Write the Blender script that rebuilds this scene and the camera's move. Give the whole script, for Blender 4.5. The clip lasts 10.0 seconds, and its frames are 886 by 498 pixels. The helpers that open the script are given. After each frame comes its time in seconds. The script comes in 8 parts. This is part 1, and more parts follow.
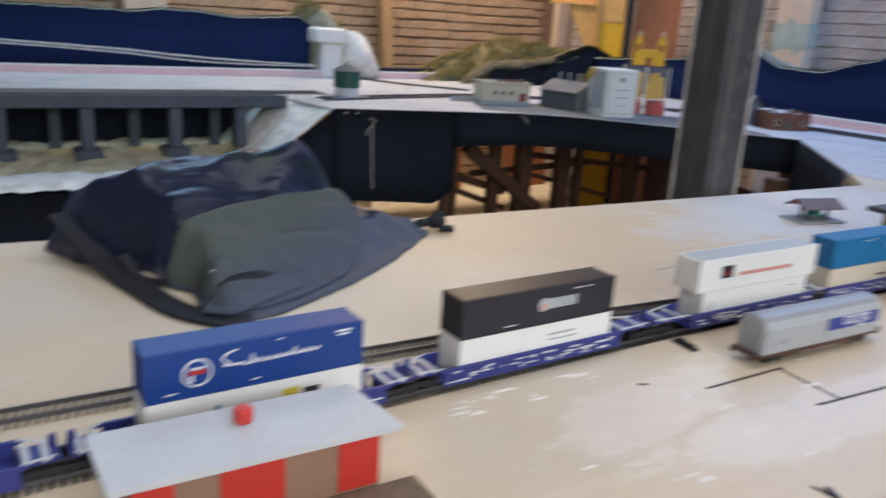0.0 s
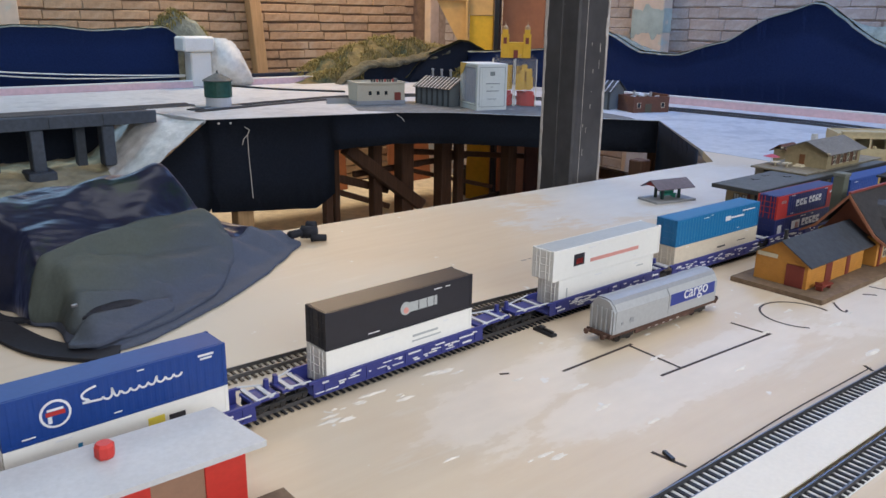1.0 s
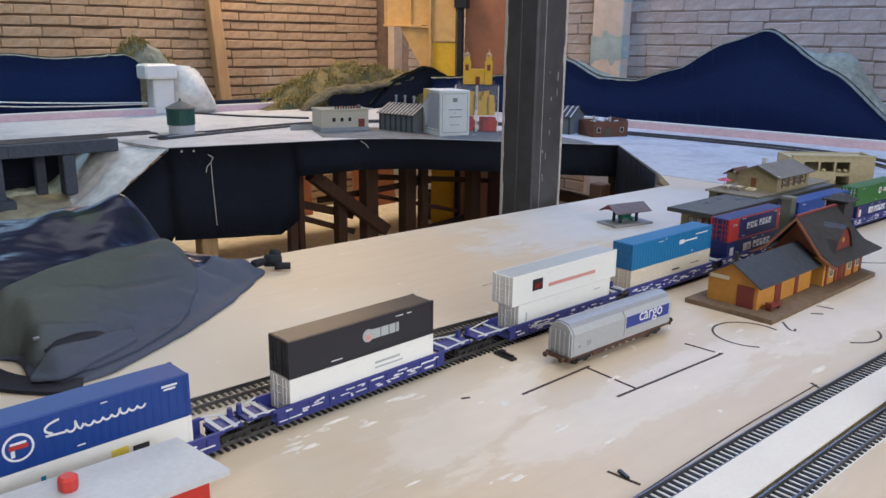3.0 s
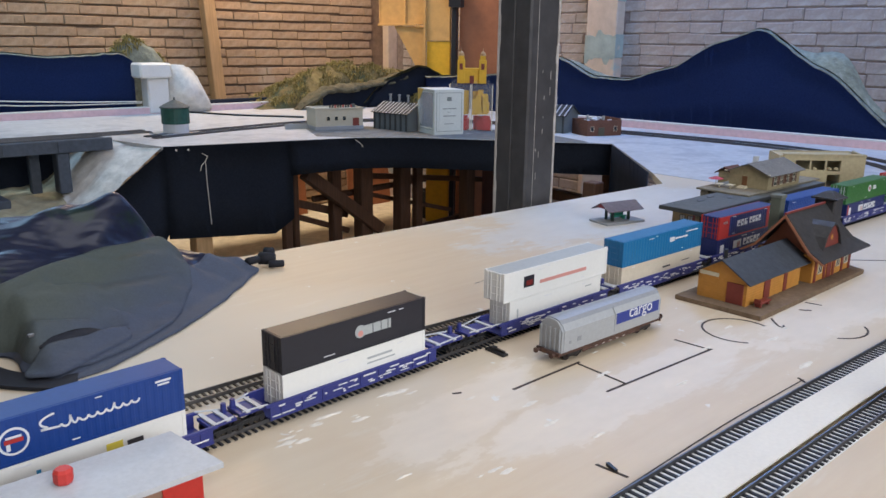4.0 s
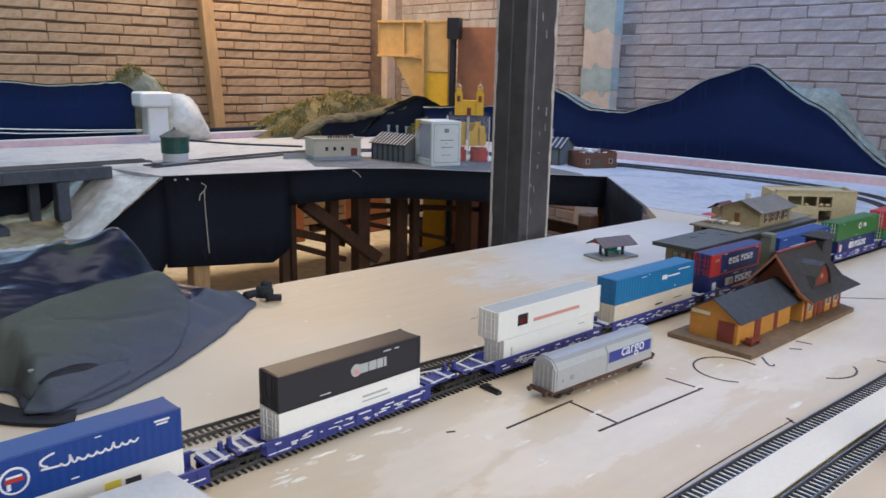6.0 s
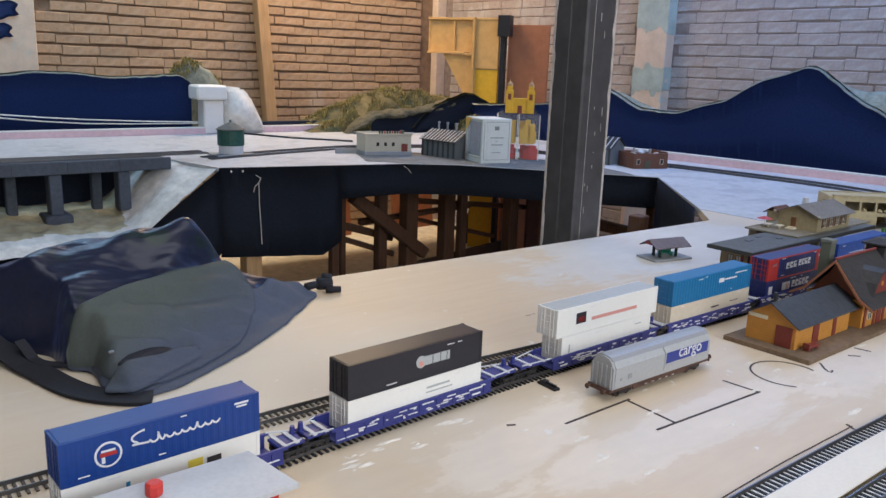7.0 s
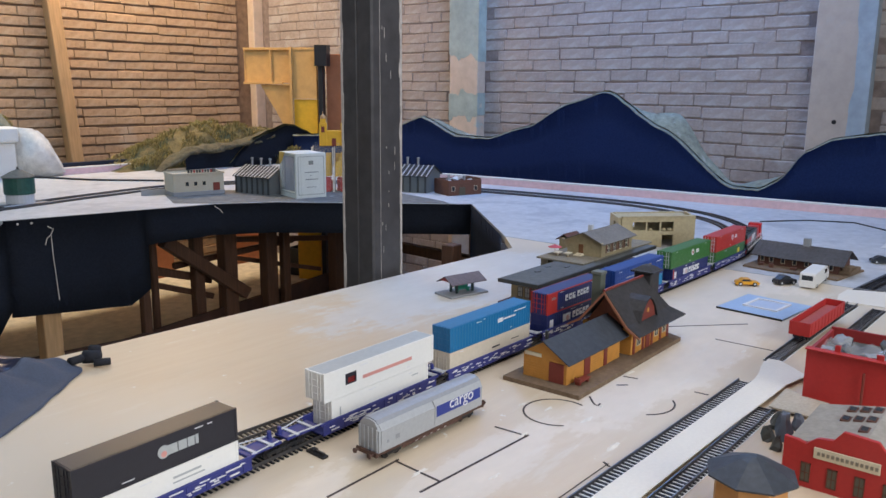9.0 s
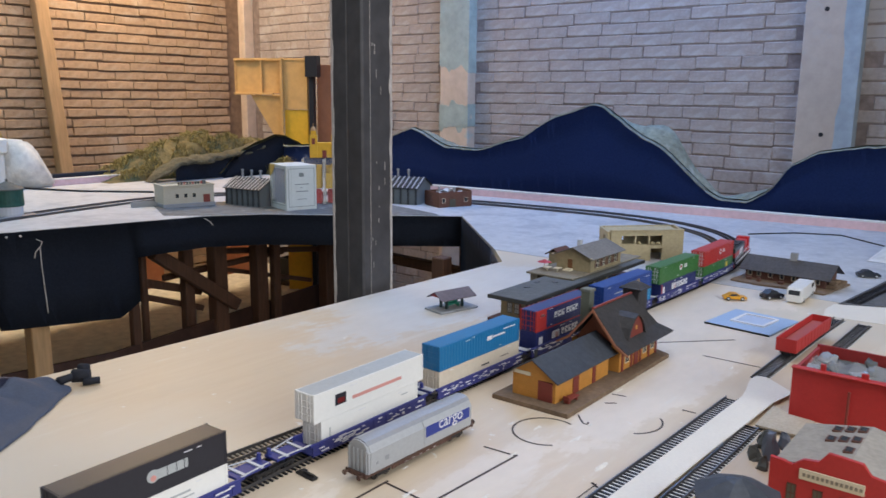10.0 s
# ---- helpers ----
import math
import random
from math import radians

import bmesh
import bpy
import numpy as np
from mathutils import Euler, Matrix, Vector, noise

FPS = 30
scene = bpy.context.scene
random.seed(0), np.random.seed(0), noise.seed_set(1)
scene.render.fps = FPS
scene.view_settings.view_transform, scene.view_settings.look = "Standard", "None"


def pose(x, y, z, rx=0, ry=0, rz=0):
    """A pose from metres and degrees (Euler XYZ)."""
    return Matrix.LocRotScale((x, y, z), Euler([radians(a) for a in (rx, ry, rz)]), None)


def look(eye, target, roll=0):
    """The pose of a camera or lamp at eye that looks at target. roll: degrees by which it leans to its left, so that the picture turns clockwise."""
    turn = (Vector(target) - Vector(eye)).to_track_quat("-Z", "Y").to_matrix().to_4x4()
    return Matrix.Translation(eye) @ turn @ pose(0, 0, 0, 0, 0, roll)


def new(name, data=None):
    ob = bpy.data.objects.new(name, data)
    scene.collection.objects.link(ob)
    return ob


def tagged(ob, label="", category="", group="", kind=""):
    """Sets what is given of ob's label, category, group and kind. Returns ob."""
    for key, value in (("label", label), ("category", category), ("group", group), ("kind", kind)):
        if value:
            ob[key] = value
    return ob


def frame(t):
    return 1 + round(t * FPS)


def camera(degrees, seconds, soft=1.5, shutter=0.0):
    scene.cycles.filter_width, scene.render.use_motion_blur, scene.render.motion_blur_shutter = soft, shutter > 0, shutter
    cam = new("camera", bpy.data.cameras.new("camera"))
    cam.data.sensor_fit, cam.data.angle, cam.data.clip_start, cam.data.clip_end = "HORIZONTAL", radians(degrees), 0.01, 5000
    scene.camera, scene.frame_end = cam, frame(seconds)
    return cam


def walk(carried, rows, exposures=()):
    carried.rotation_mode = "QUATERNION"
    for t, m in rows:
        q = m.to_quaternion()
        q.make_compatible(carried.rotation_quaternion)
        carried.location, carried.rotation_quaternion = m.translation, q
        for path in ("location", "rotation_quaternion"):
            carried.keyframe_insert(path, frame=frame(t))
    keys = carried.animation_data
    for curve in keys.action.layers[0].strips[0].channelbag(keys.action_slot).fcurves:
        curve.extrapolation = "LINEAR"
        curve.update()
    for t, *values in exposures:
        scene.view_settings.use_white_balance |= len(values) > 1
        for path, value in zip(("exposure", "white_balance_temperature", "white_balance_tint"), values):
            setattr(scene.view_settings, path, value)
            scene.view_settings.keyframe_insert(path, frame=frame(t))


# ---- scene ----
cam = camera(58.7, 10.0, shutter=0.5)
PATH = [
    (0, (-0.035, -0.098, 0.978), (0.981, 1.531, 0.416), 3.7),
    (0.2, (-0.019, -0.119, 0.994), (1.107, 1.435, 0.468), 3.1),
    (0.5, (-0.013, -0.125, 1.001), (1.206, 1.383, 0.51), 1.9),
    (1, (-0.021, -0.137, 0.999), (1.204, 1.34, 0.435), 0.9),
    (1.5, (-0.029, -0.139, 0.998), (1.203, 1.337, 0.447), 1.0),
    (2, (-0.026, -0.153, 1.01), (1.245, 1.304, 0.498), 0.3),
    (2.5, (-0.026, -0.152, 1.008), (1.268, 1.287, 0.502), 0.6),
    (4, (-0.03, -0.162, 1.008), (1.277, 1.265, 0.5), 0.8),
    (4.5, (-0.023, -0.167, 1.008), (1.321, 1.23, 0.516), 1.5),
    (5, (-0.024, -0.17, 1.018), (1.34, 1.218, 0.557), 1.5),
    (5.5, (-0.035, -0.176, 1.025), (1.311, 1.232, 0.569), 1.1),
    (5.7, (-0.032, -0.172, 1.024), (1.309, 1.242, 0.576), 1.1),
    (7, (-0.068, -0.17, 1.029), (1.175, 1.329, 0.574), 2.1),
    (7.5, (-0.064, -0.169, 1.027), (1.186, 1.326, 0.574), 2.1),
    (8, (-0.041, -0.185, 1.038), (1.265, 1.269, 0.615), 0.6),
    (8.5, (0.014, -0.214, 1.057), (1.507, 1.059, 0.666), 1.0),
    (9, (0.023, -0.217, 1.07), (1.542, 1.022, 0.674), 0.5),
    (9.5, (0.015, -0.216, 1.082), (1.527, 1.043, 0.723), 0.4),
    (10, (0.022, -0.22, 1.086), (1.559, 1.004, 0.709), 0.6),
]
walk(cam, [(t, look(eye, target, roll)) for t, eye, target, roll in PATH])

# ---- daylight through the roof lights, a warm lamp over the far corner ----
T = 0.69                      # table height
world = bpy.data.worlds.new("world")
scene.world = world
world.use_nodes = True
wn = world.node_tree
sky = wn.nodes.new("ShaderNodeTexSky")
sky.sky_type = "NISHITA"
sky.sun_disc = False
sky.sun_elevation = radians(48)
sky.sun_rotation = radians(120)
wn.links.new(sky.outputs[0], wn.nodes["Background"].inputs[0])
wn.nodes["Background"].inputs[1].default_value = 0.1


def area_lamp(name, place, target, size_x, size_y, watts, color):
    data = bpy.data.lights.new(name, "AREA")
    data.shape, data.size, data.size_y, data.energy, data.color = "RECTANGLE", size_x, size_y, watts, color
    ob = new(name, data)
    ob.matrix_basis = look(place, target)
    return ob


area_lamp("skylight_lamp_near", (0.6, 0.2, 2.43), (0.6, 0.201, 0), 1.7, 1.2, 16.5, (0.95, 0.955, 1.0))
area_lamp("skylight_lamp_far", (2.72, 1.3, 2.43), (2.72, 1.301, 0), 0.9, 1.4, 36, (0.25, 0.47, 1.0))
area_lamp("skylight_lamp_left", (0.65, 3.2, 2.43), (0.65, 3.201, 0), 1.2, 1.0, 24, (0.41, 0.68, 0.97))
# unseen window lamp, added behind the camera to brighten the sides facing it
area_lamp("window_lamp", (0.3, -2.15, 1.80), (0.5, 0.5, 1.0), 2.2, 1.1, 55.5, (0.875, 0.925, 1.0))
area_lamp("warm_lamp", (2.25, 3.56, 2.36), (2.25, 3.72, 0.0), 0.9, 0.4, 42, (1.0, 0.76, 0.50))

# ---- materials ----
def node(nt, kind, **values):
    n = nt.nodes.new(kind)
    for k, v in values.items():
        n.inputs[k].default_value = v
    return n


def ramp_of(nt, source, stops):
    r = nt.nodes.new("ShaderNodeValToRGB")
    while len(r.color_ramp.elements) < len(stops):
        r.color_ramp.elements.new(0.5)
    for e, (p, c) in zip(r.color_ramp.elements, stops):
        e.position, e.color = p, (*c, 1)
    nt.links.new(source, r.inputs[0])
    return r.outputs[0]


def mix(nt, factor, a, b, mode="MIX"):
    m = nt.nodes.new("ShaderNodeMix")
    m.data_type, m.blend_type = "RGBA", mode
    for sock, v in ((m.inputs[0], factor), (m.inputs[6], a), (m.inputs[7], b)):
        if isinstance(v, (int, float)):
            sock.default_value = v
        elif isinstance(v, tuple):
            sock.default_value = (*v, 1)
        else:
            nt.links.new(v, sock)
    return m.outputs[2]


def noise_of(nt, scale, detail=4.0, rough=0.55, stretch=None, coords="Object"):
    tc = nt.nodes.new("ShaderNodeTexCoord")
    out = tc.outputs[coords]
    if stretch:
        mp = nt.nodes.new("ShaderNodeMapping")
        mp.inputs["Scale"].default_value = stretch
        nt.links.new(out, mp.inputs[0])
        out = mp.outputs[0]
    n = node(nt, "ShaderNodeTexNoise", Scale=scale, Detail=detail, Roughness=rough)
    nt.links.new(out, n.inputs["Vector"])
    return n.outputs["Fac"]


def shade(c, k):
    return tuple(min(1.0, max(0.0, v * k)) for v in c)


def mat(name, color, rough=0.6, metal=0.0, vary=0.12, fine=60.0, coarse=4.0, bump=0.15, depth=0.001, stretch=None,
        piece=0.0, dirt=None, dirt_at=0.62, spec=0.4, coords="Object"):
    """A surface with fine grain, coarse blotches, an optional second dirt colour and per-piece variation."""
    m = bpy.data.materials.new(name)
    m.use_nodes = True
    nt = m.node_tree
    b = nt.nodes["Principled BSDF"]
    f1 = noise_of(nt, fine, 5, 0.6, stretch, coords)
    f2 = noise_of(nt, coarse, 4, 0.55, None, coords)
    col = mix(nt, ramp_of(nt, f1, [(0.3, (0, 0, 0)), (0.7, (1, 1, 1))]), shade(color, 1 - vary), shade(color, 1 + vary * 0.7))
    col = mix(nt, 1.0, col, ramp_of(nt, f2, [(0.3, (1 - vary,) * 3), (0.7, (1, 1, 1))]), "MULTIPLY")
    if dirt:
        f3 = noise_of(nt, coarse * 2.3, 6, 0.65, None, coords)
        col = mix(nt, ramp_of(nt, f3, [(dirt_at, (0, 0, 0)), (dirt_at + 0.09, (1, 1, 1))]), col, dirt)
    if piece:
        oi = nt.nodes.new("ShaderNodeObjectInfo")
        col = mix(nt, 1.0, col, ramp_of(nt, oi.outputs["Random"], [(0.0, (1 - piece,) * 3), (1.0, (1, 1, 1))]), "MULTIPLY")
    nt.links.new(col, b.inputs["Base Color"])
    b.inputs["Roughness"].default_value = rough
    b.inputs["Metallic"].default_value = metal
    b.inputs["Specular IOR Level"].default_value = spec
    if bump:
        bp = node(nt, "ShaderNodeBump", Strength=bump, Distance=depth)
        nt.links.new(f1, bp.inputs["Height"])
        nt.links.new(bp.outputs[0], b.inputs["Normal"])
    return m


def plain(name, color, rough=0.45, **k):
    k.setdefault("vary", 0.07)
    k.setdefault("bump", 0.05)
    k.setdefault("fine", 250.0)
    k.setdefault("coarse", 20.0)
    return mat(name, color, rough, **k)


BRICK_L = mat("fired_brick", (0.455, 0.305, 0.19), 0.9, vary=0.2, fine=45, coarse=2.5, bump=0.6, depth=0.006, piece=0.14, dirt=(0.46, 0.345, 0.245), dirt_at=0.54)
BRICK_R = mat("painted_brick", (0.405, 0.345, 0.315), 0.85, vary=0.15, fine=60, coarse=2.5, bump=0.5, depth=0.005, piece=0.12, dirt=(0.44, 0.40, 0.385), dirt_at=0.50)
MORTAR_L = mat("mortar", (0.25, 0.16, 0.10), 0.95, vary=0.3, fine=30, bump=0.6, depth=0.006)
MORTAR_R = mat("mortar_brown", (0.255, 0.20, 0.18), 0.95, vary=0.3, fine=30, bump=0.6, depth=0.006)
CONCRETE = mat("concrete_floor", (0.74, 0.655, 0.50), 0.8, vary=0.2, fine=20, coarse=1.5, dirt=(0.35, 0.30, 0.2))
PLASTERW = mat("plastered_wall", (0.5, 0.46, 0.42), 0.9, vary=0.15, fine=14, coarse=1.2)
WHITE_TOP = mat("white_painted_board", (0.52, 0.52, 0.525), 0.55, vary=0.14, fine=40, coarse=3, dirt=(0.37, 0.375, 0.39), dirt_at=0.53, spec=0.5)
FABRIC = mat("black_felt", (0.030, 0.036, 0.052), 0.95, vary=0.14, fine=160, coarse=3, bump=0.12, spec=0.15)
NAVY = mat("navy_felt", (0.022, 0.044, 0.150), 0.95, vary=0.14, fine=150, coarse=2, bump=0.12, spec=0.2)
STEEL = mat("dark_painted_steel", (0.068, 0.065, 0.068), 0.40, vary=0.3, fine=25, coarse=3, bump=0.12, spec=0.5)
PRIMER = mat("chipped_primer", (0.55, 0.5, 0.46), 0.7, vary=0.25)
PINK = mat("pink_foam", (0.72, 0.50, 0.53), 0.8, vary=0.1, fine=60, coarse=8)
WHITE = plain("white_plastic", (0.72, 0.71, 0.68), 0.5)
CARDWHITE = plain("warm_white_card", (0.75, 0.695, 0.60), 0.5, vary=0.04)
PLASTER = mat("white_plaster", (0.70, 0.68, 0.64), 0.9, vary=0.2, fine=30, coarse=6, bump=0.7, depth=0.006)
SAND = mat("sandy_scenery", (0.42, 0.37, 0.24), 0.95, vary=0.25, fine=30, coarse=5, bump=0.7, depth=0.008, dirt=(0.30, 0.30, 0.17))
HILLGREEN = mat("flocked_hill", (0.20, 0.155, 0.065), 0.95, vary=0.45, fine=40, coarse=6, bump=0.9, depth=0.012, dirt=(0.06, 0.068, 0.035), dirt_at=0.50)
HILLBACK = mat("grey_green_hill", (0.27, 0.28, 0.22), 0.95, vary=0.3, fine=40, coarse=6, bump=0.8, depth=0.01, dirt=(0.34, 0.34, 0.30), dirt_at=0.58)
PINE = mat("pine_timber", (0.50, 0.30, 0.14), 0.6, vary=0.2, fine=14, coarse=3, stretch=(8, 8, 0.6))
DARKWOOD = mat("brown_stained_timber", (0.12, 0.055, 0.03), 0.6, vary=0.3, fine=18, coarse=3, stretch=(8, 8, 0.6))
YELLOWPLY = mat("ochre_painted_plywood", (0.62, 0.36, 0.12), 0.6, vary=0.14, fine=20, coarse=3)
YELLOW = mat("bright_yellow_paint", (0.75, 0.42, 0.03), 0.55, vary=0.1, fine=40)
REDBOARD = mat("rust_red_board", (0.36, 0.13, 0.055), 0.7, vary=0.12, fine=30)
PEACH = mat("peach_paint", (0.62, 0.49, 0.38), 0.75, vary=0.12, fine=20, coarse=3, dirt=(0.44, 0.47, 0.42), dirt_at=0.56)
RAIL = plain("nickel_rail", (0.19, 0.19, 0.2), 0.45, metal=1.0)
PIERPAINT = mat("pale_pier_paint", (0.46, 0.385, 0.325), 0.75, vary=0.1, fine=20, coarse=3, dirt=(0.42, 0.37, 0.33), dirt_at=0.60)
ROCK = mat("brown_rock_casting", (0.14, 0.12, 0.072), 0.95, vary=0.4, fine=45, coarse=8, bump=0.9, depth=0.012, dirt=(0.07, 0.068, 0.042), dirt_at=0.55)
TIE = mat("sleeper_plastic", (0.022, 0.022, 0.027), 0.6, vary=0.3, fine=200, coarse=30)
TIE_BROWN = mat("brown_sleeper", (0.12, 0.097, 0.074), 0.75, vary=0.35, fine=200, coarse=30)
INK = plain("marker_ink", (0.05, 0.035, 0.03), 0.7)
BLACK = plain("black_plastic", (0.018, 0.018, 0.02), 0.4)
GREY = plain("grey_plastic", (0.30, 0.31, 0.32), 0.5)


def plywood():
    """Bare plywood with streaky grain and thin brushed white undercoat in broad, ragged patches."""
    m = bpy.data.materials.new("bare_plywood")
    m.use_nodes = True
    nt = m.node_tree
    b = nt.nodes["Principled BSDF"]
    grain = noise_of(nt, 9, 6, 0.6, (1.0, 9.0, 1.0))
    blot = noise_of(nt, 2.2, 4, 0.5)
    col = mix(nt, ramp_of(nt, grain, [(0.35, (0, 0, 0)), (0.7, (1, 1, 1))]), (0.60, 0.472, 0.325), (0.63, 0.508, 0.36))
    col = mix(nt, ramp_of(nt, blot, [(0.4, (0, 0, 0)), (0.62, (1, 1, 1))]), col, (0.60, 0.53, 0.425))
    tc = nt.nodes.new("ShaderNodeTexCoord")
    sep = nt.nodes.new("ShaderNodeSeparateXYZ")
    nt.links.new(tc.outputs["Object"], sep.inputs[0])

    def calc(op, a, c, d=None):
        n = nt.nodes.new("ShaderNodeMath")
        n.operation = op
        for i, v in enumerate((a, c, d)):
            if v is None:
                continue
            if isinstance(v, (int, float)):
                n.inputs[i].default_value = v
            else:
                nt.links.new(v, n.inputs[i])
        return n.outputs[0]
    ragged = noise_of(nt, 7, 6, 0.62)
    brush = noise_of(nt, 30, 4, 0.6, (1.0, 3.0, 1.0))
    x, y = sep.outputs[0], sep.outputs[1]
    # undercoat bands: a long one beside the yard tracks, a patch beyond the main line
    def patch(cx, cy, rx, ry, turn):
        ct, st = math.cos(turn), math.sin(turn)
        dx, dy = calc("SUBTRACT", x, cx), calc("SUBTRACT", y, cy)
        u = calc("DIVIDE", calc("ADD", calc("MULTIPLY", dx, ct), calc("MULTIPLY", dy, st)), rx)
        v = calc("DIVIDE", calc("SUBTRACT", calc("MULTIPLY", dy, ct), calc("MULTIPLY", dx, st)), ry)
        r = calc("SQRT", calc("ADD", calc("MULTIPLY", u, u), calc("MULTIPLY", v, v)), 0.5)
        return calc("SUBTRACT", 1.0, r)
    best = None
    for args in ((0.56, 0.225, 0.34, 0.055, 0.0), (1.1, 0.19, 0.46, 0.08, 0.0), (1.5, 0.3, 0.42, 0.19, 0.0), (1.24, 0.75, 0.52, 0.22, 0.0), (0.42, 0.30, 0.17, 0.06, 0.3)):
        p = patch(*args)
        best = p if best is None else calc("MAXIMUM", best, p)
    field = calc("ADD", best, calc("MULTIPLY", calc("SUBTRACT", ragged, 0.5), 1.3))
    field = calc("ADD", field, calc("MULTIPLY", calc("SUBTRACT", brush, 0.5), 0.5))
    soft = ramp_of(nt, field, [(0.15, (0, 0, 0)), (0.44, (0.52, 0.52, 0.52))])
    torn = calc("ADD", field, calc("MULTIPLY", calc("SUBTRACT", noise_of(nt, 42, 5, 0.7), 0.5), 0.35))
    mask = mix(nt, 1.0, soft, ramp_of(nt, torn, [(0.285, (0, 0, 0)), (0.325, (0.34, 0.34, 0.34))]), "ADD")
    # undercoat colour carries the light: warm cream beside the yard, whiter beyond the main line
    beyond = ramp_of(nt, y, [(0.46, (0, 0, 0)), (0.60, (1, 1, 1))])
    thin = ramp_of(nt, noise_of(nt, 16, 5, 0.65, (1.0, 2.2, 1.0)), [(0.3, (0.90, 0.90, 0.90)), (0.7, (1, 1, 1))])
    coat = mix(nt, 1.0, mix(nt, beyond, (0.73, 0.635, 0.52), (0.66, 0.64, 0.605)), thin, "MULTIPLY")
    col = mix(nt, mask, col, coat)
    stain = ramp_of(nt, noise_of(nt, 3.4, 6, 0.6), [(0.52, (0, 0, 0)), (0.72, (0.30, 0.30, 0.30))])
    col = mix(nt, stain, col, (0.47, 0.41, 0.325))
    smear = ramp_of(nt, noise_of(nt, 8, 5, 0.7, (0.5, 3.0, 1.0)), [(0.60, (0, 0, 0)), (0.68, (0.35, 0.35, 0.35))])
    col = mix(nt, smear, col, (0.68, 0.635, 0.56))
    specks = noise_of(nt, 38, 3, 0.6)
    col = mix(nt, ramp_of(nt, specks, [(0.70, (0, 0, 0)), (0.73, (0.8, 0.8, 0.8))]), col, (0.7, 0.68, 0.64))
    nt.links.new(col, b.inputs["Base Color"])
    b.inputs["Roughness"].default_value = 0.5
    bp = node(nt, "ShaderNodeBump", Strength=0.15, Distance=0.001)
    nt.links.new(grain, bp.inputs["Height"])
    nt.links.new(bp.outputs[0], b.inputs["Normal"])
    return m


def clear_plastic(name, tint, alpha, rough=0.12):
    """Thin clear plastic: mostly see-through, with a gloss of its own."""
    m = bpy.data.materials.new(name)
    m.use_nodes = True
    b = m.node_tree.nodes["Principled BSDF"]
    b.inputs["Base Color"].default_value = (*tint, 1)
    b.inputs["Roughness"].default_value = rough
    b.inputs["Alpha"].default_value = alpha
    return m


MINT = mat("mint_paint", (0.37, 0.43, 0.39), 0.75, vary=0.15, fine=20, coarse=5, dirt=(0.58, 0.47, 0.36), dirt_at=0.66)
PLY = plywood()


# ---- mesh helpers ----
def finish(name, bm, material, smooth=False):
    me = bpy.data.meshes.new(name)
    bmesh.ops.recalc_face_normals(bm, faces=bm.faces)
    bm.to_mesh(me)
    bm.free()
    for m in material if isinstance(material, (list, tuple)) else (material,):
        me.materials.append(m)
    if smooth:
        for p in me.polygons:
            p.use_smooth = True
    return me


def part(name, bm, material, parent=None, label="", smooth=False):
    ob = new(name, finish(name, bm, material, smooth))
    if parent:
        ob.parent = parent
    if label:
        ob["label"] = label
    return ob


def thing(name, label, category, m=None, group="", kind=""):
    ob = new(name)
    ob.empty_display_size = 0.02
    if m is not None:
        ob.matrix_basis = m
    return tagged(ob, label, category, group, kind)


def structure(name, bm, material, label, category):
    return tagged(part(name, bm, material), label, category, "", "structure")


def add_box(bm, x0, y0, z0, x1, y1, z1, bevel=0.0, m=None):
    vs = [bm.verts.new(c) for c in ((x0, y0, z0), (x1, y0, z0), (x1, y1, z0), (x0, y1, z0), (x0, y0, z1), (x1, y0, z1), (x1, y1, z1), (x0, y1, z1))]
    fs = [bm.faces.new([vs[i] for i in q]) for q in ((3, 2, 1, 0), (4, 5, 6, 7), (0, 1, 5, 4), (1, 2, 6, 5), (2, 3, 7, 6), (3, 0, 4, 7))]
    if bevel:
        es = list({e for f in fs for e in f.edges})
        r = bmesh.ops.bevel(bm, geom=es, offset=bevel, segments=1, affect="EDGES")
        vs = list({v for f in r["faces"] for v in f.verts} | {v for v in vs if v.is_valid})
    if m is not None:
        bmesh.ops.transform(bm, matrix=m, verts=vs)
    return vs


def box(x0, y0, z0, x1, y1, z1, bevel=0.0):
    bm = bmesh.new()
    add_box(bm, x0, y0, z0, x1, y1, z1, bevel)
    return bm


def boxes(rows, bevel=0.0):
    bm = bmesh.new()
    for r in rows:
        add_box(bm, *r, bevel=bevel)
    return bm


def add_prism(bm, pts, z0, z1):
    """Extrude a plan outline from z0 to z1."""
    lo = [bm.verts.new((x, y, z0)) for x, y in pts]
    hi = [bm.verts.new((x, y, z1)) for x, y in pts]
    n = len(pts)
    bm.faces.new(hi)
    bm.faces.new(lo[::-1])
    for i in range(n):
        bm.faces.new((lo[i], lo[(i + 1) % n], hi[(i + 1) % n], hi[i]))
    return lo + hi


def prism(pts, z0, z1, m=None):
    bm = bmesh.new()
    add_prism(bm, pts, z0, z1)
    if m is not None:
        bmesh.ops.transform(bm, matrix=m, verts=bm.verts)
    return bm


def add_tube(bm, a, b, r0, r1=None, sides=10):
    a, b = Vector(a), Vector(b)
    r1 = r0 if r1 is None else r1
    q = (b - a).to_track_quat("Z", "Y")
    ring = []
    for p, r in ((a, r0), (b, r1)):
        ring.append([bm.verts.new(p + q @ Vector((r * math.cos(2 * math.pi * i / sides), r * math.sin(2 * math.pi * i / sides), 0))) for i in range(sides)])
    for i in range(sides):
        j = (i + 1) % sides
        bm.faces.new((ring[0][i], ring[0][j], ring[1][j], ring[1][i]))
    bm.faces.new(ring[0][::-1])
    bm.faces.new(ring[1])
    return bm


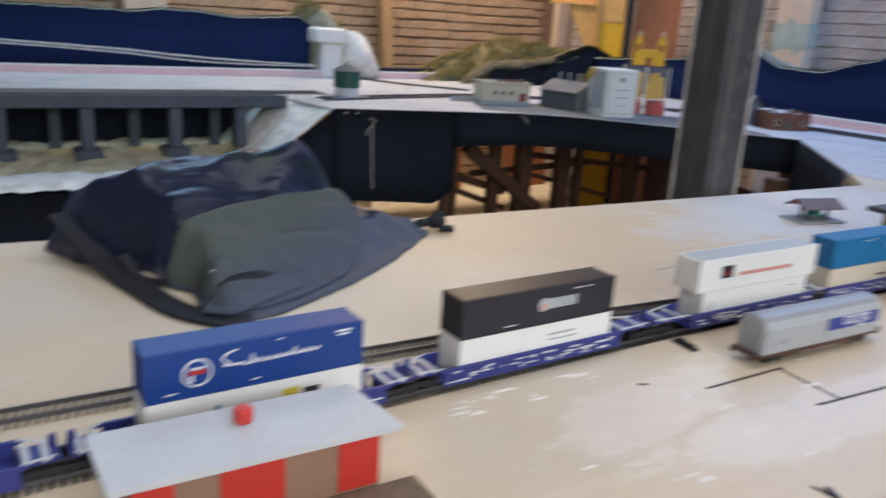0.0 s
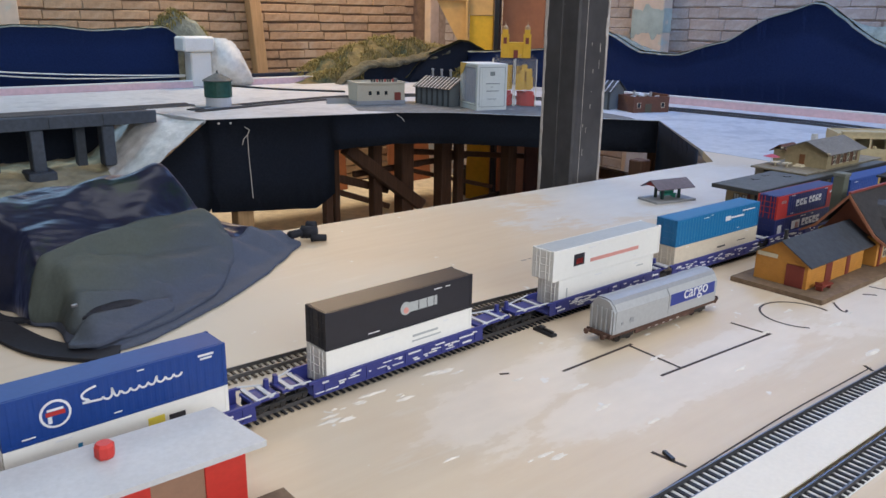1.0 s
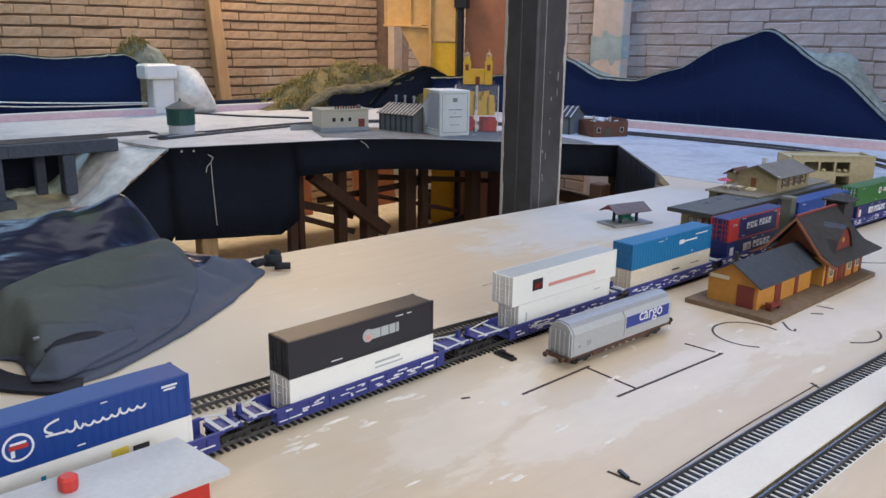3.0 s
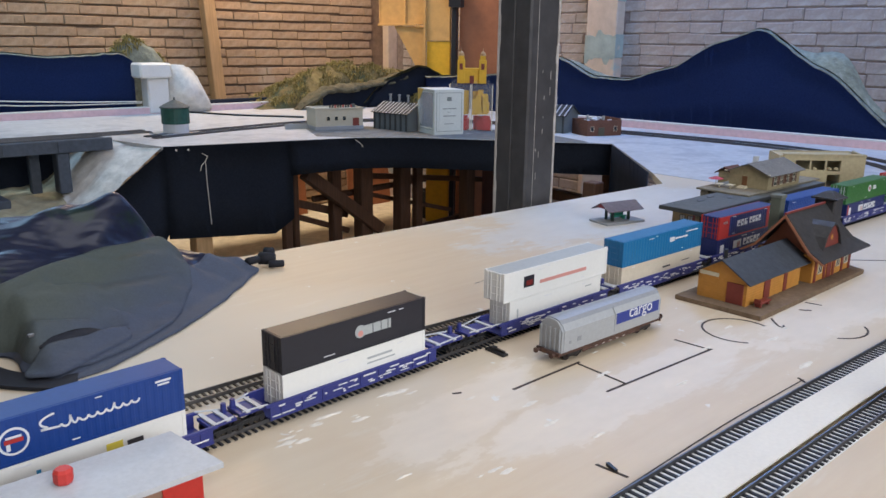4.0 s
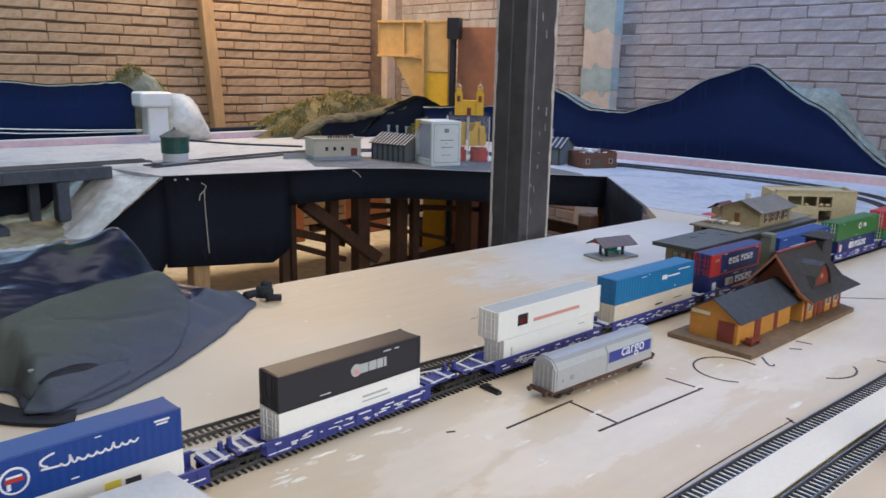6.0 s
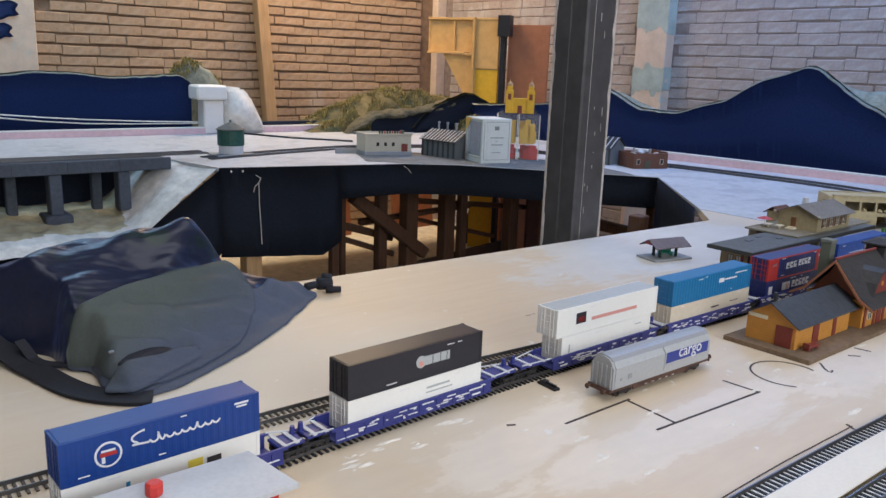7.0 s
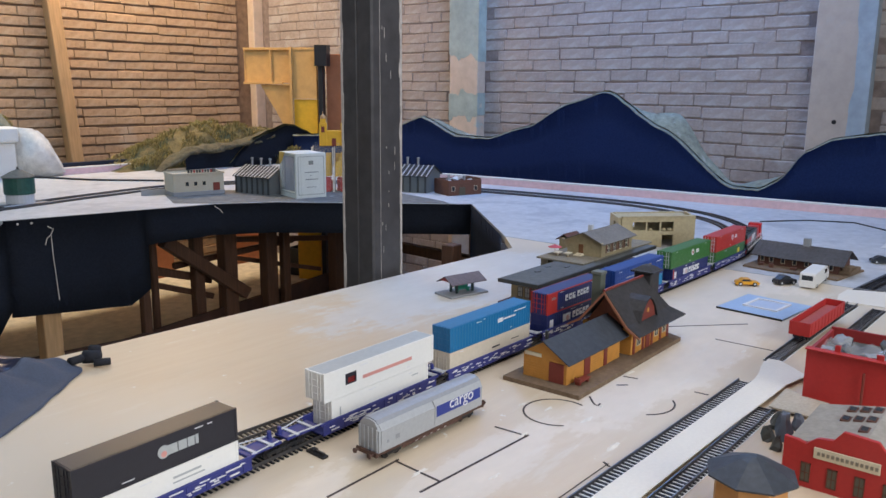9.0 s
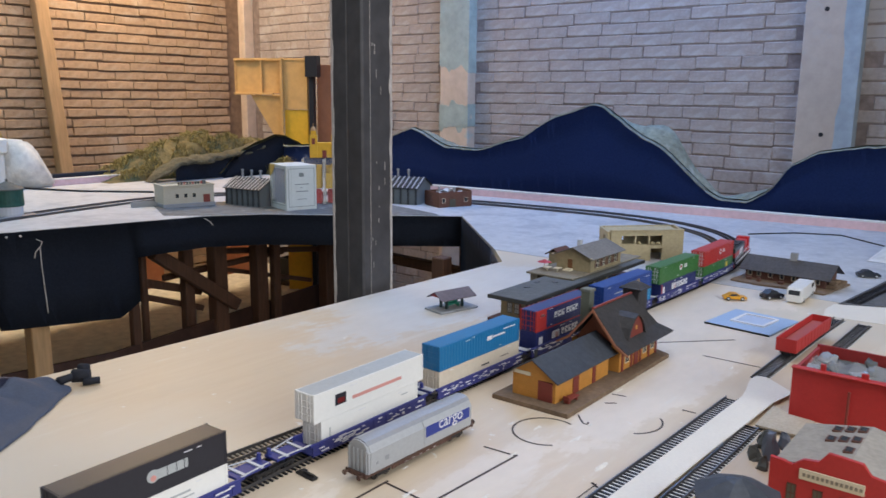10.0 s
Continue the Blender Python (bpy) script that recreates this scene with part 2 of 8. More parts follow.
def tube(a, b, r0, r1=None, sides=10):
    return add_tube(bmesh.new(), a, b, r0, r1, sides)


def lathe(profile, sides=16):
    """Turn (radius, z) pairs about the z axis."""
    bm = bmesh.new()
    rings = [[bm.verts.new((r * math.cos(2 * math.pi * i / sides), r * math.sin(2 * math.pi * i / sides), z)) for i in range(sides)] for r, z in profile]
    for a, b in zip(rings, rings[1:]):
        for i in range(sides):
            j = (i + 1) % sides
            bm.faces.new((a[i], a[j], b[j], b[i]))
    bm.faces.new(rings[0][::-1])
    bm.faces.new(rings[-1])
    return bm


def ribbon(points, width, z0, z1):
    """A flat band of the given width along a plan line, from z0 to z1."""
    bm = bmesh.new()
    pts = [Vector((x, y, 0)) for x, y in points]
    rows = []
    for i, p in enumerate(pts):
        d = (pts[min(i + 1, len(pts) - 1)] - pts[max(i - 1, 0)]).normalized()
        nrm = Vector((-d.y, d.x, 0)) * width / 2
        rows.append([bm.verts.new((c.x, c.y, z)) for c in (p - nrm, p + nrm) for z in (z0, z1)])
    for a, b in zip(rows, rows[1:]):
        for i, j in ((0, 1), (1, 3), (3, 2), (2, 0)):
            bm.faces.new((a[i], a[j], b[j], b[i]))
    bm.faces.new(rows[0])
    bm.faces.new(rows[-1][::-1])
    return bm


def smooth_line(points, step=0.02):
    """A rounded line through the points, sampled evenly (Catmull-Rom)."""
    p = [Vector((*q, 0)) for q in points]
    p = [2 * p[0] - p[1]] + p + [2 * p[-1] - p[-2]]
    fine = []
    for a, b, c, d in zip(p, p[1:], p[2:], p[3:]):
        n = max(2, int((c - b).length / 0.004))
        for i in range(n):
            t = i / n
            fine.append(0.5 * ((2 * b) + (c - a) * t + (2 * a - 5 * b + 4 * c - d) * t * t + (3 * b - a - 3 * c + d) * t ** 3))
    fine.append(p[-2])
    out, left = [fine[0]], step
    for a, b in zip(fine, fine[1:]):
        seg = (b - a).length
        while seg >= left:
            a = a + (b - a) * (left / seg)
            out.append(a)
            seg = (b - a).length
            left = step
        left -= seg
    return [(v.x, v.y) for v in out]


def writing(text, height, m, material, parent, label=""):
    """Raised lettering in the built-in font; m puts its lower left corner, x along the line, y up."""
    cu = bpy.data.curves.new("lettering", "FONT")
    cu.body, cu.size, cu.extrude = text, height, 0.0002
    tmp = new("lettering", cu)
    me = bpy.data.meshes.new_from_object(tmp.evaluated_get(bpy.context.evaluated_depsgraph_get()))
    bpy.data.objects.remove(tmp)
    me.materials.clear()
    me.materials.append(material)
    ob = new("lettering", me)
    ob.parent = parent
    ob.matrix_basis = m
    if label:
        ob["label"] = label
    return ob


# ---- room ----
X0, X1, Y0, Y1, ZC = -2.2, 3.3, -2.2, 4.0, 2.42
structure("floor", box(X0 - 0.15, Y0 - 0.15, -0.12, X1 + 0.15, Y1 + 0.15, 0), CONCRETE, "worn pale concrete workshop floor", "floor")
wall_left = structure("wall_north", box(X0 - 0.15, Y1, 0, X1 + 0.15, Y1 + 0.15, ZC), MORTAR_L, "orange-brown brick wall with raked joints", "wall")
wall_right = structure("wall_east", box(X1, Y0, 0, X1 + 0.15, Y1 - 0.002, ZC), MORTAR_R, "greyish pink brick wall with flush joints", "wall")
# the opening behind the camera is added to hold the lamp there
structure("wall_south", boxes([(X0 - 0.15, Y0 - 0.15, 0, -0.82, Y0, ZC), (1.42, Y0 - 0.15, 0, X1 + 0.15, Y0, ZC), (-0.82, Y0 - 0.15, 0, 1.42, Y0, 1.23), (-0.82, Y0 - 0.15, 2.37, 1.42, Y0, ZC)]), PLASTERW, "plain plastered wall with an added wide window opening", "wall")
structure("wall_west", box(X0 - 0.15, Y0, 0, X0, Y1 - 0.002, ZC), PLASTERW, "plain plastered wall", "wall")
bm = bmesh.new()
HOLES = ((-0.25, 1.45, -0.4, 0.8), (2.27, 3.17, 0.6, 2.0), (0.05, 1.25, 2.7, 3.7))
xs = sorted({X0 - 0.15, X1 + 0.15, *(h[0] for h in HOLES), *(h[1] for h in HOLES)})
ys = sorted({Y0 - 0.15, Y1 + 0.15, *(h[2] for h in HOLES), *(h[3] for h in HOLES)})
for a, b in zip(xs, xs[1:]):
    for c, d in zip(ys, ys[1:]):
        mx, my = (a + b) / 2, (c + d) / 2
        if not any(h[0] < mx < h[1] and h[2] < my < h[3] for h in HOLES):
            add_box(bm, a, c, ZC, b, d, ZC + 0.08)
structure("ceiling", bm, PLASTERW, "pale plastered ceiling with three roof light openings", "ceiling")
# piers of the brick walls
pier = structure("pier_1", box(3.235, 2.19, 0, 3.3, 2.37, ZC, 0.004), PEACH, "peach and mint painted concrete pier", "pier")
rng = random.Random(31)
for lo, hi in ((1.235, ZC - 0.01), (0.935, 1.055)):
    edge = lambda z, way: [(2.188 + 0.184 * k / 12, z + rng.uniform(-0.012, 0.012) + 0.014 * math.sin(k * 0.8 + z * 9)) for k in range(13)][::way]
    bm = prism(edge(lo, 1) + (edge(hi, -1) if hi < 2 else [(2.372, hi), (2.188, hi)]), 3.2335, 3.30, Matrix(((0, 0, 1, 0), (1, 0, 0, 0), (0, 1, 0, 0), (0, 0, 0, 1))))
    part("paint_field", bm, MINT, pier, "mint green paint with ragged edges")
pier = structure("pier_2", box(3.235, 0.43, 0, 3.3, 0.63, ZC, 0.004), PIERPAINT, "peach painted concrete pier", "pier")
rng = random.Random(17)
edge = [(0.484 + rng.uniform(-0.004, 0.004) + 0.006 * math.sin(k * 0.9), ZC * k / 40) for k in range(40)]
part("paint_field", prism([(0.428, 0.02)] + edge[1:] + [(0.428, edge[-1][1])], 3.2335, 3.30, Matrix(((0, 0, 1, 0), (1, 0, 0, 0), (0, 1, 0, 0), (0, 0, 0, 1)))), mat("pale_blue_paint", (0.33, 0.39, 0.44), 0.75, vary=0.15, fine=20, coarse=5, dirt=(0.42, 0.39, 0.36), dirt_at=0.60), pier, "pale blue paint with a ragged edge")
for y, z in ((0.555, 1.42), (0.535, 0.965)):
    part("bolt_hole", tube((3.2352, y, z), (3.2338, y, z), 0.009, 0.007, 9), BLACK, pier, "dark bolt hole")
structure("pier_3", box(3.225, 3.94, 0, 3.3, 4.0, ZC, 0.004), PEACH, "peach painted concrete corner pier", "pier")
structure("pier_4", box(0.66, 3.94, 0, 0.855, 4.0, ZC, 0.004), PEACH, "peach painted concrete pier", "pier")

# leaning pine post against the brick
post = thing("timber_post", "unpainted pine post leaning against the brick wall", "post", pose(2.072, 3.92, 0, 0, -4.2, 0))
part("beam", box(-0.033, -0.03, 0, 0.033, 0.03, 2.3, 0.004), PINE, post)

# steel column between the tables
col = thing("steel_column", "dark painted box steel column with chipped edges", "column", pose(1.155, 0.889, 0))
bm = bmesh.new()
add_box(bm, 0, 0, 0, 0.084, 0.044, ZC, 0.004)
add_box(bm, 0, 0.041, 0, 0.084, 0.086, ZC, 0.004)
part("shaft", bm, STEEL, col)
rng = random.Random(4)
# worn edges: ragged runs of bare primer wrapped round the corners
for cx, cy, wide, gap in ((-0.0012, 0.0872, 0.0095, 0.04), (0.0852, -0.0012, 0.0100, 0.04), (-0.0006, -0.0006, 0.0014, 0.75)):
    bm = bmesh.new()
    sx, sy = (1 if cx < 0.04 else -1), (1 if cy < 0.04 else -1)
    z = 0.45
    while z < 1.75:
        h = rng.uniform(0.004, 0.012)
        if noise.noise((z * 9, cx * 50, 1)) * 0.5 + 0.5 > gap:
            w = wide * (0.35 + 0.65 * abs(noise.noise((z * 24, cy * 60, 2)) + 0.25))
            v = wide * (0.35 + 0.65 * abs(noise.noise((z * 30, cy * 60, 7)) + 0.2))
            add_box(bm, min(cx, cx + sx * w), min(cy, cy + sy * v), z, max(cx, cx + sx * w), max(cy, cy + sy * v), z + h)
        z += h
    part("paint_chip", bm, PRIMER, col, "pale primer showing along the edge")["kind"] = "stuff"
bm = bmesh.new()
for k in range(20):
    z, x = rng.uniform(0.72, 1.4), rng.choice((0.024, 0.05)) + rng.gauss(0, 0.006)
    add_box(bm, x, -0.0006, z, x + rng.uniform(0.0004, 0.0015), 0.0, z + rng.uniform(0.002, 0.02))
add_box(bm, 0.0215, -0.0006, 0.6, 0.0222, 0.0, 1.5)
part("scratch", bm, PRIMER, col, "pale scratches in the paint")["kind"] = "stuff"
part("base_plate", box(-0.05, -0.05, 0, 0.135, 0.135, 0.012, 0.002), STEEL, col)

# ---- layout tables ----
NEAR = [(-0.95, -0.28), (1.72, -0.28), (1.72, 0.955), (1.605, 0.853), (0.9, 0.876), (0.55, 0.888), (0.0, 0.93), (-0.95, 0.98)]
FAR = [(1.724, -0.28), (2.98, -0.28), (2.98, 3.47), (-0.95, 3.47), (-0.95, 2.56), (0.78, 2.56), (0.90, 2.40), (0.95, 2.18), (1.56, 2.03), (1.72, 1.925), (2.145, 1.39), (1.724, 0.958)]
structure("tabletop_1", prism(NEAR, T - 0.018, T), PLY, "bare plywood layout board with brushed white undercoat", "tabletop")
structure("tabletop_2", prism(FAR, T - 0.018, T), WHITE_TOP, "white painted layout board", "tabletop")


def timber(a, b, w, material, parent, name="leg"):
    """A squared timber from a to b."""
    a, b = Vector(a), Vector(b)
    bm = bmesh.new()
    add_box(bm, -w / 2, -w / 2, 0, w / 2, w / 2, (b - a).length, 0.003, Matrix.Translation(a) @ (b - a).to_track_quat("Z", "Y").to_matrix().to_4x4())
    return part(name, bm, material, parent)


bench = thing("timber_trestle", "brown stained timber framework carrying the white board", "trestle")
for x, y, w in ((1.40, 2.22, 0.03), (1.486, 2.3, 0.022), (1.661, 2.3, 0.040), (1.781, 2.28, 0.056), (1.992, 2.3, 0.054), (2.076, 2.3, 0.034), (2.363, 2.3, 0.052), (2.22, 1.95, 0.044), (2.5, 1.2, 0.044), (2.3, 0.2, 0.044), (0.2, 2.9, 0.044), (-0.6, 2.9, 0.044), (1.0, 3.3, 0.044), (2.85, 0.6, 0.044), (2.85, 1.9, 0.044), (1.8, 1.2, 0.044)):
    timber((x, y, 0), (x, y, T - 0.064), w, DARKWOOD, bench)
for a, b in (((1.18, 2.25, T - 0.041), (2.9, 2.25, T - 0.041)), ((1.0, 3.0, T - 0.041), (2.9, 3.0, T - 0.041)), ((2.4, 0.1, T - 0.041), (2.4, 3.3, T - 0.041)),
             ((-0.9, 2.9, T - 0.041), (1.0, 2.9, T - 0.041)), ((1.8, 0.3, T - 0.041), (2.9, 0.3, T - 0.041))):
    timber(a, b, 0.045, DARKWOOD, bench, "joist")
for a, b, w in (((1.83, 2.35, 0.49), (2.66, 2.35, 0.385), 0.022), ((1.60, 2.36, 0.42), (2.17, 2.36, 0.44), 0.022), ((1.88, 2.38, 0.405), (2.34, 2.38, 0.28), 0.018), ((1.50, 2.25, 0.545), (1.84, 2.25, 0.29), 0.045), ((1.48, 2.35, 0.43), (1.75, 2.35, 0.345), 0.03), ((1.48, 2.34, 0.38), (1.75, 2.34, 0.28), 0.022), ((2.45, 2.2, 0.42), (2.45, 1.2, 0.40), 0.04)):
    timber(a, b, w, DARKWOOD, bench, "brace")
part("kick_board", prism([(0.97, 2.235), (1.30, 2.185), (2.45, 2.405), (2.446, 2.420), (1.30, 2.200), (0.97, 2.250)], 0.02, 0.245), mat("dark_kick_board", (0.07, 0.032, 0.022), 0.6, vary=0.3, fine=20), bench, "dark brown kick board")
timber((1.062, 2.19, 0), (1.062, 2.19, T - 0.064), 0.055, PINE, bench)
part("end_panel", box(2.48, 2.31, 0.05, 2.60, 2.325, 0.62, 0.002), mat("red_brown_board", (0.10, 0.03, 0.02), 0.6, vary=0.25, fine=20), bench, "red-brown end panel")
near_frame = thing("trestle_table", "pale timber trestle under the plywood board", "trestle")
for x in (-0.8, 0.3, 1.5):
    for y in (-0.18, 0.72):
        timber((x, y, 0), (x, y, T - 0.063), 0.05, PINE, near_frame)
for y in (-0.18, 0.72):
    timber((-0.9, y, T - 0.0405), (1.6, y, T - 0.0405), 0.044, PINE, near_frame, "joist")

# boards and a crate stored on the floor beyond the trestle
for x, y, w, h, material, label, turn in ((2.35, 3.80, 0.30, 0.40, REDBOARD, "rust coloured board leaning under the layout", 4), (2.95, 3.78, 0.34, 0.42, REDBOARD, "rust coloured sheet leaning under the layout", 4), (3.17, 3.2, 0.26, 0.42, REDBOARD, "rust coloured board leaning under the layout", -86), (3.2, 2.20, 0.26, 0.40, PLASTERW, "grey-green board leaning on the brick wall", -86)):
    ob = thing("stored_board", label, "board", pose(x, y, 0.0, -6, 0, turn))
    part("sheet", box(-w / 2, -0.006, 0, w / 2, 0.006, h, 0.002), material, ob)
ob = thing("stored_crate", "small black crate standing on the floor", "crate", pose(3.0, 3.3, 0, 0, 0, 12))
part("body", boxes([(-0.05, -0.05, 0, 0.05, 0.05, 0.012), (-0.05, -0.05, 0.012, -0.04, 0.05, 0.16), (0.04, -0.05, 0.012, 0.05, 0.05, 0.16), (-0.04, -0.05, 0.012, 0.04, -0.04, 0.16), (-0.04, 0.04, 0.012, 0.04, 0.05, 0.16)]), BLACK, ob)


# ---- cloth, hills and edging of the layout ----
def skirt(points, label, fold=0.004, seed=1):
    """Cloth hung along a table edge: (x, y, top, bottom) along its run."""
    rng = random.Random(seed)
    bm = bmesh.new()
    dense = []
    for a, b in zip(points, points[1:]):
        n = max(2, int(math.hypot(b[0] - a[0], b[1] - a[1]) / 0.03))
        dense += [tuple(a[k] + (b[k] - a[k]) * i / n for k in range(4)) for i in range(n)]
    dense.append(points[-1])
    rows = []
    for i, (x, y, top, low) in enumerate(dense):
        ph = rng.uniform(-1, 1)
        rows.append([bm.verts.new((x - fold * ph * k * 0.3, y - fold * ph * k, top + (low - top) * k)) for k in (0, 0.33, 0.66, 1)])
    for a, b in zip(rows, rows[1:]):
        for k in range(3):
            bm.faces.new((a[k], b[k], b[k + 1], a[k + 1]))
    bmesh.ops.solidify(bm, geom=bm.faces[:], thickness=0.004)
    return tagged(part("table_skirt", bm, FABRIC, None, "", True), label, "skirt", "skirts of the layout tables")


skirt([(0.952, 2.174, T - 0.001, 0.40), (1.28, 2.092, T - 0.001, 0.385), (1.345, 2.078, T - 0.001, 0.43)], "black felt skirt hanging deep from the white board", 0.003, 1)
skirt([(1.335, 2.078, T - 0.001, 0.575), (1.56, 2.022, T - 0.001, 0.585), (1.716, 1.918, T - 0.001, 0.585), (2.139, 1.388, T - 0.001, 0.585)], "black felt skirt along the inner edge of the board", 0.003, 2)
skirt([(2.137, 1.386, T - 0.001, 0.50), (1.726, 0.972, T - 0.001, 0.50)], "black felt skirt along the angled edge of the board", 0.003, 3)
skirt([(-0.95, 2.095, 0.494, 0.1), (0.60, 2.115, 0.478, 0.1), (0.66, 2.122, 0.4865, 0.1), (0.80, 2.149, 0.583, 0.2), (0.957, 2.171, T - 0.003, 0.425)], "black felt skirt under the canyon scenery", 0.003, 4)
skirt([(0.79, 2.566, T - 0.02, 0.3), (-0.94, 2.566, T - 0.02, 0.3)], "black felt lining behind the bridge", 0.003, 5)

# bright tacks along the top of the inner skirt
for x, y in ((0.985, 2.163), (1.02, 2.154)):
    tagged(part("skirt_tack", tube((x, y - 0.0065, T - 0.012), (x - 0.001, y - 0.009, T - 0.012), 0.0035, 0.0028, 8), PRIMER), "small pale tack holding the black felt skirt", "tack", "tacks along the skirt")

# knotted cord hanging on the skirt
def cord(name, points, radius, material, label, category="cord", sides=6):
    bm = bmesh.new()
    for a, b in zip(points, points[1:]):
        add_tube(bm, a, b, radius, radius, sides)
    return tagged(part(name, bm, material), label, category)


STRING = plain("pale_string", (0.55, 0.5, 0.44), 0.8)
cord("hanging_cord", [(1.06, 2.138, 0.665), (1.075, 2.134, 0.655), (1.068, 2.136, 0.64), (1.066, 2.13, 0.58), (1.07, 2.13, 0.50), (1.072, 2.128, 0.44)], 0.0013, STRING, "thin pale cord hanging on the black skirt")
cord("hanging_cord", [(1.068, 2.136, 0.64), (1.055, 2.137, 0.628), (1.05, 2.137, 0.61)], 0.0013, STRING, "knotted end of pale cord on the black skirt")
cord("hanging_cord", [(1.555, 2.018, 0.684), (1.57, 2.008, 0.672), (1.575, 2.0, 0.66)], 0.0012, STRING, "short pale thread on the black skirt")


def rise(profile, u):
    for (a, za), (b, zb) in zip(profile, profile[1:]):
        lo, hi = min(a, b), max(a, b)
        if lo <= u <= hi:
            k = (u - a) / (b - a)
            k = k * k * (3 - 2 * k) * 0.5 + k * 0.5
            return za + (zb - za) * k
    return profile[-1][1]


RIM = mat("grey_plaster_rim", (0.23, 0.245, 0.215), 0.9, vary=0.3, fine=60, coarse=12, bump=0.6, depth=0.004, dirt=(0.17, 0.19, 0.13), dirt_at=0.55)


def backdrop(profile, place, depth, felt_label, hill_label, base=T, cover=HILLBACK, over=0.010, seed=3, bulges=(), felt=NAVY):
    """A felt-covered hill front with the scenery's slope falling away behind it; place(u, d, z) gives the world point."""
    bulge = lambda u: sum(h * math.exp(-((u - c) / w) ** 2) for c, w, h in bulges)
    us = np.arange(min(p[0] for p in profile), max(p[0] for p in profile), 0.02)
    bm = bmesh.new()
    rows = []
    for u in us:
        z = rise(profile, u) + 0.004 * noise.noise((u * 9, seed, 0)) + 0.004 * noise.noise((u * 31, seed, 2))
        rows.append([bm.verts.new(place(u, 0.004 * noise.noise((u * 5, k * 2.0, seed)), base + (z - base) * k)) for k in (0, 0.35, 0.7, 1)])
    for a, b in zip(rows, rows[1:]):
        for k in range(3):
            bm.faces.new((a[k], b[k], b[k + 1], a[k + 1]))
    bmesh.ops.solidify(bm, geom=bm.faces[:], thickness=0.006)
    tagged(part("hill_front", bm, felt, None, "", True), felt_label, "backdrop", "felt hill fronts")
    bm = bmesh.new()
    rows = []
    for u in us:
        z = rise(profile, u)
        row = []
        for j in range(7):
            d = 0.016 + depth * j / 6
            zz = base + (z + over + bulge(u) * min(1, j / 2) - base) * (1 - (j / 6) ** 1.6 * 0.8) + (0.012 * noise.noise((u * 14, d * 14, seed)) if j else 0)
            row.append(bm.verts.new(place(u, d, max(base + 0.002, zz))))
        row.append(bm.verts.new(place(u, 0.016 + depth, base)))
        rows.append(row)
    for a, b in zip(rows, rows[1:]):
        for k in range(len(a) - 1):
            bm.faces.new((a[k], b[k], b[k + 1], a[k + 1]))
    hill = tagged(part("hill", bm, cover, None, "", True), hill_label, "hill", "scenery hills")
    if felt is NAVY:
        bm = bmesh.new()
        rows = []
        for u in us:
            z = rise(profile, u) + 0.004 * noise.noise((u * 9, seed, 0)) + 0.004 * noise.noise((u * 31, seed, 2))
            h = 0.004 + 0.003 * abs(noise.noise((u * 40, 5, seed)))
            rows.append([bm.verts.new(place(u, d, z + dz)) for d, dz in ((-0.004, 0.0002), (-0.003, h), (0.020, h + 0.001), (0.022, -0.004))])
        for a, b in zip(rows, rows[1:]):
            for k in range(3):
                bm.faces.new((a[k], b[k], b[k + 1], a[k + 1]))
        part("plaster_rim", bm, RIM, hill, "thin pale plaster rim above the felt", True)


RIGHT = [(3.0, 0.83), (2.6, 0.85), (2.354, 0.873), (2.143, 0.946), (1.945, 0.869), (1.79, 0.864), (1.589, 0.92), (1.405, 1.016), (1.246, 1.066), (1.018, 0.93), (0.75, 0.735), (0.66, 0.735), (0.598, 0.772), (0.516, 0.874), (0.433, 0.919), (0.29, 0.943), (-0.28, 0.97)]
backdrop(RIGHT, lambda u, d, z: (2.80 + (1.2 - u) * 0.05 + d, u, z), 0.16, "navy felt hill front with a tall peak", "grey-green plaster hill behind the felt", bulges=((0.99, 0.12, 0.11), (0.66, 0.07, 0.035), (2.0, 0.15, 0.035)))
LEFT = [(-0.95, 0.93), (0.2, 0.93), (0.573, 0.926), (0.692, 0.94), (0.838, 0.938), (0.991, 0.923), (1.28, 0.94), (1.345, 0.905)]
backdrop(LEFT, lambda u, d, z: (u, 3.32 + d, z), 0.13, "navy felt front with a gently waving top", "pale green plaster hill behind the felt")
SMALL = [(2.36, 0.70), (2.43, 0.765), (2.50, 0.818), (2.60, 0.852), (2.70, 0.882), (2.76, 0.876), (2.84, 0.845), (2.91, 0.81), (2.965, 0.75)]
backdrop(SMALL, lambda u, d, z: (u, 3.02 + d, z), 0.1, "small black felt hill front", "low dark hill behind the felt", cover=HILLGREEN, felt=FABRIC)


STRAW = mat("dry_grass", (0.36, 0.29, 0.10), 0.9, vary=0.45, fine=60, coarse=7, bump=0, dirt=(0.19, 0.165, 0.065), dirt_at=0.58)


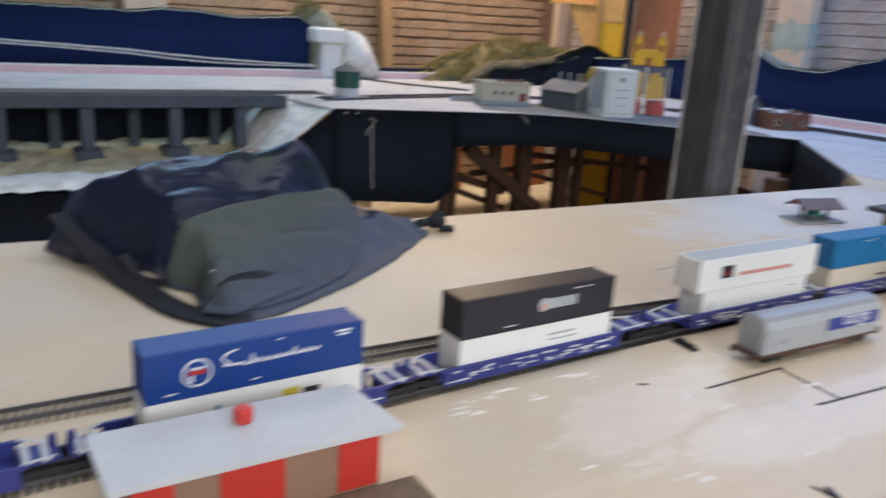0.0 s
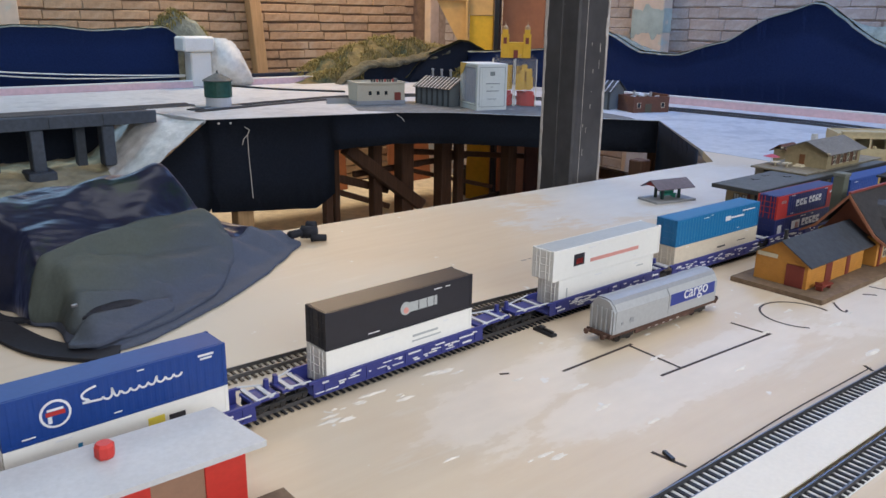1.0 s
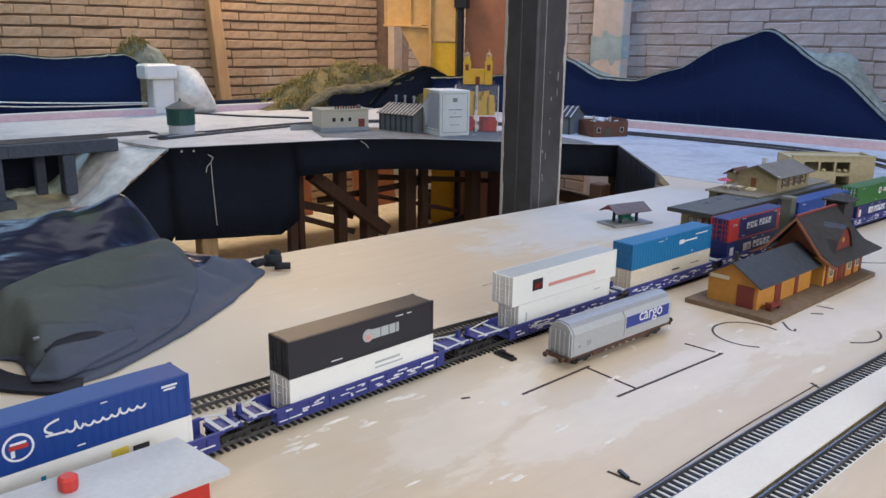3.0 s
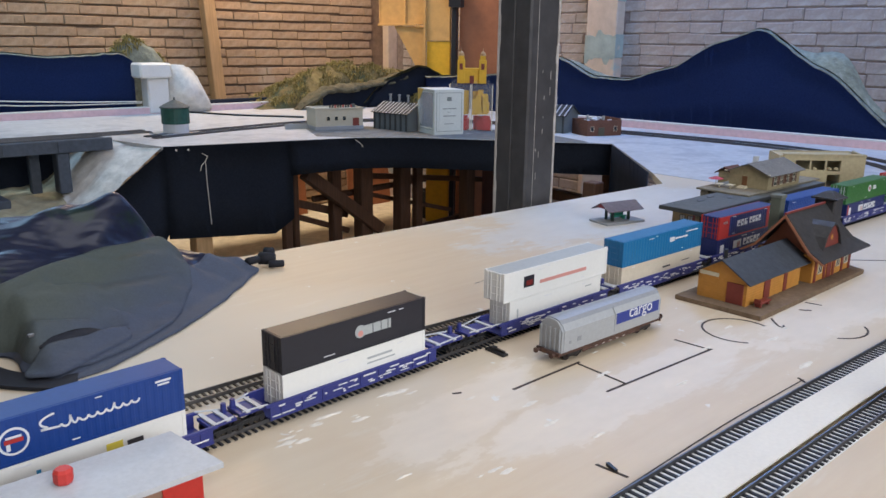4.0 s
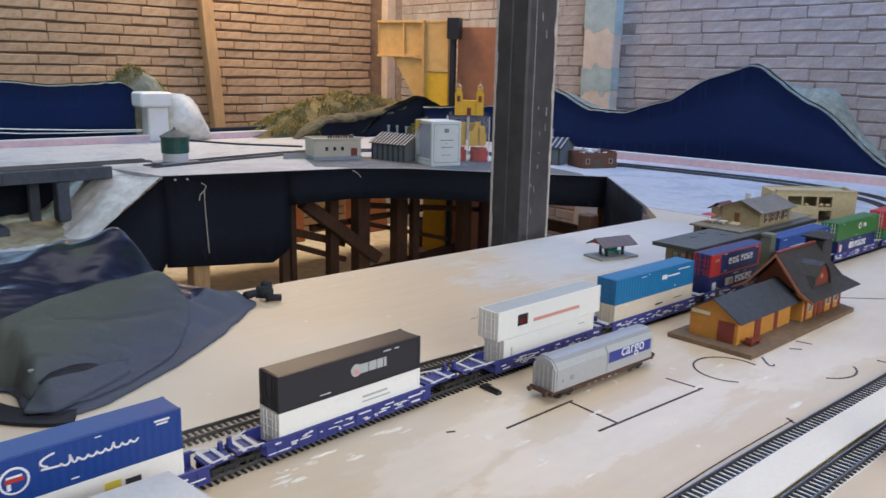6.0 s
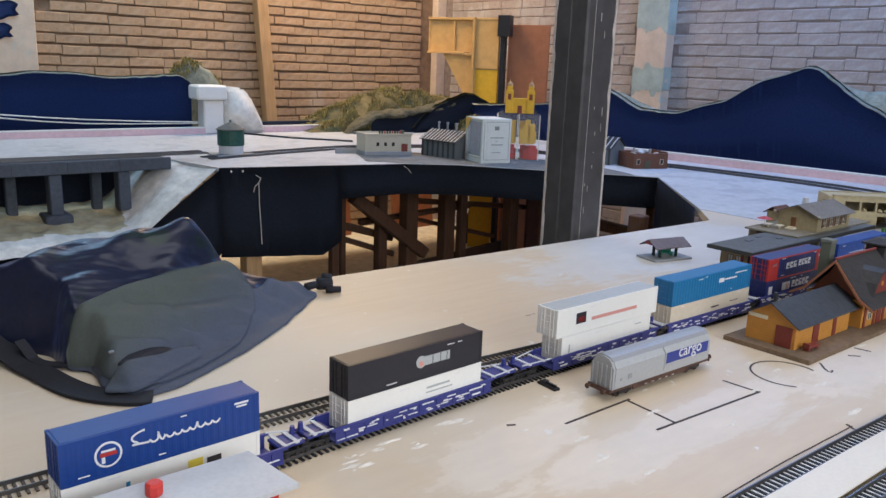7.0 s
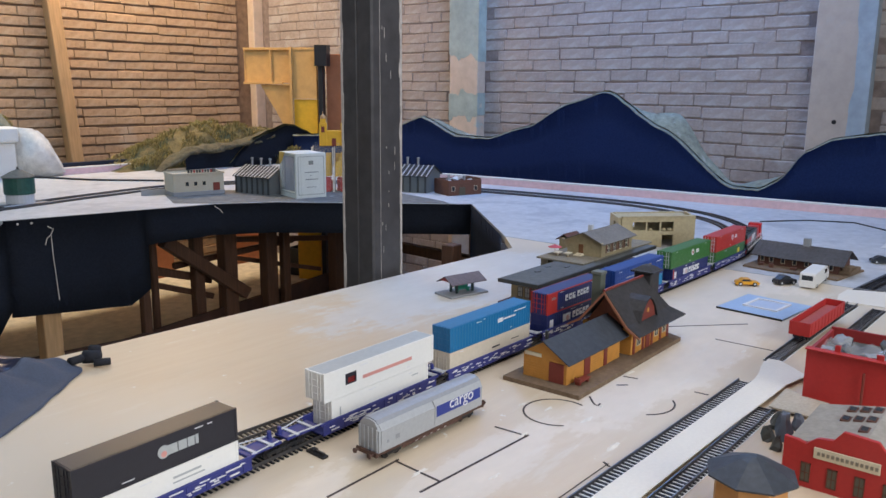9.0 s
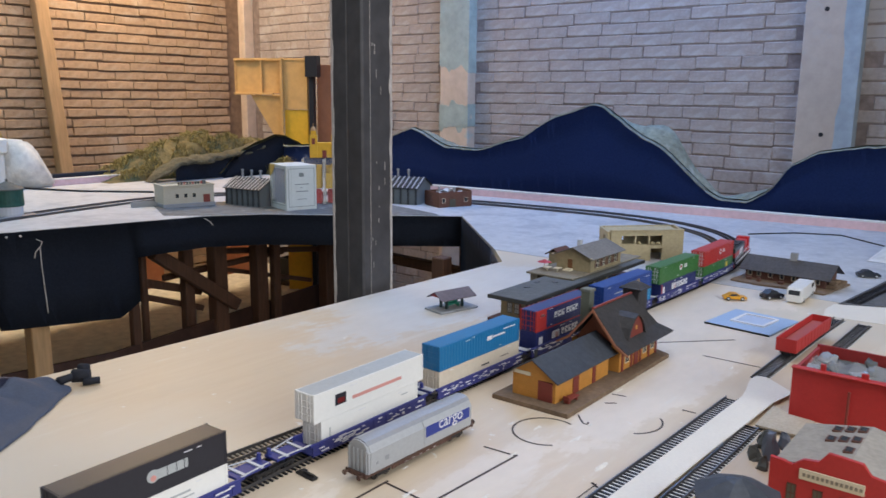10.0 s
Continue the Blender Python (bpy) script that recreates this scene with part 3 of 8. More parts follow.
def mound(x0, x1, y0, y1, height, seed, label, material=HILLGREEN, step=0.018, z0=T, rough=0.45, tufts=0):
    """A rough flocked mound."""
    bm = bmesh.new()
    nx, ny = int((x1 - x0) / step), int((y1 - y0) / step)
    grid = []
    for i in range(nx + 1):
        row = []
        for j in range(ny + 1):
            u, v = i / nx, j / ny
            edge = max(0.0, 1 - (2 * u - 1) ** 4) * max(0.0, 1 - (2 * v - 1) ** 2) ** 0.5
            x, y = x0 + (x1 - x0) * u, y0 + (y1 - y0) * v
            h = height(u) * edge * (0.75 + rough * noise.noise((x * 7, y * 7, seed))) + edge * 0.018 * noise.noise((x * 26, y * 26, seed))
            row.append(bm.verts.new((x, y, z0 + 0.001 + max(0, h))))
        grid.append(row)
    for i in range(nx):
        for j in range(ny):
            bm.faces.new((grid[i][j], grid[i + 1][j], grid[i + 1][j + 1], grid[i][j + 1]))
    if tufts:
        rng = random.Random(seed)
        bl = bmesh.new()
        for k in range(tufts):
            i, j = rng.randrange(nx), rng.randrange(ny)
            p = grid[i][j].co.lerp(grid[i + 1][j + 1].co, rng.random())
            if p.z < z0 + 0.012 or noise.noise((p.x * 14, p.y * 14, seed)) < -0.12:
                continue
            a, r, h = rng.uniform(0, 6.28), rng.uniform(0.0012, 0.0026), rng.uniform(0.008, 0.022)
            d = Vector((math.cos(a), math.sin(a), 0)) * r
            lean = Vector((rng.uniform(-1.6, 0.5), rng.uniform(-1.4, 0.3), 0)) * h
            top, tip = p + lean * 0.5 + Vector((0, 0, h)), p + lean * 1.3 + Vector((0, 0, h * rng.uniform(0.2, 1.0)))
            q = [bl.verts.new(c) for c in (p - d, p + d, top + d * 0.7, top - d * 0.7, tip)]
            bl.faces.new(q[:4])
            bl.faces.new((q[3], q[2], q[4]))
        mo = tagged(part("scenery_mound", bm, material, None, "", True), label, "hill", "scenery hills")
        tagged(part("grass_tuft", bl, STRAW, mo), "dry straw-coloured grass fibres", "", "", "stuff")
        return mo
    return tagged(part("scenery_mound", bm, material, None, "", True), label, "hill", "scenery hills")


mound(1.85, 2.97, 3.16, 3.47, lambda u: 0.05 + 0.195 * min(1, u * 2.4), 2, "straw and olive flocked scenery mound at the back of the board", tufts=9000)
mound(2.62, 2.97, 2.86, 3.12, lambda u: 0.07 + 0.08 * u, 9, "olive flocked mound beside the small black hill", tufts=2600)
mound(1.21, 1.56, 3.38, 3.47, lambda u: 0.405 - 0.02 * u, 5, "grassy green mound behind the felt front", HILLBACK, 0.012, T, 0.06, tufts=2600)

mound(2.22, 2.78, -0.25, 0.16, lambda u: 0.07 + 0.02 * math.sin(5 * u), 14, "smooth cream plaster slope at the end of the yard", PLASTER, 0.02, T, 0.12)

# rocky ridge with a dark front, running down from the small hill
LEDGE = [(1.99, 0.70), (2.05, 0.735), (2.15, 0.786), (2.26, 0.792), (2.38, 0.80), (2.50, 0.815), (2.60, 0.838), (2.66, 0.85)]
bm = bmesh.new()
rings = []
for k in range(56):
    x = 1.99 + 0.67 * k / 55
    z, r = rise(LEDGE, x), 0.026 * (0.75 + 0.5 * abs(noise.noise((x * 9, 3, 1)))) * min(1.0, 0.35 + k / 12)
    ring = []
    for q in range(10):
        a = 2 * math.pi * q / 10
        w = 1 + 0.55 * noise.noise((x * 24, math.cos(a) * 2, math.sin(a) * 2))
        ring.append(bm.verts.new((x, 3.085 + 3.0 * r * w * math.cos(a), max(T + 0.001, z - 0.014 + (0.95 if a < 3.2 else 0.6) * r * w * math.sin(a)))))
    rings.append(ring)
for a, b in zip(rings, rings[1:]):
    for q in range(10):
        bm.faces.new((a[q], a[(q + 1) % 10], b[(q + 1) % 10], b[q]))
rg = tagged(part("rock_ridge", bm, ROCK, None, "", True), "brown rocky ridge with a dark felt front", "hill", "scenery hills")
bm = bmesh.new()
cols = [[bm.verts.new((x, 3.052 + 0.004 * noise.noise((x * 7, 1, 1)), z)) for z in (T + 0.0005, rise(LEDGE, x) - 0.012)] for x in (2.12 + 0.02 * k for k in range(20))]
for a, b in zip(cols, cols[1:]):
    bm.faces.new((a[0], b[0], b[1], a[1]))
bmesh.ops.solidify(bm, geom=bm.faces[:], thickness=0.005)
part("felt_front", bm, FABRIC, rg, "black felt front")

# edging strips of pink foam, capped white
for pts, label in (([(-0.95, 3.255), (2.45, 3.255)], "long pink foam edging strip with a white top"), ([(2.615, 2.0), (2.66, 1.62), (2.775, 0.32), (2.82, -0.28)], "pink foam edging strip in front of the navy hill")):
    ob = thing("foam_edging", label, "edging", group="pink foam edging strips")
    part("foam", ribbon(pts, 0.022, T, T + 0.026), PINK, ob)
    part("cap", ribbon(pts, 0.026, T + 0.0262, T + 0.031), WHITE, ob, "thin white capping")
ob = thing("low_shelf", "dark low board behind the pink edging", "board")
part("board", box(1.66, 3.30, T, 2.45, 3.34, T + 0.045), FABRIC, ob)
cord("cable", [(-0.9, 3.29, 0.85), (-0.1, 3.29, 0.812), (0.30, 3.29, 0.794), (0.558, 3.29, 0.781), (0.70, 3.29, 0.769), (0.866, 3.29, 0.758), (1.10, 3.29, 0.747), (1.345, 3.29, 0.740)], 0.0028, WHITE, "white cable slung along the navy felt")
cord("cable", [(-0.9, 3.295, 0.84), (-0.1, 3.295, 0.80), (0.30, 3.295, 0.783), (0.557, 3.295, 0.768), (0.70, 3.295, 0.753), (0.865, 3.295, 0.741), (1.05, 3.295, 0.736), (1.345, 3.295, 0.734)], 0.0028, WHITE, "white cable slung along the navy felt")
cord("cable", [(1.50, 3.235, T + 0.004), (1.62, 2.95, T + 0.004), (1.80, 2.72, T + 0.004)], 0.0045, BLACK, "black cable lying across the white board")

# white moulded portal and plaster slope at the end of the felt
ob = thing("plaster_portal", "white plaster tunnel portal with a boxed head", "portal")
part("head", box(1.315, 3.21, 0.842, 1.455, 3.318, 0.905, 0.008), WHITE, ob)
part("foot", box(1.355, 3.24, T, 1.45, 3.318, 0.842, 0.006), WHITE, ob)
bm = prism([(1.452, T + 0.002), (1.645, T + 0.002), (1.635, 0.73), (1.60, 0.80), (1.57, 0.86), (1.53, 0.895), (1.452, 0.9)], -0.06, 0.06, pose(0, 3.28, 0, 90, 0, 0))
bmesh.ops.bevel(bm, geom=bm.edges[:], offset=0.012, segments=2, affect="EDGES")
part("slope", bm, PLASTER, ob, "rounded white plaster slope", True)


# ---- canyon and bridge ----
def ease_in(v):
    v = max(0.0, min(1.0, v))
    return v * v * (3 - 2 * v)


bm = bmesh.new()
nx, ny = 240, 60
grid = []
for i in range(nx + 1):
    row = []
    for j in range(ny + 1):
        x, v = -0.95 + 1.92 * i / nx, j / ny
        y0 = 2.112 + 0.068 * min(1.0, max(0.0, (x - 0.6) / 0.35))
        y = y0 + (2.56 - y0) * v
        zf = 0.488 + (T - 0.0025 - 0.488) * min(1.0, max(0.0, (x - 0.66) / 0.29))
        zb = 0.545 + (T - 0.0025 - 0.545) * ease_in((x - 0.68) / 0.20)
        k = min(1.0, v * 1.6)
        z = zf + (zb - zf) * k
        free = (T - 0.0025 - z) / 0.2
        z += min(1, max(0, free * 2)) * (0.016 * noise.noise((x * 8, y * 8, 1)) * v + 0.009 * noise.noise((x * 26, y * 26, 3)))
        row.append(bm.verts.new((x, y, min(z, T - 0.0015))))
    grid.append(row)
for i in range(nx):
    for j in range(ny):
        x, v = -0.95 + 1.92 * i / nx, j / ny
        f = bm.faces.new((grid[i][j], grid[i + 1][j], grid[i + 1][j + 1], grid[i][j + 1]))
        wob = 0.05 * noise.noise((x * 12, v * 5, 5))
        f.material_index = 1 if x > 0.66 + 0.12 * v + wob or v < 0.24 + wob else 0
cany = thing("canyon", "sandy canyon bed with a white plaster bank", "scenery")
for index, name, material, words in ((0, "bed", SAND, "sandy canyon bed"), (1, "bank", PLASTER, "white plaster bank")):
    half = bm.copy()
    bmesh.ops.delete(half, geom=[f for f in half.faces if f.material_index != index], context="FACES")
    for f in half.faces:
        f.material_index = 0
    part(name, half, material, cany, words, True)
bm.free()

BRIDGE = mat("grey_painted_bridge", (0.058, 0.070, 0.093), 0.6, vary=0.2, fine=80, coarse=10)
br = thing("girder_bridge", "long grey model bridge on square piers across the canyon", "bridge")
part("deck", boxes([(-0.95, 2.33, 0.672, 0.86, 2.345, 0.71), (-0.95, 2.455, 0.672, 0.86, 2.47, 0.71), (-0.95, 2.345, 0.69, 0.86, 2.455, 0.704)], 0.002), BRIDGE, br)
for i in range(12):
    part("rib", box(-0.95 + 0.15 * i, 2.327, 0.675, -0.942 + 0.15 * i, 2.33, 0.707), BRIDGE, br)
for x in (-0.7, -0.45, -0.2, 0.05, 0.27, 0.515, 0.713):
    pier = part("pier", box(x - 0.018, 2.335, 0.50 + (0.05 if x > 0.7 else 0), x + 0.018, 2.385, 0.672, 0.003), BRIDGE, br)
    if x < 0.7:
        part("footing", box(x - 0.038, 2.315, 0.50, x + 0.038, 2.405, 0.553, 0.004), BRIDGE, pier)
    part("pier", box(x - 0.01 + 0.14, 2.44, 0.50 + (0.06 if x > 0.6 else 0), x + 0.02 + 0.14, 2.468, 0.672, 0.003), BRIDGE, br)


# ---- tracks ----
def offset_line(pts, d):
    out = []
    for i, (x, y) in enumerate(pts):
        a, b = Vector(pts[max(i - 1, 0)]), Vector(pts[min(i + 1, len(pts) - 1)])
        t = (b - a).normalized()
        out.append((x - t.y * d, y + t.x * d))
    return out


def sleeper_mesh(tie_len, material, wide):
    return finish("sleeper", box(-wide, -tie_len / 2, 0.0003, wide, tie_len / 2, 0.0015), material)


def track(points, ties, label, z=T, gauge=0.0165, tie_len=0.030, seed=7, pieces=None, bed=None, wide=0.0013, pitch=0.0074):
    """Flexible track: moulded sleepers and two rails along a plan line; sleepers inside pieces=(x0, x1) are parts."""
    rng = random.Random(seed)
    line = smooth_line(points, pitch)
    tr = thing("model_track", label, "track", group="model railway tracks")
    bm, shared, count = bmesh.new(), sleeper_mesh(tie_len, ties, wide), 0
    for i in range(len(line) - 1):
        (x, y), (x2, y2) = line[i], line[i + 1]
        m = pose(x, y, z, 0, 0, math.degrees(math.atan2(y2 - y, x2 - x)) + rng.uniform(-1, 1))
        if pieces and pieces[0] < x < pieces[1] and i < len(line) / 1.5 and count < 290:
            ob = new("sleeper", shared)
            ob.parent, ob.matrix_basis = tr, m
            count += 1
        else:
            add_box(bm, -wide, -tie_len / 2, 0.0003, wide, tie_len / 2, 0.0015, 0, m)
    if len(bm.verts):
        part("sleeper_run", bm, ties, tr)["kind"] = "stuff"
    coarse = smooth_line(points, 0.02)
    if bed:
        part("track_bed", ribbon(coarse, tie_len + 0.002, z + 0.00005, z + 0.0006), bed, tr, "white painted track bed")
    for d in (-gauge / 2, gauge / 2):
        part("rail", ribbon(offset_line(coarse, d), 0.0012, z + 0.0015, z + 0.0052), RAIL, tr, "nickel silver rail")
    return line


MAIN = [(-0.95, 0.372), (-0.3, 0.380), (0.1, 0.389), (0.35, 0.401), (0.6, 0.408), (0.9, 0.408), (1.3, 0.40), (1.7, 0.39), (1.95, 0.402), (2.18, 0.458), (2.37, 0.58), (2.49, 0.75), (2.54, 0.97), (2.53, 1.25), (2.48, 1.6), (2.36, 2.05), (2.12, 2.40), (1.75, 2.56), (1.35, 2.52), (1.0, 2.43), (0.7, 2.42), (-0.95, 2.42)]
SECOND = [(-0.95, 0.470), (-0.3, 0.472), (0.1, 0.473), (0.45, 0.468), (0.7, 0.455), (0.95, 0.445), (1.3, 0.442), (1.7, 0.436), (1.93, 0.448), (2.14, 0.502), (2.31, 0.612), (2.42, 0.78), (2.47, 0.98), (2.46, 1.25), (2.41, 1.6), (2.29, 2.03), (2.08, 2.34), (1.75, 2.49), (1.4, 2.46), (1.0, 2.375), (0.7, 2.365), (-0.95, 2.365)]


def split(points, x_from):
    """The part of a loop that runs on the boards, and the rest over the bridge."""
    i = next(k for k, p in enumerate(points) if k > 12 and p[0] < x_from)
    return points[:i], points[i - 1:]


for pts, label, seed in ((MAIN, "main line track with dark sleepers on the plywood", 1), (SECOND, "second main line track with brown sleepers", 2)):
    low, high = split(pts, 0.95)
    track(low, TIE if pts is MAIN else TIE_BROWN, label, T + 0.0004, seed=seed, pieces=(0.0, 1.6), pitch=0.0064, wide=0.0012)
    track(high, TIE_BROWN, "track running over the grey bridge", 0.7115, seed=seed + 5)
track([(0.25, 0.1175), (0.6, 0.113), (0.85, 0.1047), (1.063, 0.0985)], TIE, "yard track with black sleepers and bright gaps", seed=3, pieces=(0.3, 1.1), bed=WHITE, wide=0.0017, tie_len=0.0235)
track([(0.25, 0.061), (0.6, 0.056), (0.85, 0.050), (0.985, 0.048)], TIE, "yard track with black sleepers beside the white card", seed=4, pieces=(0.3, 1.1), bed=WHITE, wide=0.0017, tie_len=0.0235)
track([(1.16, 0.098), (1.4, 0.092), (1.585, 0.083)], TIE, "yard track with black sleepers under the red wagon", seed=5, bed=WHITE, wide=0.0017, tie_len=0.0235)
track([(1.30, 0.045), (1.575, 0.037)], TIE, "short yard track with black sleepers", seed=6, bed=WHITE, wide=0.0017, tie_len=0.0235)
track([(1.72, 0.088), (2.12, 0.040)], TIE, "yard track laid in grey ballast", T + 0.0024, seed=9)
tagged(part("ballast_strip", prism([(1.70, 0.110), (1.90, 0.087), (2.13, 0.062), (2.12, -0.05), (1.78, -0.01), (1.735, 0.04)], T + 0.0003, T + 0.0024), mat("grey_ballast", (0.13, 0.13, 0.135), 0.95, vary=0.4, fine=260, coarse=30, bump=0.8)), "strip of dark grey ballast under the far yard track", "ballast")

# white card laid between the yard tracks
ob = thing("white_card", "long white card strip between the yard tracks", "card")
part("strip", prism([(0.25, 0.1085), (0.65, 0.1025), (1.055, 0.0890), (1.085, 0.0925), (1.112, 0.0985), (1.132, 0.1015), (1.152, 0.1000), (1.156, 0.086), (1.136, 0.062), (1.115, 0.039), (1.06, 0.05), (0.82, 0.0622), (0.68, 0.0668), (0.25, 0.0722)], T + 0.0056, T + 0.0066), CARDWHITE, ob)
part("batten", prism([(0.25, 0.103), (0.60, 0.0985), (1.04, 0.0855), (1.04, 0.0650), (0.82, 0.0690), (0.25, 0.0785)], T, T + 0.0054), CARDWHITE, ob)


ob = thing("white_card", "torn white card sheet where the yard tracks end", "card")
part("sheet", prism([(1.590, 0.112), (1.640, 0.121), (1.695, 0.118), (1.728, 0.04), (1.775, -0.012), (1.76, -0.06), (1.62, -0.05), (1.595, 0.02)], T + 0.0004, T + 0.0014), CARDWHITE, ob)


# ---- marker lines on the plywood ----
def pen(points, width=0.003):
    return tagged(part("marker_line", ribbon(points, width, T + 0.0001, T + 0.0004), INK), "dark marker pen line drawn on the plywood", "marking", "marker pen lines")


for a in ([(0.720, 0.272), (0.723, 0.231)], [(0.726, 0.230), (0.55, 0.239)], [(0.579, 0.238), (0.583, 0.300)], [(0.588, 0.301), (0.486, 0.300)], [(0.967, 0.2345), (0.971, 0.215)], [(0.931, 0.226), (0.941, 0.215)],
          [(0.975, 0.138), (0.976, 0.12)], [(1.217, 0.294), (1.329, 0.189)], [(1.212, 0.200), (1.213, 0.112)], [(0.722, 0.134), (0.716, 0.124)], [(0.434, 0.164), (0.437, 0.136)], [(0.436, 0.331), (0.444, 0.327)]):
    pen(a, 0.0028)
pen(smooth_line([(0.722, 0.1285), (0.66, 0.130), (0.572, 0.1315), (0.45, 0.1295), (0.38, 0.128)], 0.02), 0.0012)
pen(smooth_line([(0.873, 0.234), (0.858, 0.221), (0.852, 0.213), (0.856, 0.211), (0.862, 0.214)], 0.004), 0.0024)
for cx, cy, r, a0, a1 in ((0.803, 0.240, 0.040, -20, 223), (0.900, 0.178, 0.042, 215, 315)):
    pen([(cx + r * math.cos(radians(a)), cy + r * math.sin(radians(a))) for a in range(a0, a1 + 1, 9)], 0.0024)

# grey ground cover under the sheds on the far board
tagged(part("ground_sheet", prism([(1.475, 2.13), (1.58, 2.36), (1.80, 2.30), (2.05, 2.06), (2.20, 1.80), (2.13, 1.50), (2.10, 1.452), (1.728, 1.928), (1.562, 2.036)], T + 0.0003, T + 0.0009), mat("grey_ground_cover", (0.20, 0.195, 0.185), 0.9, vary=0.3, fine=50, coarse=8, dirt=(0.42, 0.42, 0.42), dirt_at=0.62)), "grey ground cover sheet on the white board", "ground cover")

# faint pencil notes on the plywood, too small to read
rng = random.Random(21)
bm = bmesh.new()
for row in range(4):
    x, y = 0.705 + rng.uniform(-0.01, 0.01), 0.566 - 0.0185 * row
    while x < 0.80:
        w = rng.uniform(0.004, 0.012)
        add_box(bm, x, y, T + 0.0001, x + w, y + rng.uniform(0.001, 0.0022), T + 0.0003)
        x += w + rng.uniform(0.002, 0.006)
        y += 0.0006
tagged(part("pencil_note", bm, plain("soft_pencil", (0.24, 0.22, 0.20), 0.7)), "rows of faint grey pencil strokes on the plywood", "marking", "", "stuff")


# ---- the container train, standing on the main line ----
main_line = smooth_line(MAIN, 0.004)
RAILTOP = T + 0.0056


def on_line(x_start, along):
    """Pose on the main line, so many metres on from where it passes x_start."""
    i = next(k for k, p in enumerate(main_line) if p[0] >= x_start)
    i = max(3, min(len(main_line) - 4, i + round(along / 0.004)))
    (x, y), (a, b), (c, d) = main_line[i], main_line[i - 3], main_line[i + 3]
    return pose(x, y, RAILTOP, 0, 0, math.degrees(math.atan2(d - b, c - a)))


SILL = plain("violet_blue_wagon", (0.035, 0.042, 0.20), 0.45, dirt=(0.05, 0.055, 0.16))
DECAL = plain("white_decal", (0.75, 0.75, 0.77), 0.5)
PALEGREY = plain("pale_grey_plastic", (0.55, 0.56, 0.58), 0.5)
WHEEL = plain("dark_wheel", (0.05, 0.045, 0.045), 0.4, metal=0.6)
C = {
    "red": plain("red_container", (0.46, 0.035, 0.03), 0.42), "green": plain("green_container", (0.045, 0.16, 0.04), 0.34),
    "navy": plain("navy_container", (0.02, 0.03, 0.13), 0.42), "blue": plain("blue_container", (0.010, 0.05, 0.24), 0.42),
    "sky": plain("sky_blue_container", (0.02, 0.17, 0.37), 0.3), "cyan": plain("cyan_container", (0.02, 0.22, 0.44), 0.4), "white": plain("white_container", (0.80, 0.79, 0.75), 0.45, vary=0.025),
    "black": plain("black_container", (0.022, 0.022, 0.03), 0.4), "grey": plain("grey_container", (0.42, 0.44, 0.44), 0.45),
    "gold": plain("gold_decal", (0.62, 0.40, 0.08), 0.5), "yellow": plain("yellow_decal", (0.75, 0.6, 0.08), 0.5), "pink": plain("salmon_decal", (0.66, 0.30, 0.26), 0.5), "cream": plain("cream_container", (0.66, 0.58, 0.46), 0.45),
}


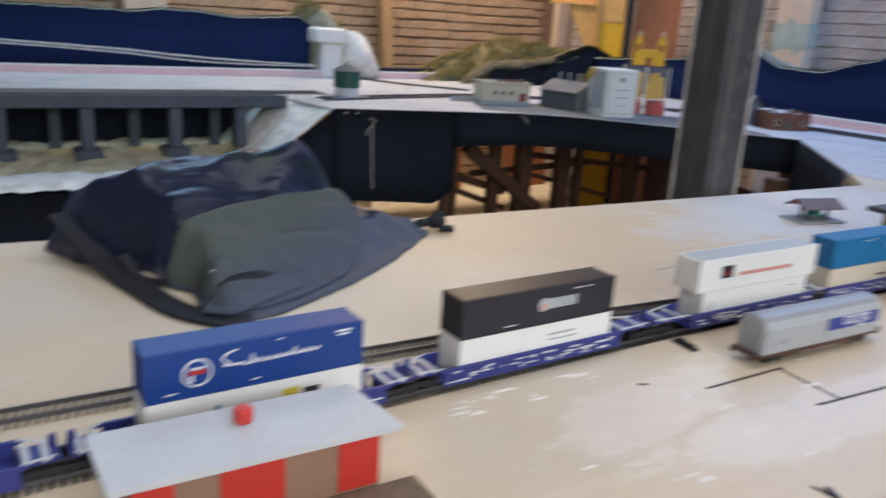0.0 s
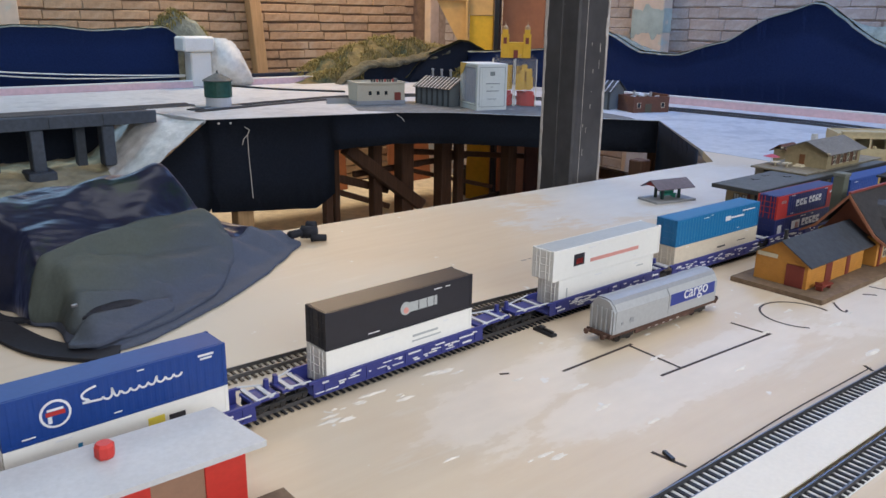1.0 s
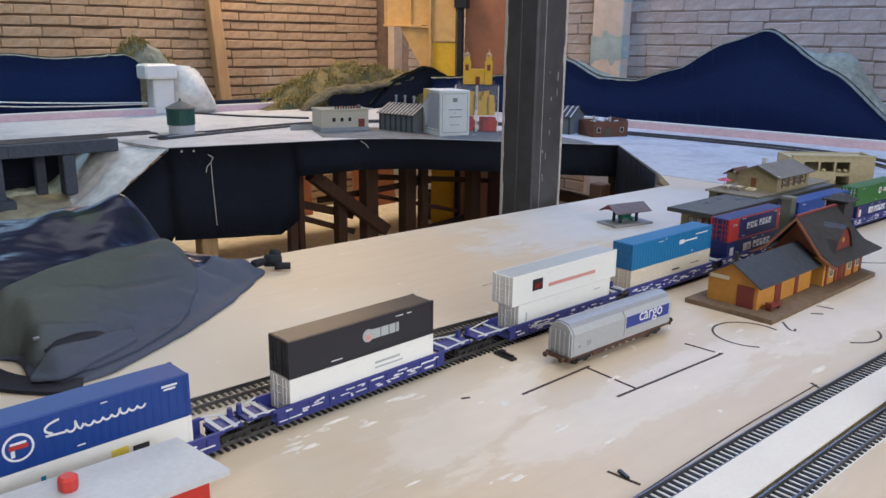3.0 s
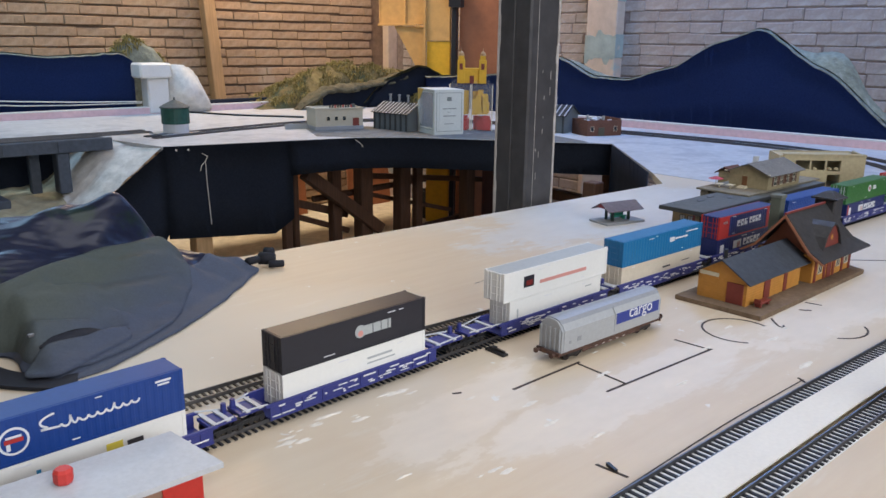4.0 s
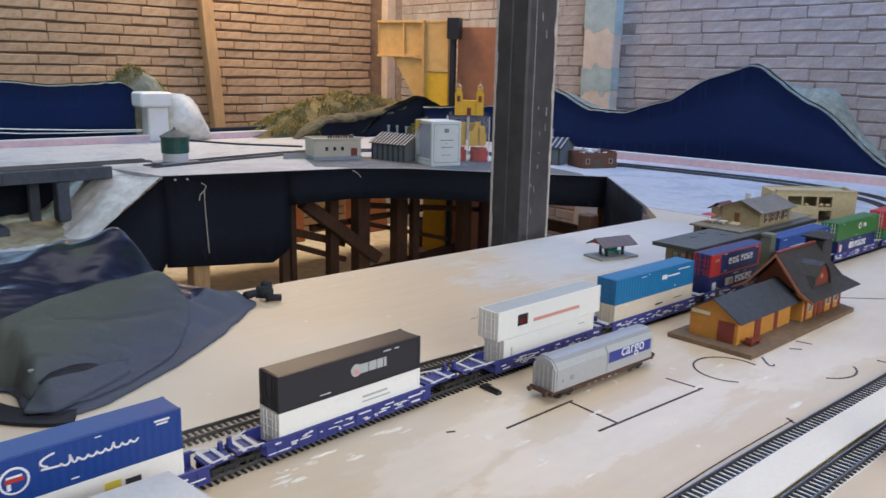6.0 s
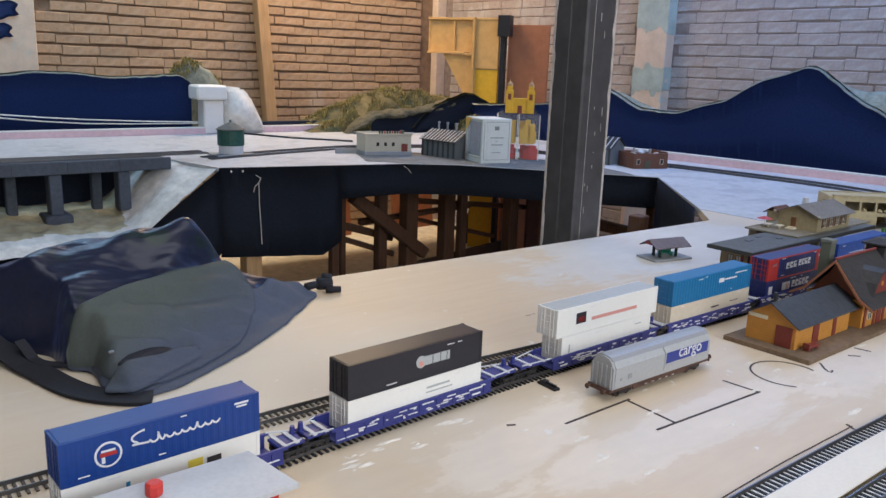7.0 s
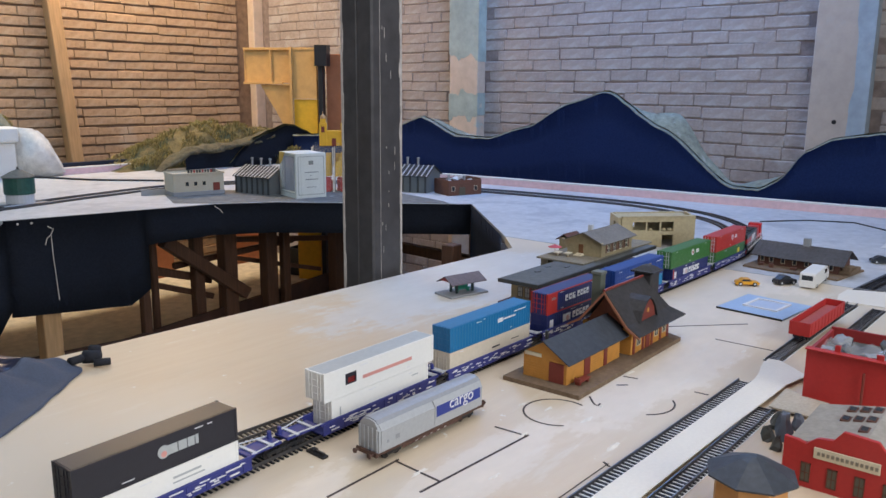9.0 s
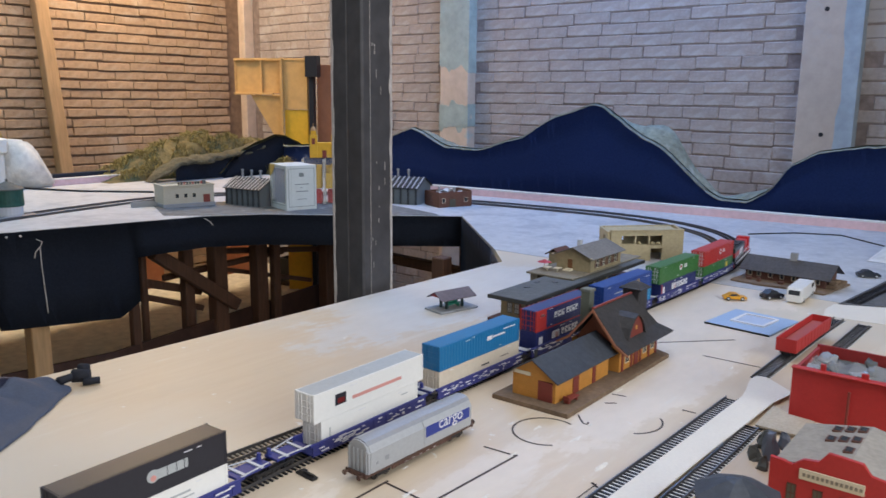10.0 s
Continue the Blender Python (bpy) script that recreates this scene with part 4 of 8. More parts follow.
def container(name, L, z0, H, color, label, m, marks=(), width=0.0295, end=None, roof=None):
    """A container with corner posts, rails, door bars and plain decal shapes on its sides."""
    ob = thing(name, label, "container", m @ pose(0, 0, z0), "containers on the train")
    w = width / 2
    if color in ("red", "green", "navy", "cyan", "blue", "sky"):
        side = []
        for k in range(int(L / 0.0062)):
            x = -L / 2 + 0.0018 + 0.0062 * k
            side += [(x, 0.0), (x + 0.0008, 0.0003), (x + 0.0031, 0.0003), (x + 0.0039, 0.0)]
        side = [(-L / 2, 0.0)] + [p for p in side if p[0] < L / 2 - 0.001] + [(L / 2, 0.0)]
        bm = prism([(x, -w + d) for x, d in side] + [(x, w - d) for x, d in side[::-1]], 0, H)
    else:
        bm = box(-L / 2, -w, 0, L / 2, w, H, 0.0006)
    part("body", bm, C[color], ob)
    bm = bmesh.new()
    for sx in (-1, 1):
        for sy in (-1, 1):
            x, y = sx * (L / 2 - 0.0012), sy * (w - 0.0010)
            add_box(bm, x - 0.0014, y - 0.0014, -0.0001, x + 0.0014, y + 0.0014, H + 0.0004)
    for sy in (-1, 1):
        for zz in (0.0008, H - 0.0008):
            y = sy * (w - 0.0003)
            add_box(bm, -L / 2 + 0.002, y - 0.0006, zz - 0.0009, L / 2 - 0.002, y + 0.0006, zz + 0.0009)
    part("frame", bm, C[end or color], ob)
    part("roof_panel", box(-L / 2 + 0.002, -w + 0.0014, H, L / 2 - 0.002, w - 0.0014, H + 0.0004), C[roof or color], ob, "flat roof panel")
    bm = bmesh.new()
    for y in (-0.0095, -0.0045, 0.0045, 0.0095):
        add_box(bm, -L / 2 - 0.0007, y - 0.0004, 0.001, -L / 2, y + 0.0004, H - 0.001)
    for k in (0.25, 0.5, 0.72):
        add_box(bm, -L / 2 - 0.0005, -0.013, H * k, -L / 2, 0.013, H * k + 0.0006)
    part("door_gear", bm, C[end or color] if color in ("blue", "navy", "sky", "black", "white", "cream") else PALEGREY, ob, "locking bars on the door end")["kind"] = "stuff"
    rng = random.Random(int(L * 1e4) + len(marks))
    for sy in (-1, 1):
        turn = pose(0, 0, 0, 0, 0, 0 if sy < 0 else 180)
        for u, v, wu, hv, col in marks:
            x, n = u * L, (round(wu / 0.0095) if col == "w" and wu > 0.025 and 0.008 < hv < 0.0115 else 1)
            for k in range(n):
                bm = bmesh.new()
                xa, xb = x - wu / 2 + wu * k / n, x - wu / 2 + wu * (k + (0.78 if n > 1 else 1)) / n
                add_box(bm, xa, -w - 0.00038, v * H - hv / 2, xb, -w - 0.00005, v * H + hv / 2, 0, turn)
                if n > 1:
                    zc = v * H + (k % 3 - 1) * hv * 0.18
                    add_box(bm, xa + (xb - xa) * 0.38, -w - 0.0004, zc - hv * 0.14, xb - (xb - xa) * 0.12 * (k % 2), -w - 0.00036, zc + hv * 0.14, 0, turn)
                    bm.faces.ensure_lookup_table()
                    for f in bm.faces[6:]:
                        f.material_index = 1
                part("decal", bm, (DECAL, C[color]) if n > 1 else DECAL if col == "w" else C[col], ob)
        bm = bmesh.new()
        for _ in range(3):
            x, zz = rng.uniform(-0.45, 0.42) * L, rng.choice((0.12, 0.85, 0.9)) * H
            add_box(bm, x, -w - 0.0003, zz, x + rng.uniform(0.003, 0.012), -w - 0.00005, zz + 0.0009, 0, turn)
        part("small_print", bm, DECAL, ob)["kind"] = "stuff"
    return ob


def round_mark(ob, x, z, r, material, side, sides=6):
    """A flat badge on the side of a container."""
    bm = bmesh.new()
    add_tube(bm, (x, side, z), (x, side - 0.0003, z), r, r, sides)
    part("badge", bm, material, ob)


def brush_script(ob, x0, z0, length, tall):
    """A white brush-stroke name: one tall looping capital, then small joined waves."""
    line = [(x0 + 0.2 * tall + 0.34 * tall * math.cos(a) * (1 if a < 4.7 else -1), z0 + 0.62 * tall - 0.30 * tall * (a - 1.2) / 3.0 + 0.1 * tall * math.sin(a)) for a in (0.6 + 0.35 * k for k in range(19))]
    n = 90
    for k in range(n):
        u = k / (n - 1)
        high = 0.5 if 0.14 < u < 0.22 else 0.35 if 0.62 < u < 0.68 else 0.16
        line.append((x0 + 0.62 * tall + (length - 0.62 * tall) * u + 0.05 * tall * math.cos(u * 58), z0 - 0.02 * tall + tall * high * (0.5 + 0.5 * math.sin(u * 58)) + 0.12 * tall * u))
    bm = ribbon(line, 0.0015, 0.0, 0.0002)
    bmesh.ops.transform(bm, matrix=pose(0, -0.01502, 0, 90, 0, 0), verts=bm.verts)
    part("brush_mark", bm, DECAL, ob, "white brush script")


def bogie(parent, x):
    """A two-axle truck under a wagon."""
    bm = bmesh.new()
    for y in (-0.0115, 0.0115):
        add_box(bm, x - 0.0135, y - 0.001, 0.004, x + 0.0135, y + 0.001, 0.0078, 0.0005)
        for dx in (-0.010, 0, 0.010):
            add_box(bm, x + dx - 0.002, y - 0.0016, 0.0028, x + dx + 0.002, y + 0.0016, 0.0072)
    b = part("bogie", bm, BLACK, parent)
    for dx in (-0.010, 0.010):
        bm = bmesh.new()
        for y in (-0.00825, 0.00825):
            add_tube(bm, (x + dx, y - 0.0012, 0.0053), (x + dx, y + 0.0012, 0.0053), 0.0052, 0.0052, 14)
        add_tube(bm, (x + dx, -0.009, 0.0053), (x + dx, 0.009, 0.0053), 0.001)
        part("wheelset", bm, WHEEL, b)


def well_car(m, front, back, label, seed):
    """One articulated well unit, reaching front and back metres from its middle; the well takes 0.19 m."""
    rng = random.Random(seed)
    ob = thing("well_wagon", label, "wagon", m, "well wagons of the train")
    half = min(0.097, front - 0.008, back - 0.008)
    for sy in (-1, 1):
        bm = bmesh.new()
        add_box(bm, -half, sy * 0.0162 - 0.0008, 0.0022, half, sy * 0.0162 + 0.0008, 0.0145, 0.0003)
        add_box(bm, -half - 0.004, sy * 0.0162 - 0.0014, 0.0135, half + 0.004, sy * 0.0162 + 0.0014, 0.0162, 0.0003)
        add_box(bm, -half, sy * 0.0162 - 0.0013, 0.0016, half, sy * 0.0162 + 0.0013, 0.0034)
        for i in range(9):
            x = -half + (i + 0.5) * 2 * half / 9
            add_box(bm, x - 0.0006, sy * 0.0174 - 0.0005, 0.003, x + 0.0006, sy * 0.0174 + 0.0005, 0.014)
        part("side_sill", bm, SILL, ob)
        bm = bmesh.new()
        for _ in range(40):
            x, z = rng.uniform(-half, half - 0.01), rng.choice((0.0045, 0.0065, 0.0085, 0.0105, 0.012))
            add_box(bm, x, sy * 0.0178 - 0.0004, z, x + rng.uniform(0.002, 0.013), sy * 0.0178 + 0.0004, z + rng.uniform(0.0006, 0.0016))
        part("stencil", bm, DECAL, ob, "white stencilled marks")["kind"] = "stuff"
    part("well_floor", boxes([(-half, -0.0155, 0.0018, half, 0.0155, 0.003)]), SILL, ob)
    for end, reach in ((1, front), (-1, back)):
        bm = bmesh.new()
        x0, x1 = sorted((end * half, end * (reach - 0.003)))
        add_box(bm, x0, -0.0105, 0.0105, x1, 0.0105, 0.0135, 0.0004)
        part("end_platform", bm, SILL, ob)
        bm = bmesh.new()
        for y in (-0.0155, 0.0155):
            xa, xb = end * (half + 0.001), end * (reach - 0.006)
            add_tube(bm, (xa, y, 0.0165), (xb, y * 0.6, 0.0145), 0.0008, 0.0008, 5)
        for k in (0.22, 0.72):
            x = end * (half + (reach - half - 0.004) * k)
            add_box(bm, x - 0.0028, -0.013, 0.0137, x + 0.001, 0.013, 0.0150)
        part("walkway", bm, PALEGREY, ob, "pale walkway and handrails")
        bm = bmesh.new()
        add_tube(bm, (end * (reach - 0.006), 0.006, 0.0135), (end * (reach - 0.006), 0.006, 0.021), 0.0028, 0.0022, 8)
        part("brake_wheel_stand", bm, SILL, ob)
        bogie(ob, end * (reach - 0.012))
    return ob


Z1, HC = 0.0042, 0.033
ROWS_OF_CARS = [  # middle along the line, lower: (length, colour, words), upper: (length, colour, words)
    (-0.37, (0.165, "grey", "grey container in the well wagon"), (0.165, "white", "white container with a red block, stacked on a grey one")),
    (-0.125, (0.14, "grey", "grey container with dark lettering in the well wagon"), (0.152, "blue", "blue container with a white name panel, stacked on a grey one")),
    (0.120, (0.152, "white", "white container with a yellow mark in the well wagon"), (0.152, "blue", "blue container with white script, stacked on a white one")),
    (0.370, (0.165, "white", "white container in the well wagon"), (0.165, "black", "black container with a round badge, stacked on a white one")),
    (0.660, (0.165, "white", "white container in the well wagon"), (0.186, "white", "white container with a pink stripe, stacked on a white one")),
    (0.880, (0.186, "cream", "cream container in the well wagon"), (0.186, "sky", "light blue container stacked on a cream one")),
    (1.103, (0.168, "navy", "navy container with a white name in the well wagon"), (0.168, "navy", "navy container with red ends, stacked on a navy one")),
    (1.325, (0.186, "cyan", "light blue container in the well wagon"), (0.186, "blue", "blue container with gold lettering, stacked on a light blue one")),
    (1.545, (0.168, "navy", "navy container with a white name in the well wagon"), (0.186, "green", "green container with a white badge, stacked on a navy one")),
    (1.765, (0.186, "green", "green container with a yellow square in the well wagon"), (0.186, "red", "red container with a white badge, stacked on a green one")),
]
MARKS = {
    0: ((), ((0.0, 0.5, 0.05, 0.006, "red"), (0.42, 0.5, 0.012, 0.024, "red"))),
    1: (((0.02, 0.45, 0.06, 0.010, "black"), (-0.3, 0.45, 0.012, 0.012, "w")), ((0.1, 0.5, 0.072, 0.011, "w"), (0.1, 0.5, 0.064, 0.006, "pink"), (-0.42, 0.5, 0.004, 0.02, "w"))),
    2: (((0.14, 0.6, 0.012, 0.012, "yellow"), (0.24, 0.6, 0.012, 0.008, "black"), (-0.2, 0.55, 0.003, 0.012, "cyan")), ((0.40, 0.86, 0.012, 0.0016, "w"), (0.40, 0.78, 0.009, 0.0014, "w"))),
    3: (((0.15, 0.7, 0.03, 0.002, "grey"), (0.16, 0.55, 0.034, 0.0014, "grey")), ((0.13, 0.55, 0.034, 0.009, "grey"), (0.10, 0.55, 0.0012, 0.0096, "black"), (0.16, 0.55, 0.0012, 0.0096, "black"), (0.21, 0.55, 0.0012, 0.0096, "black"))),
    4: (((0.35, 0.75, 0.012, 0.0012, "grey"), (-0.42, 0.5, 0.0016, 0.012, "grey")), ((-0.28, 0.55, 0.017, 0.013, "black"), (-0.275, 0.5, 0.011, 0.006, "red"), (0.05, 0.42, 0.085, 0.004, "pink"))),
    5: (((0.05, 0.55, 0.018, 0.0022, "black"), (0.3, 0.6, 0.02, 0.001, "black")), ((0.1, 0.62, 0.012, 0.006, "w"), (0.22, 0.62, 0.03, 0.0022, "w"), (0.36, 0.8, 0.03, 0.0015, "w"))),
    6: (((-0.16, 0.6, 0.022, 0.012, "w"), (-0.14, 0.55, 0.009, 0.009, "pink"), (0.1, 0.62, 0.052, 0.0105, "w"), (-0.42, 0.55, 0.01, 0.012, "w")), ((-0.41, 0.5, 0.026, 0.032, "red"), (0.41, 0.5, 0.026, 0.032, "red"), (-0.10, 0.55, 0.032, 0.0095, "w"), (0.13, 0.57, 0.037, 0.0095, "w"), (-0.40, 0.72, 0.012, 0.004, "w"), (0.41, 0.72, 0.012, 0.004, "w"))),
    7: (((0.1, 0.5, 0.03, 0.003, "w"), (-0.15, 0.4, 0.04, 0.002, "w")), ((0.12, 0.55, 0.04, 0.017, "gold"), (0.12, 0.55, 0.034, 0.019, "blue"), (0.12, 0.57, 0.026, 0.008, "gold"), (-0.15, 0.45, 0.05, 0.0016, "grey"), (0.40, 0.8, 0.02, 0.001, "w"))),
    8: (((-0.14, 0.6, 0.020, 0.012, "w"), (-0.12, 0.55, 0.008, 0.008, "pink"), (0.1, 0.6, 0.052, 0.011, "w"), (-0.42, 0.55, 0.009, 0.014, "w"), (-0.47, 0.5, 0.004, 0.028, "red")), ((0.15, 0.55, 0.014, 0.003, "w"), (0.15, 0.67, 0.012, 0.003, "w"))),
    9: (((0.28, 0.55, 0.013, 0.011, "yellow"),), ((0.15, 0.55, 0.014, 0.003, "w"), (0.15, 0.67, 0.012, 0.003, "w"))),
}
middles = [r[0] for r in ROWS_OF_CARS] + [1.985]
for i, (mid, low, up) in enumerate(ROWS_OF_CARS):
    m = on_line(0.12, mid - 0.12)
    front = (middles[i + 1] - mid) / 2 if i + 1 < len(ROWS_OF_CARS) else 0.108
    back = (mid - middles[i - 1]) / 2 if i else 0.12
    well_car(m, front, back, "violet-blue articulated well wagon on the main line", i)
    lc = container("shipping_container", low[0], Z1, HC, low[1], low[2], m, MARKS[i][0])
    # grey roofs put the sky's reflection on two white containers into the colour
    uc = container("shipping_container", up[0], Z1 + HC + 0.0006, HC, up[1], up[2], m, MARKS[i][1], end="red" if i == 6 else None, roof="grey" if i in (0, 4) else None)
    if i in (8, 9):
        for side in (-0.01478,):
            round_mark(uc, 0.006, 0.02, 0.0068, DECAL, side)
            round_mark(uc, 0.006, 0.02, 0.0034, C["red"], side - 0.0002, 6)
    if i == 2:
        # ring badge and a white brush script
        round_mark(uc, -0.043, 0.0165, 0.0098, DECAL, -0.01478, 22)
        round_mark(uc, -0.043, 0.0165, 0.0082, C["blue"], -0.01496, 22)
        part("badge", boxes([(-0.049, -0.01536, 0.0155, -0.037, -0.01510, 0.0185)]), C["red"], uc, "red bar in the ring badge")
        part("badge", boxes([(-0.048, -0.01536, 0.0188, -0.038, -0.01510, 0.0205), (-0.048, -0.01536, 0.0105, -0.0455, -0.01510, 0.0152)]), DECAL, uc)
        brush_script(uc, -0.024, 0.0165, 0.066, 0.0155)
    if i == 3:
        round_mark(uc, 0.002, 0.018, 0.0062, C["grey"], -0.01478, 16)
        round_mark(uc, 0.002, 0.016, 0.0030, C["pink"], -0.01498, 12)

# diesel locomotive at the head of the train
LGREEN = plain("dark_green_loco", (0.018, 0.035, 0.03), 0.35)
LRED = plain("red_loco", (0.5, 0.025, 0.025), 0.35)
GLASS_D = plain("dark_window", (0.01, 0.012, 0.016), 0.1)
m = on_line(0.12, 1.985 - 0.12)
lo = thing("diesel_locomotive", "dark green and red model diesel locomotive with a white slanted band", "locomotive", m)
part("underframe", box(-0.112, -0.0165, 0.010, 0.112, 0.0165, 0.0145, 0.0006), BLACK, lo)
part("fuel_tank", box(-0.03, -0.013, 0.0025, 0.03, 0.013, 0.010, 0.002), BLACK, lo)
hood = part("long_hood", box(-0.1, -0.0115, 0.0147, 0.035, 0.0115, 0.0455, 0.0012), LGREEN, lo)
part("stripe", prism([(-0.1, 0.024), (0.0, 0.024), (0.012, 0.035), (-0.1, 0.035)], -0.0118, 0.0118, pose(0, 0, 0, 90, 0, 0)), LRED, hood)
part("stripe", prism([(-0.045, 0.024), (-0.005, 0.024), (0.01, 0.037), (-0.035, 0.037)], -0.012, 0.012, pose(0, 0, 0, 90, 0, 0)), DECAL, hood, "white slanted band")
part("front_hood", box(0.0352, -0.012, 0.0147, 0.066, 0.012, 0.046, 0.001), LRED, lo)
cab = part("cab", box(0.0662, -0.0155, 0.0147, 0.088, 0.0155, 0.050, 0.0015), LRED, lo)
for x0, x1, y in ((0.0885, 0.0882, 0), ):
    part("window", boxes([(0.0878, -0.012, 0.037, 0.0884, -0.002, 0.046), (0.0878, 0.002, 0.037, 0.0884, 0.012, 0.046)]), GLASS_D, cab)
part("window", boxes([(0.070, -0.0158, 0.036, 0.084, -0.0153, 0.046), (0.070, 0.0153, 0.036, 0.084, 0.0158, 0.046)]), GLASS_D, cab)
part("short_nose", box(0.0882, -0.0105, 0.0147, 0.107, 0.0105, 0.034, 0.0022), LRED, lo)
for x in (-0.09, -0.075, -0.06):
    part("fan", tube((x, 0, 0.0455), (x, 0, 0.0485), 0.0065, 0.006, 16), BLACK, lo)
for x in (-0.035, -0.015, 0.005):
    part("roof_vent", box(x - 0.007, -0.009, 0.0455, x + 0.007, 0.009, 0.048, 0.0006), BLACK, lo)
for sy in (-1, 1):
    bm = bmesh.new()
    add_tube(bm, (-0.11, sy * 0.0165, 0.0275), (0.063, sy * 0.0165, 0.0275), 0.0005, 0.0005, 5)
    for i in range(9):
        x = -0.11 + 0.0216 * i
        add_tube(bm, (x, sy * 0.0165, 0.0145), (x, sy * 0.0165, 0.0275), 0.0004, 0.0004, 5)
    part("handrail", bm, DECAL, lo, "white handrail")
    part("edge_stripe", box(-0.112, sy * 0.0166 - 0.0003, 0.012, 0.112, sy * 0.0166 + 0.0003, 0.0145), DECAL, lo)
for end in (-1, 1):
    part("snow_plough", prism([(0.112, -0.014), (0.119, -0.01), (0.119, 0.01), (0.112, 0.014)], 0.003, 0.0125, pose(0, 0, 0, 0, 0, 0 if end > 0 else 180)), LRED, lo)
    bogie(lo, end * 0.072)

# ---- grey covered wagon standing on the plywood ----
CARGO = plain("silver_grey_wagon", (0.40, 0.41, 0.42), 0.4)
ROOFG = plain("grey_wagon_roof", (0.29, 0.30, 0.32), 0.45)
RUST = mat("rusty_underframe", (0.105, 0.055, 0.04), 0.7, vary=0.3, fine=200, coarse=40, dirt=(0.20, 0.11, 0.05))
cw = thing("covered_wagon", "silver-grey sliding-wall model wagon with a blue name panel", "wagon", pose(0.652, 0.3215, T, 0, 0, -1.2))
PROFILE = [(-0.0155, 0.0), (-0.0158, 0.024), (-0.0150, 0.0245), (-0.0118, 0.0300), (-0.0085, 0.0335), (-0.003, 0.0348), (0.003, 0.0348), (0.0085, 0.0335), (0.0118, 0.0300), (0.0150, 0.0245), (0.0158, 0.024), (0.0155, 0.0)]


def hull(points, x0, x1):
    bm = bmesh.new()
    a = [bm.verts.new((x0, y, z + 0.0125)) for y, z in points]
    b = [bm.verts.new((x1, y, z + 0.0125)) for y, z in points]
    for i in range(len(points) - 1):
        bm.faces.new((a[i], a[i + 1], b[i + 1], b[i]))
    bm.faces.new((a[-1], a[0], b[0], b[-1]))
    bm.faces.new(a[::-1])
    bm.faces.new(b)
    return bm


part("body", hull([(y * 0.97, z * 0.975) for y, z in PROFILE], -0.086, 0.086), CARGO, cw)
part("roof", hull([(-0.0119, 0.0299), (-0.0086, 0.0337), (-0.003, 0.0351), (0.003, 0.0351), (0.0086, 0.0337), (0.0119, 0.0299)], -0.084, 0.0865), ROOFG, cw, "darker grey rounded roof")
for x0, x1 in ((-0.083, -0.0008), (0.0008, 0.0855)):
    for sy in (-1, 1):
        bm = hull([(sy * 0.0155, 0.0005), (sy * 0.0162, 0.0238), (sy * 0.0154, 0.0248), (sy * 0.0122, 0.0303), (sy * 0.0119, 0.0298), (sy * 0.0148, 0.0243)], x0, x1)
        part("sliding_wall", bm, CARGO, cw, "silver sliding wall")
for y in (-0.0125, -0.006, 0.0, 0.006, 0.0125):
    for x in (-0.0875, 0.086):
        part("end_rib", box(x, y - 0.0007, 0.013, x + 0.0015, y + 0.0007, 0.038), CARGO, cw)
part("underframe", boxes([(-0.089, -0.0145, 0.009, 0.089, 0.0145, 0.0123), (-0.05, -0.0146, 0.0055, 0.05, -0.0132, 0.009), (-0.05, 0.0132, 0.0055, 0.05, 0.0146, 0.009), (-0.090, -0.0155, 0.0085, -0.0875, 0.0155, 0.0135), (0.0875, -0.0155, 0.0085, 0.090, 0.0155, 0.0135)], 0.0004), RUST, cw)
for x in (-0.062, 0.062):
    for y in (-0.0122, 0.0122):
        ax = part("axle_guard", box(x - 0.011, y - 0.0012, 0.0045, x + 0.011, y + 0.0012, 0.0088, 0.0006), BLACK, cw)
    for dx in (-0.008, 0.008):
        bm = bmesh.new()
        for y in (-0.00825, 0.00825):
            add_tube(bm, (x + dx, y - 0.0012, 0.0056), (x + dx, y + 0.0012, 0.0056), 0.0055, 0.0055, 16)
        part("wheel", bm, WHEEL, ax)
for x in (-0.0905, 0.0905):
    for y in (-0.0105, 0.0105):
        s = 1 if x > 0 else -1
        bm = tube((x, y, 0.0115), (x + s * 0.005, y, 0.0115), 0.0013)
        add_tube(bm, (x + s * 0.005, y, 0.0115), (x + s * 0.006, y, 0.0115), 0.003, 0.0028, 12)
        part("buffer", bm, RUST, cw)
PANEL = plain("royal_blue_panel", (0.03, 0.05, 0.26), 0.45)
part("name_panel", box(0.003, -0.01645, 0.0240, 0.081, -0.01615, 0.0366), PANEL, cw, "blue name panel")
writing("cargo", 0.0195, pose(0.0245, -0.01668, 0.0275, 90, 0, 0), DECAL, cw, "white word on the blue panel")
part("small_print", boxes([(-0.075, -0.0163, 0.021, -0.072, -0.0160, 0.024), (-0.062, -0.0163, 0.021, -0.056, -0.0160, 0.026)]), GREY, cw)
part("legend", boxes([(-0.03 + 0.012 * i, -0.0149, 0.0068, -0.026 + 0.012 * i, -0.0146, 0.0078) for i in range(5)]), PRIMER, cw)


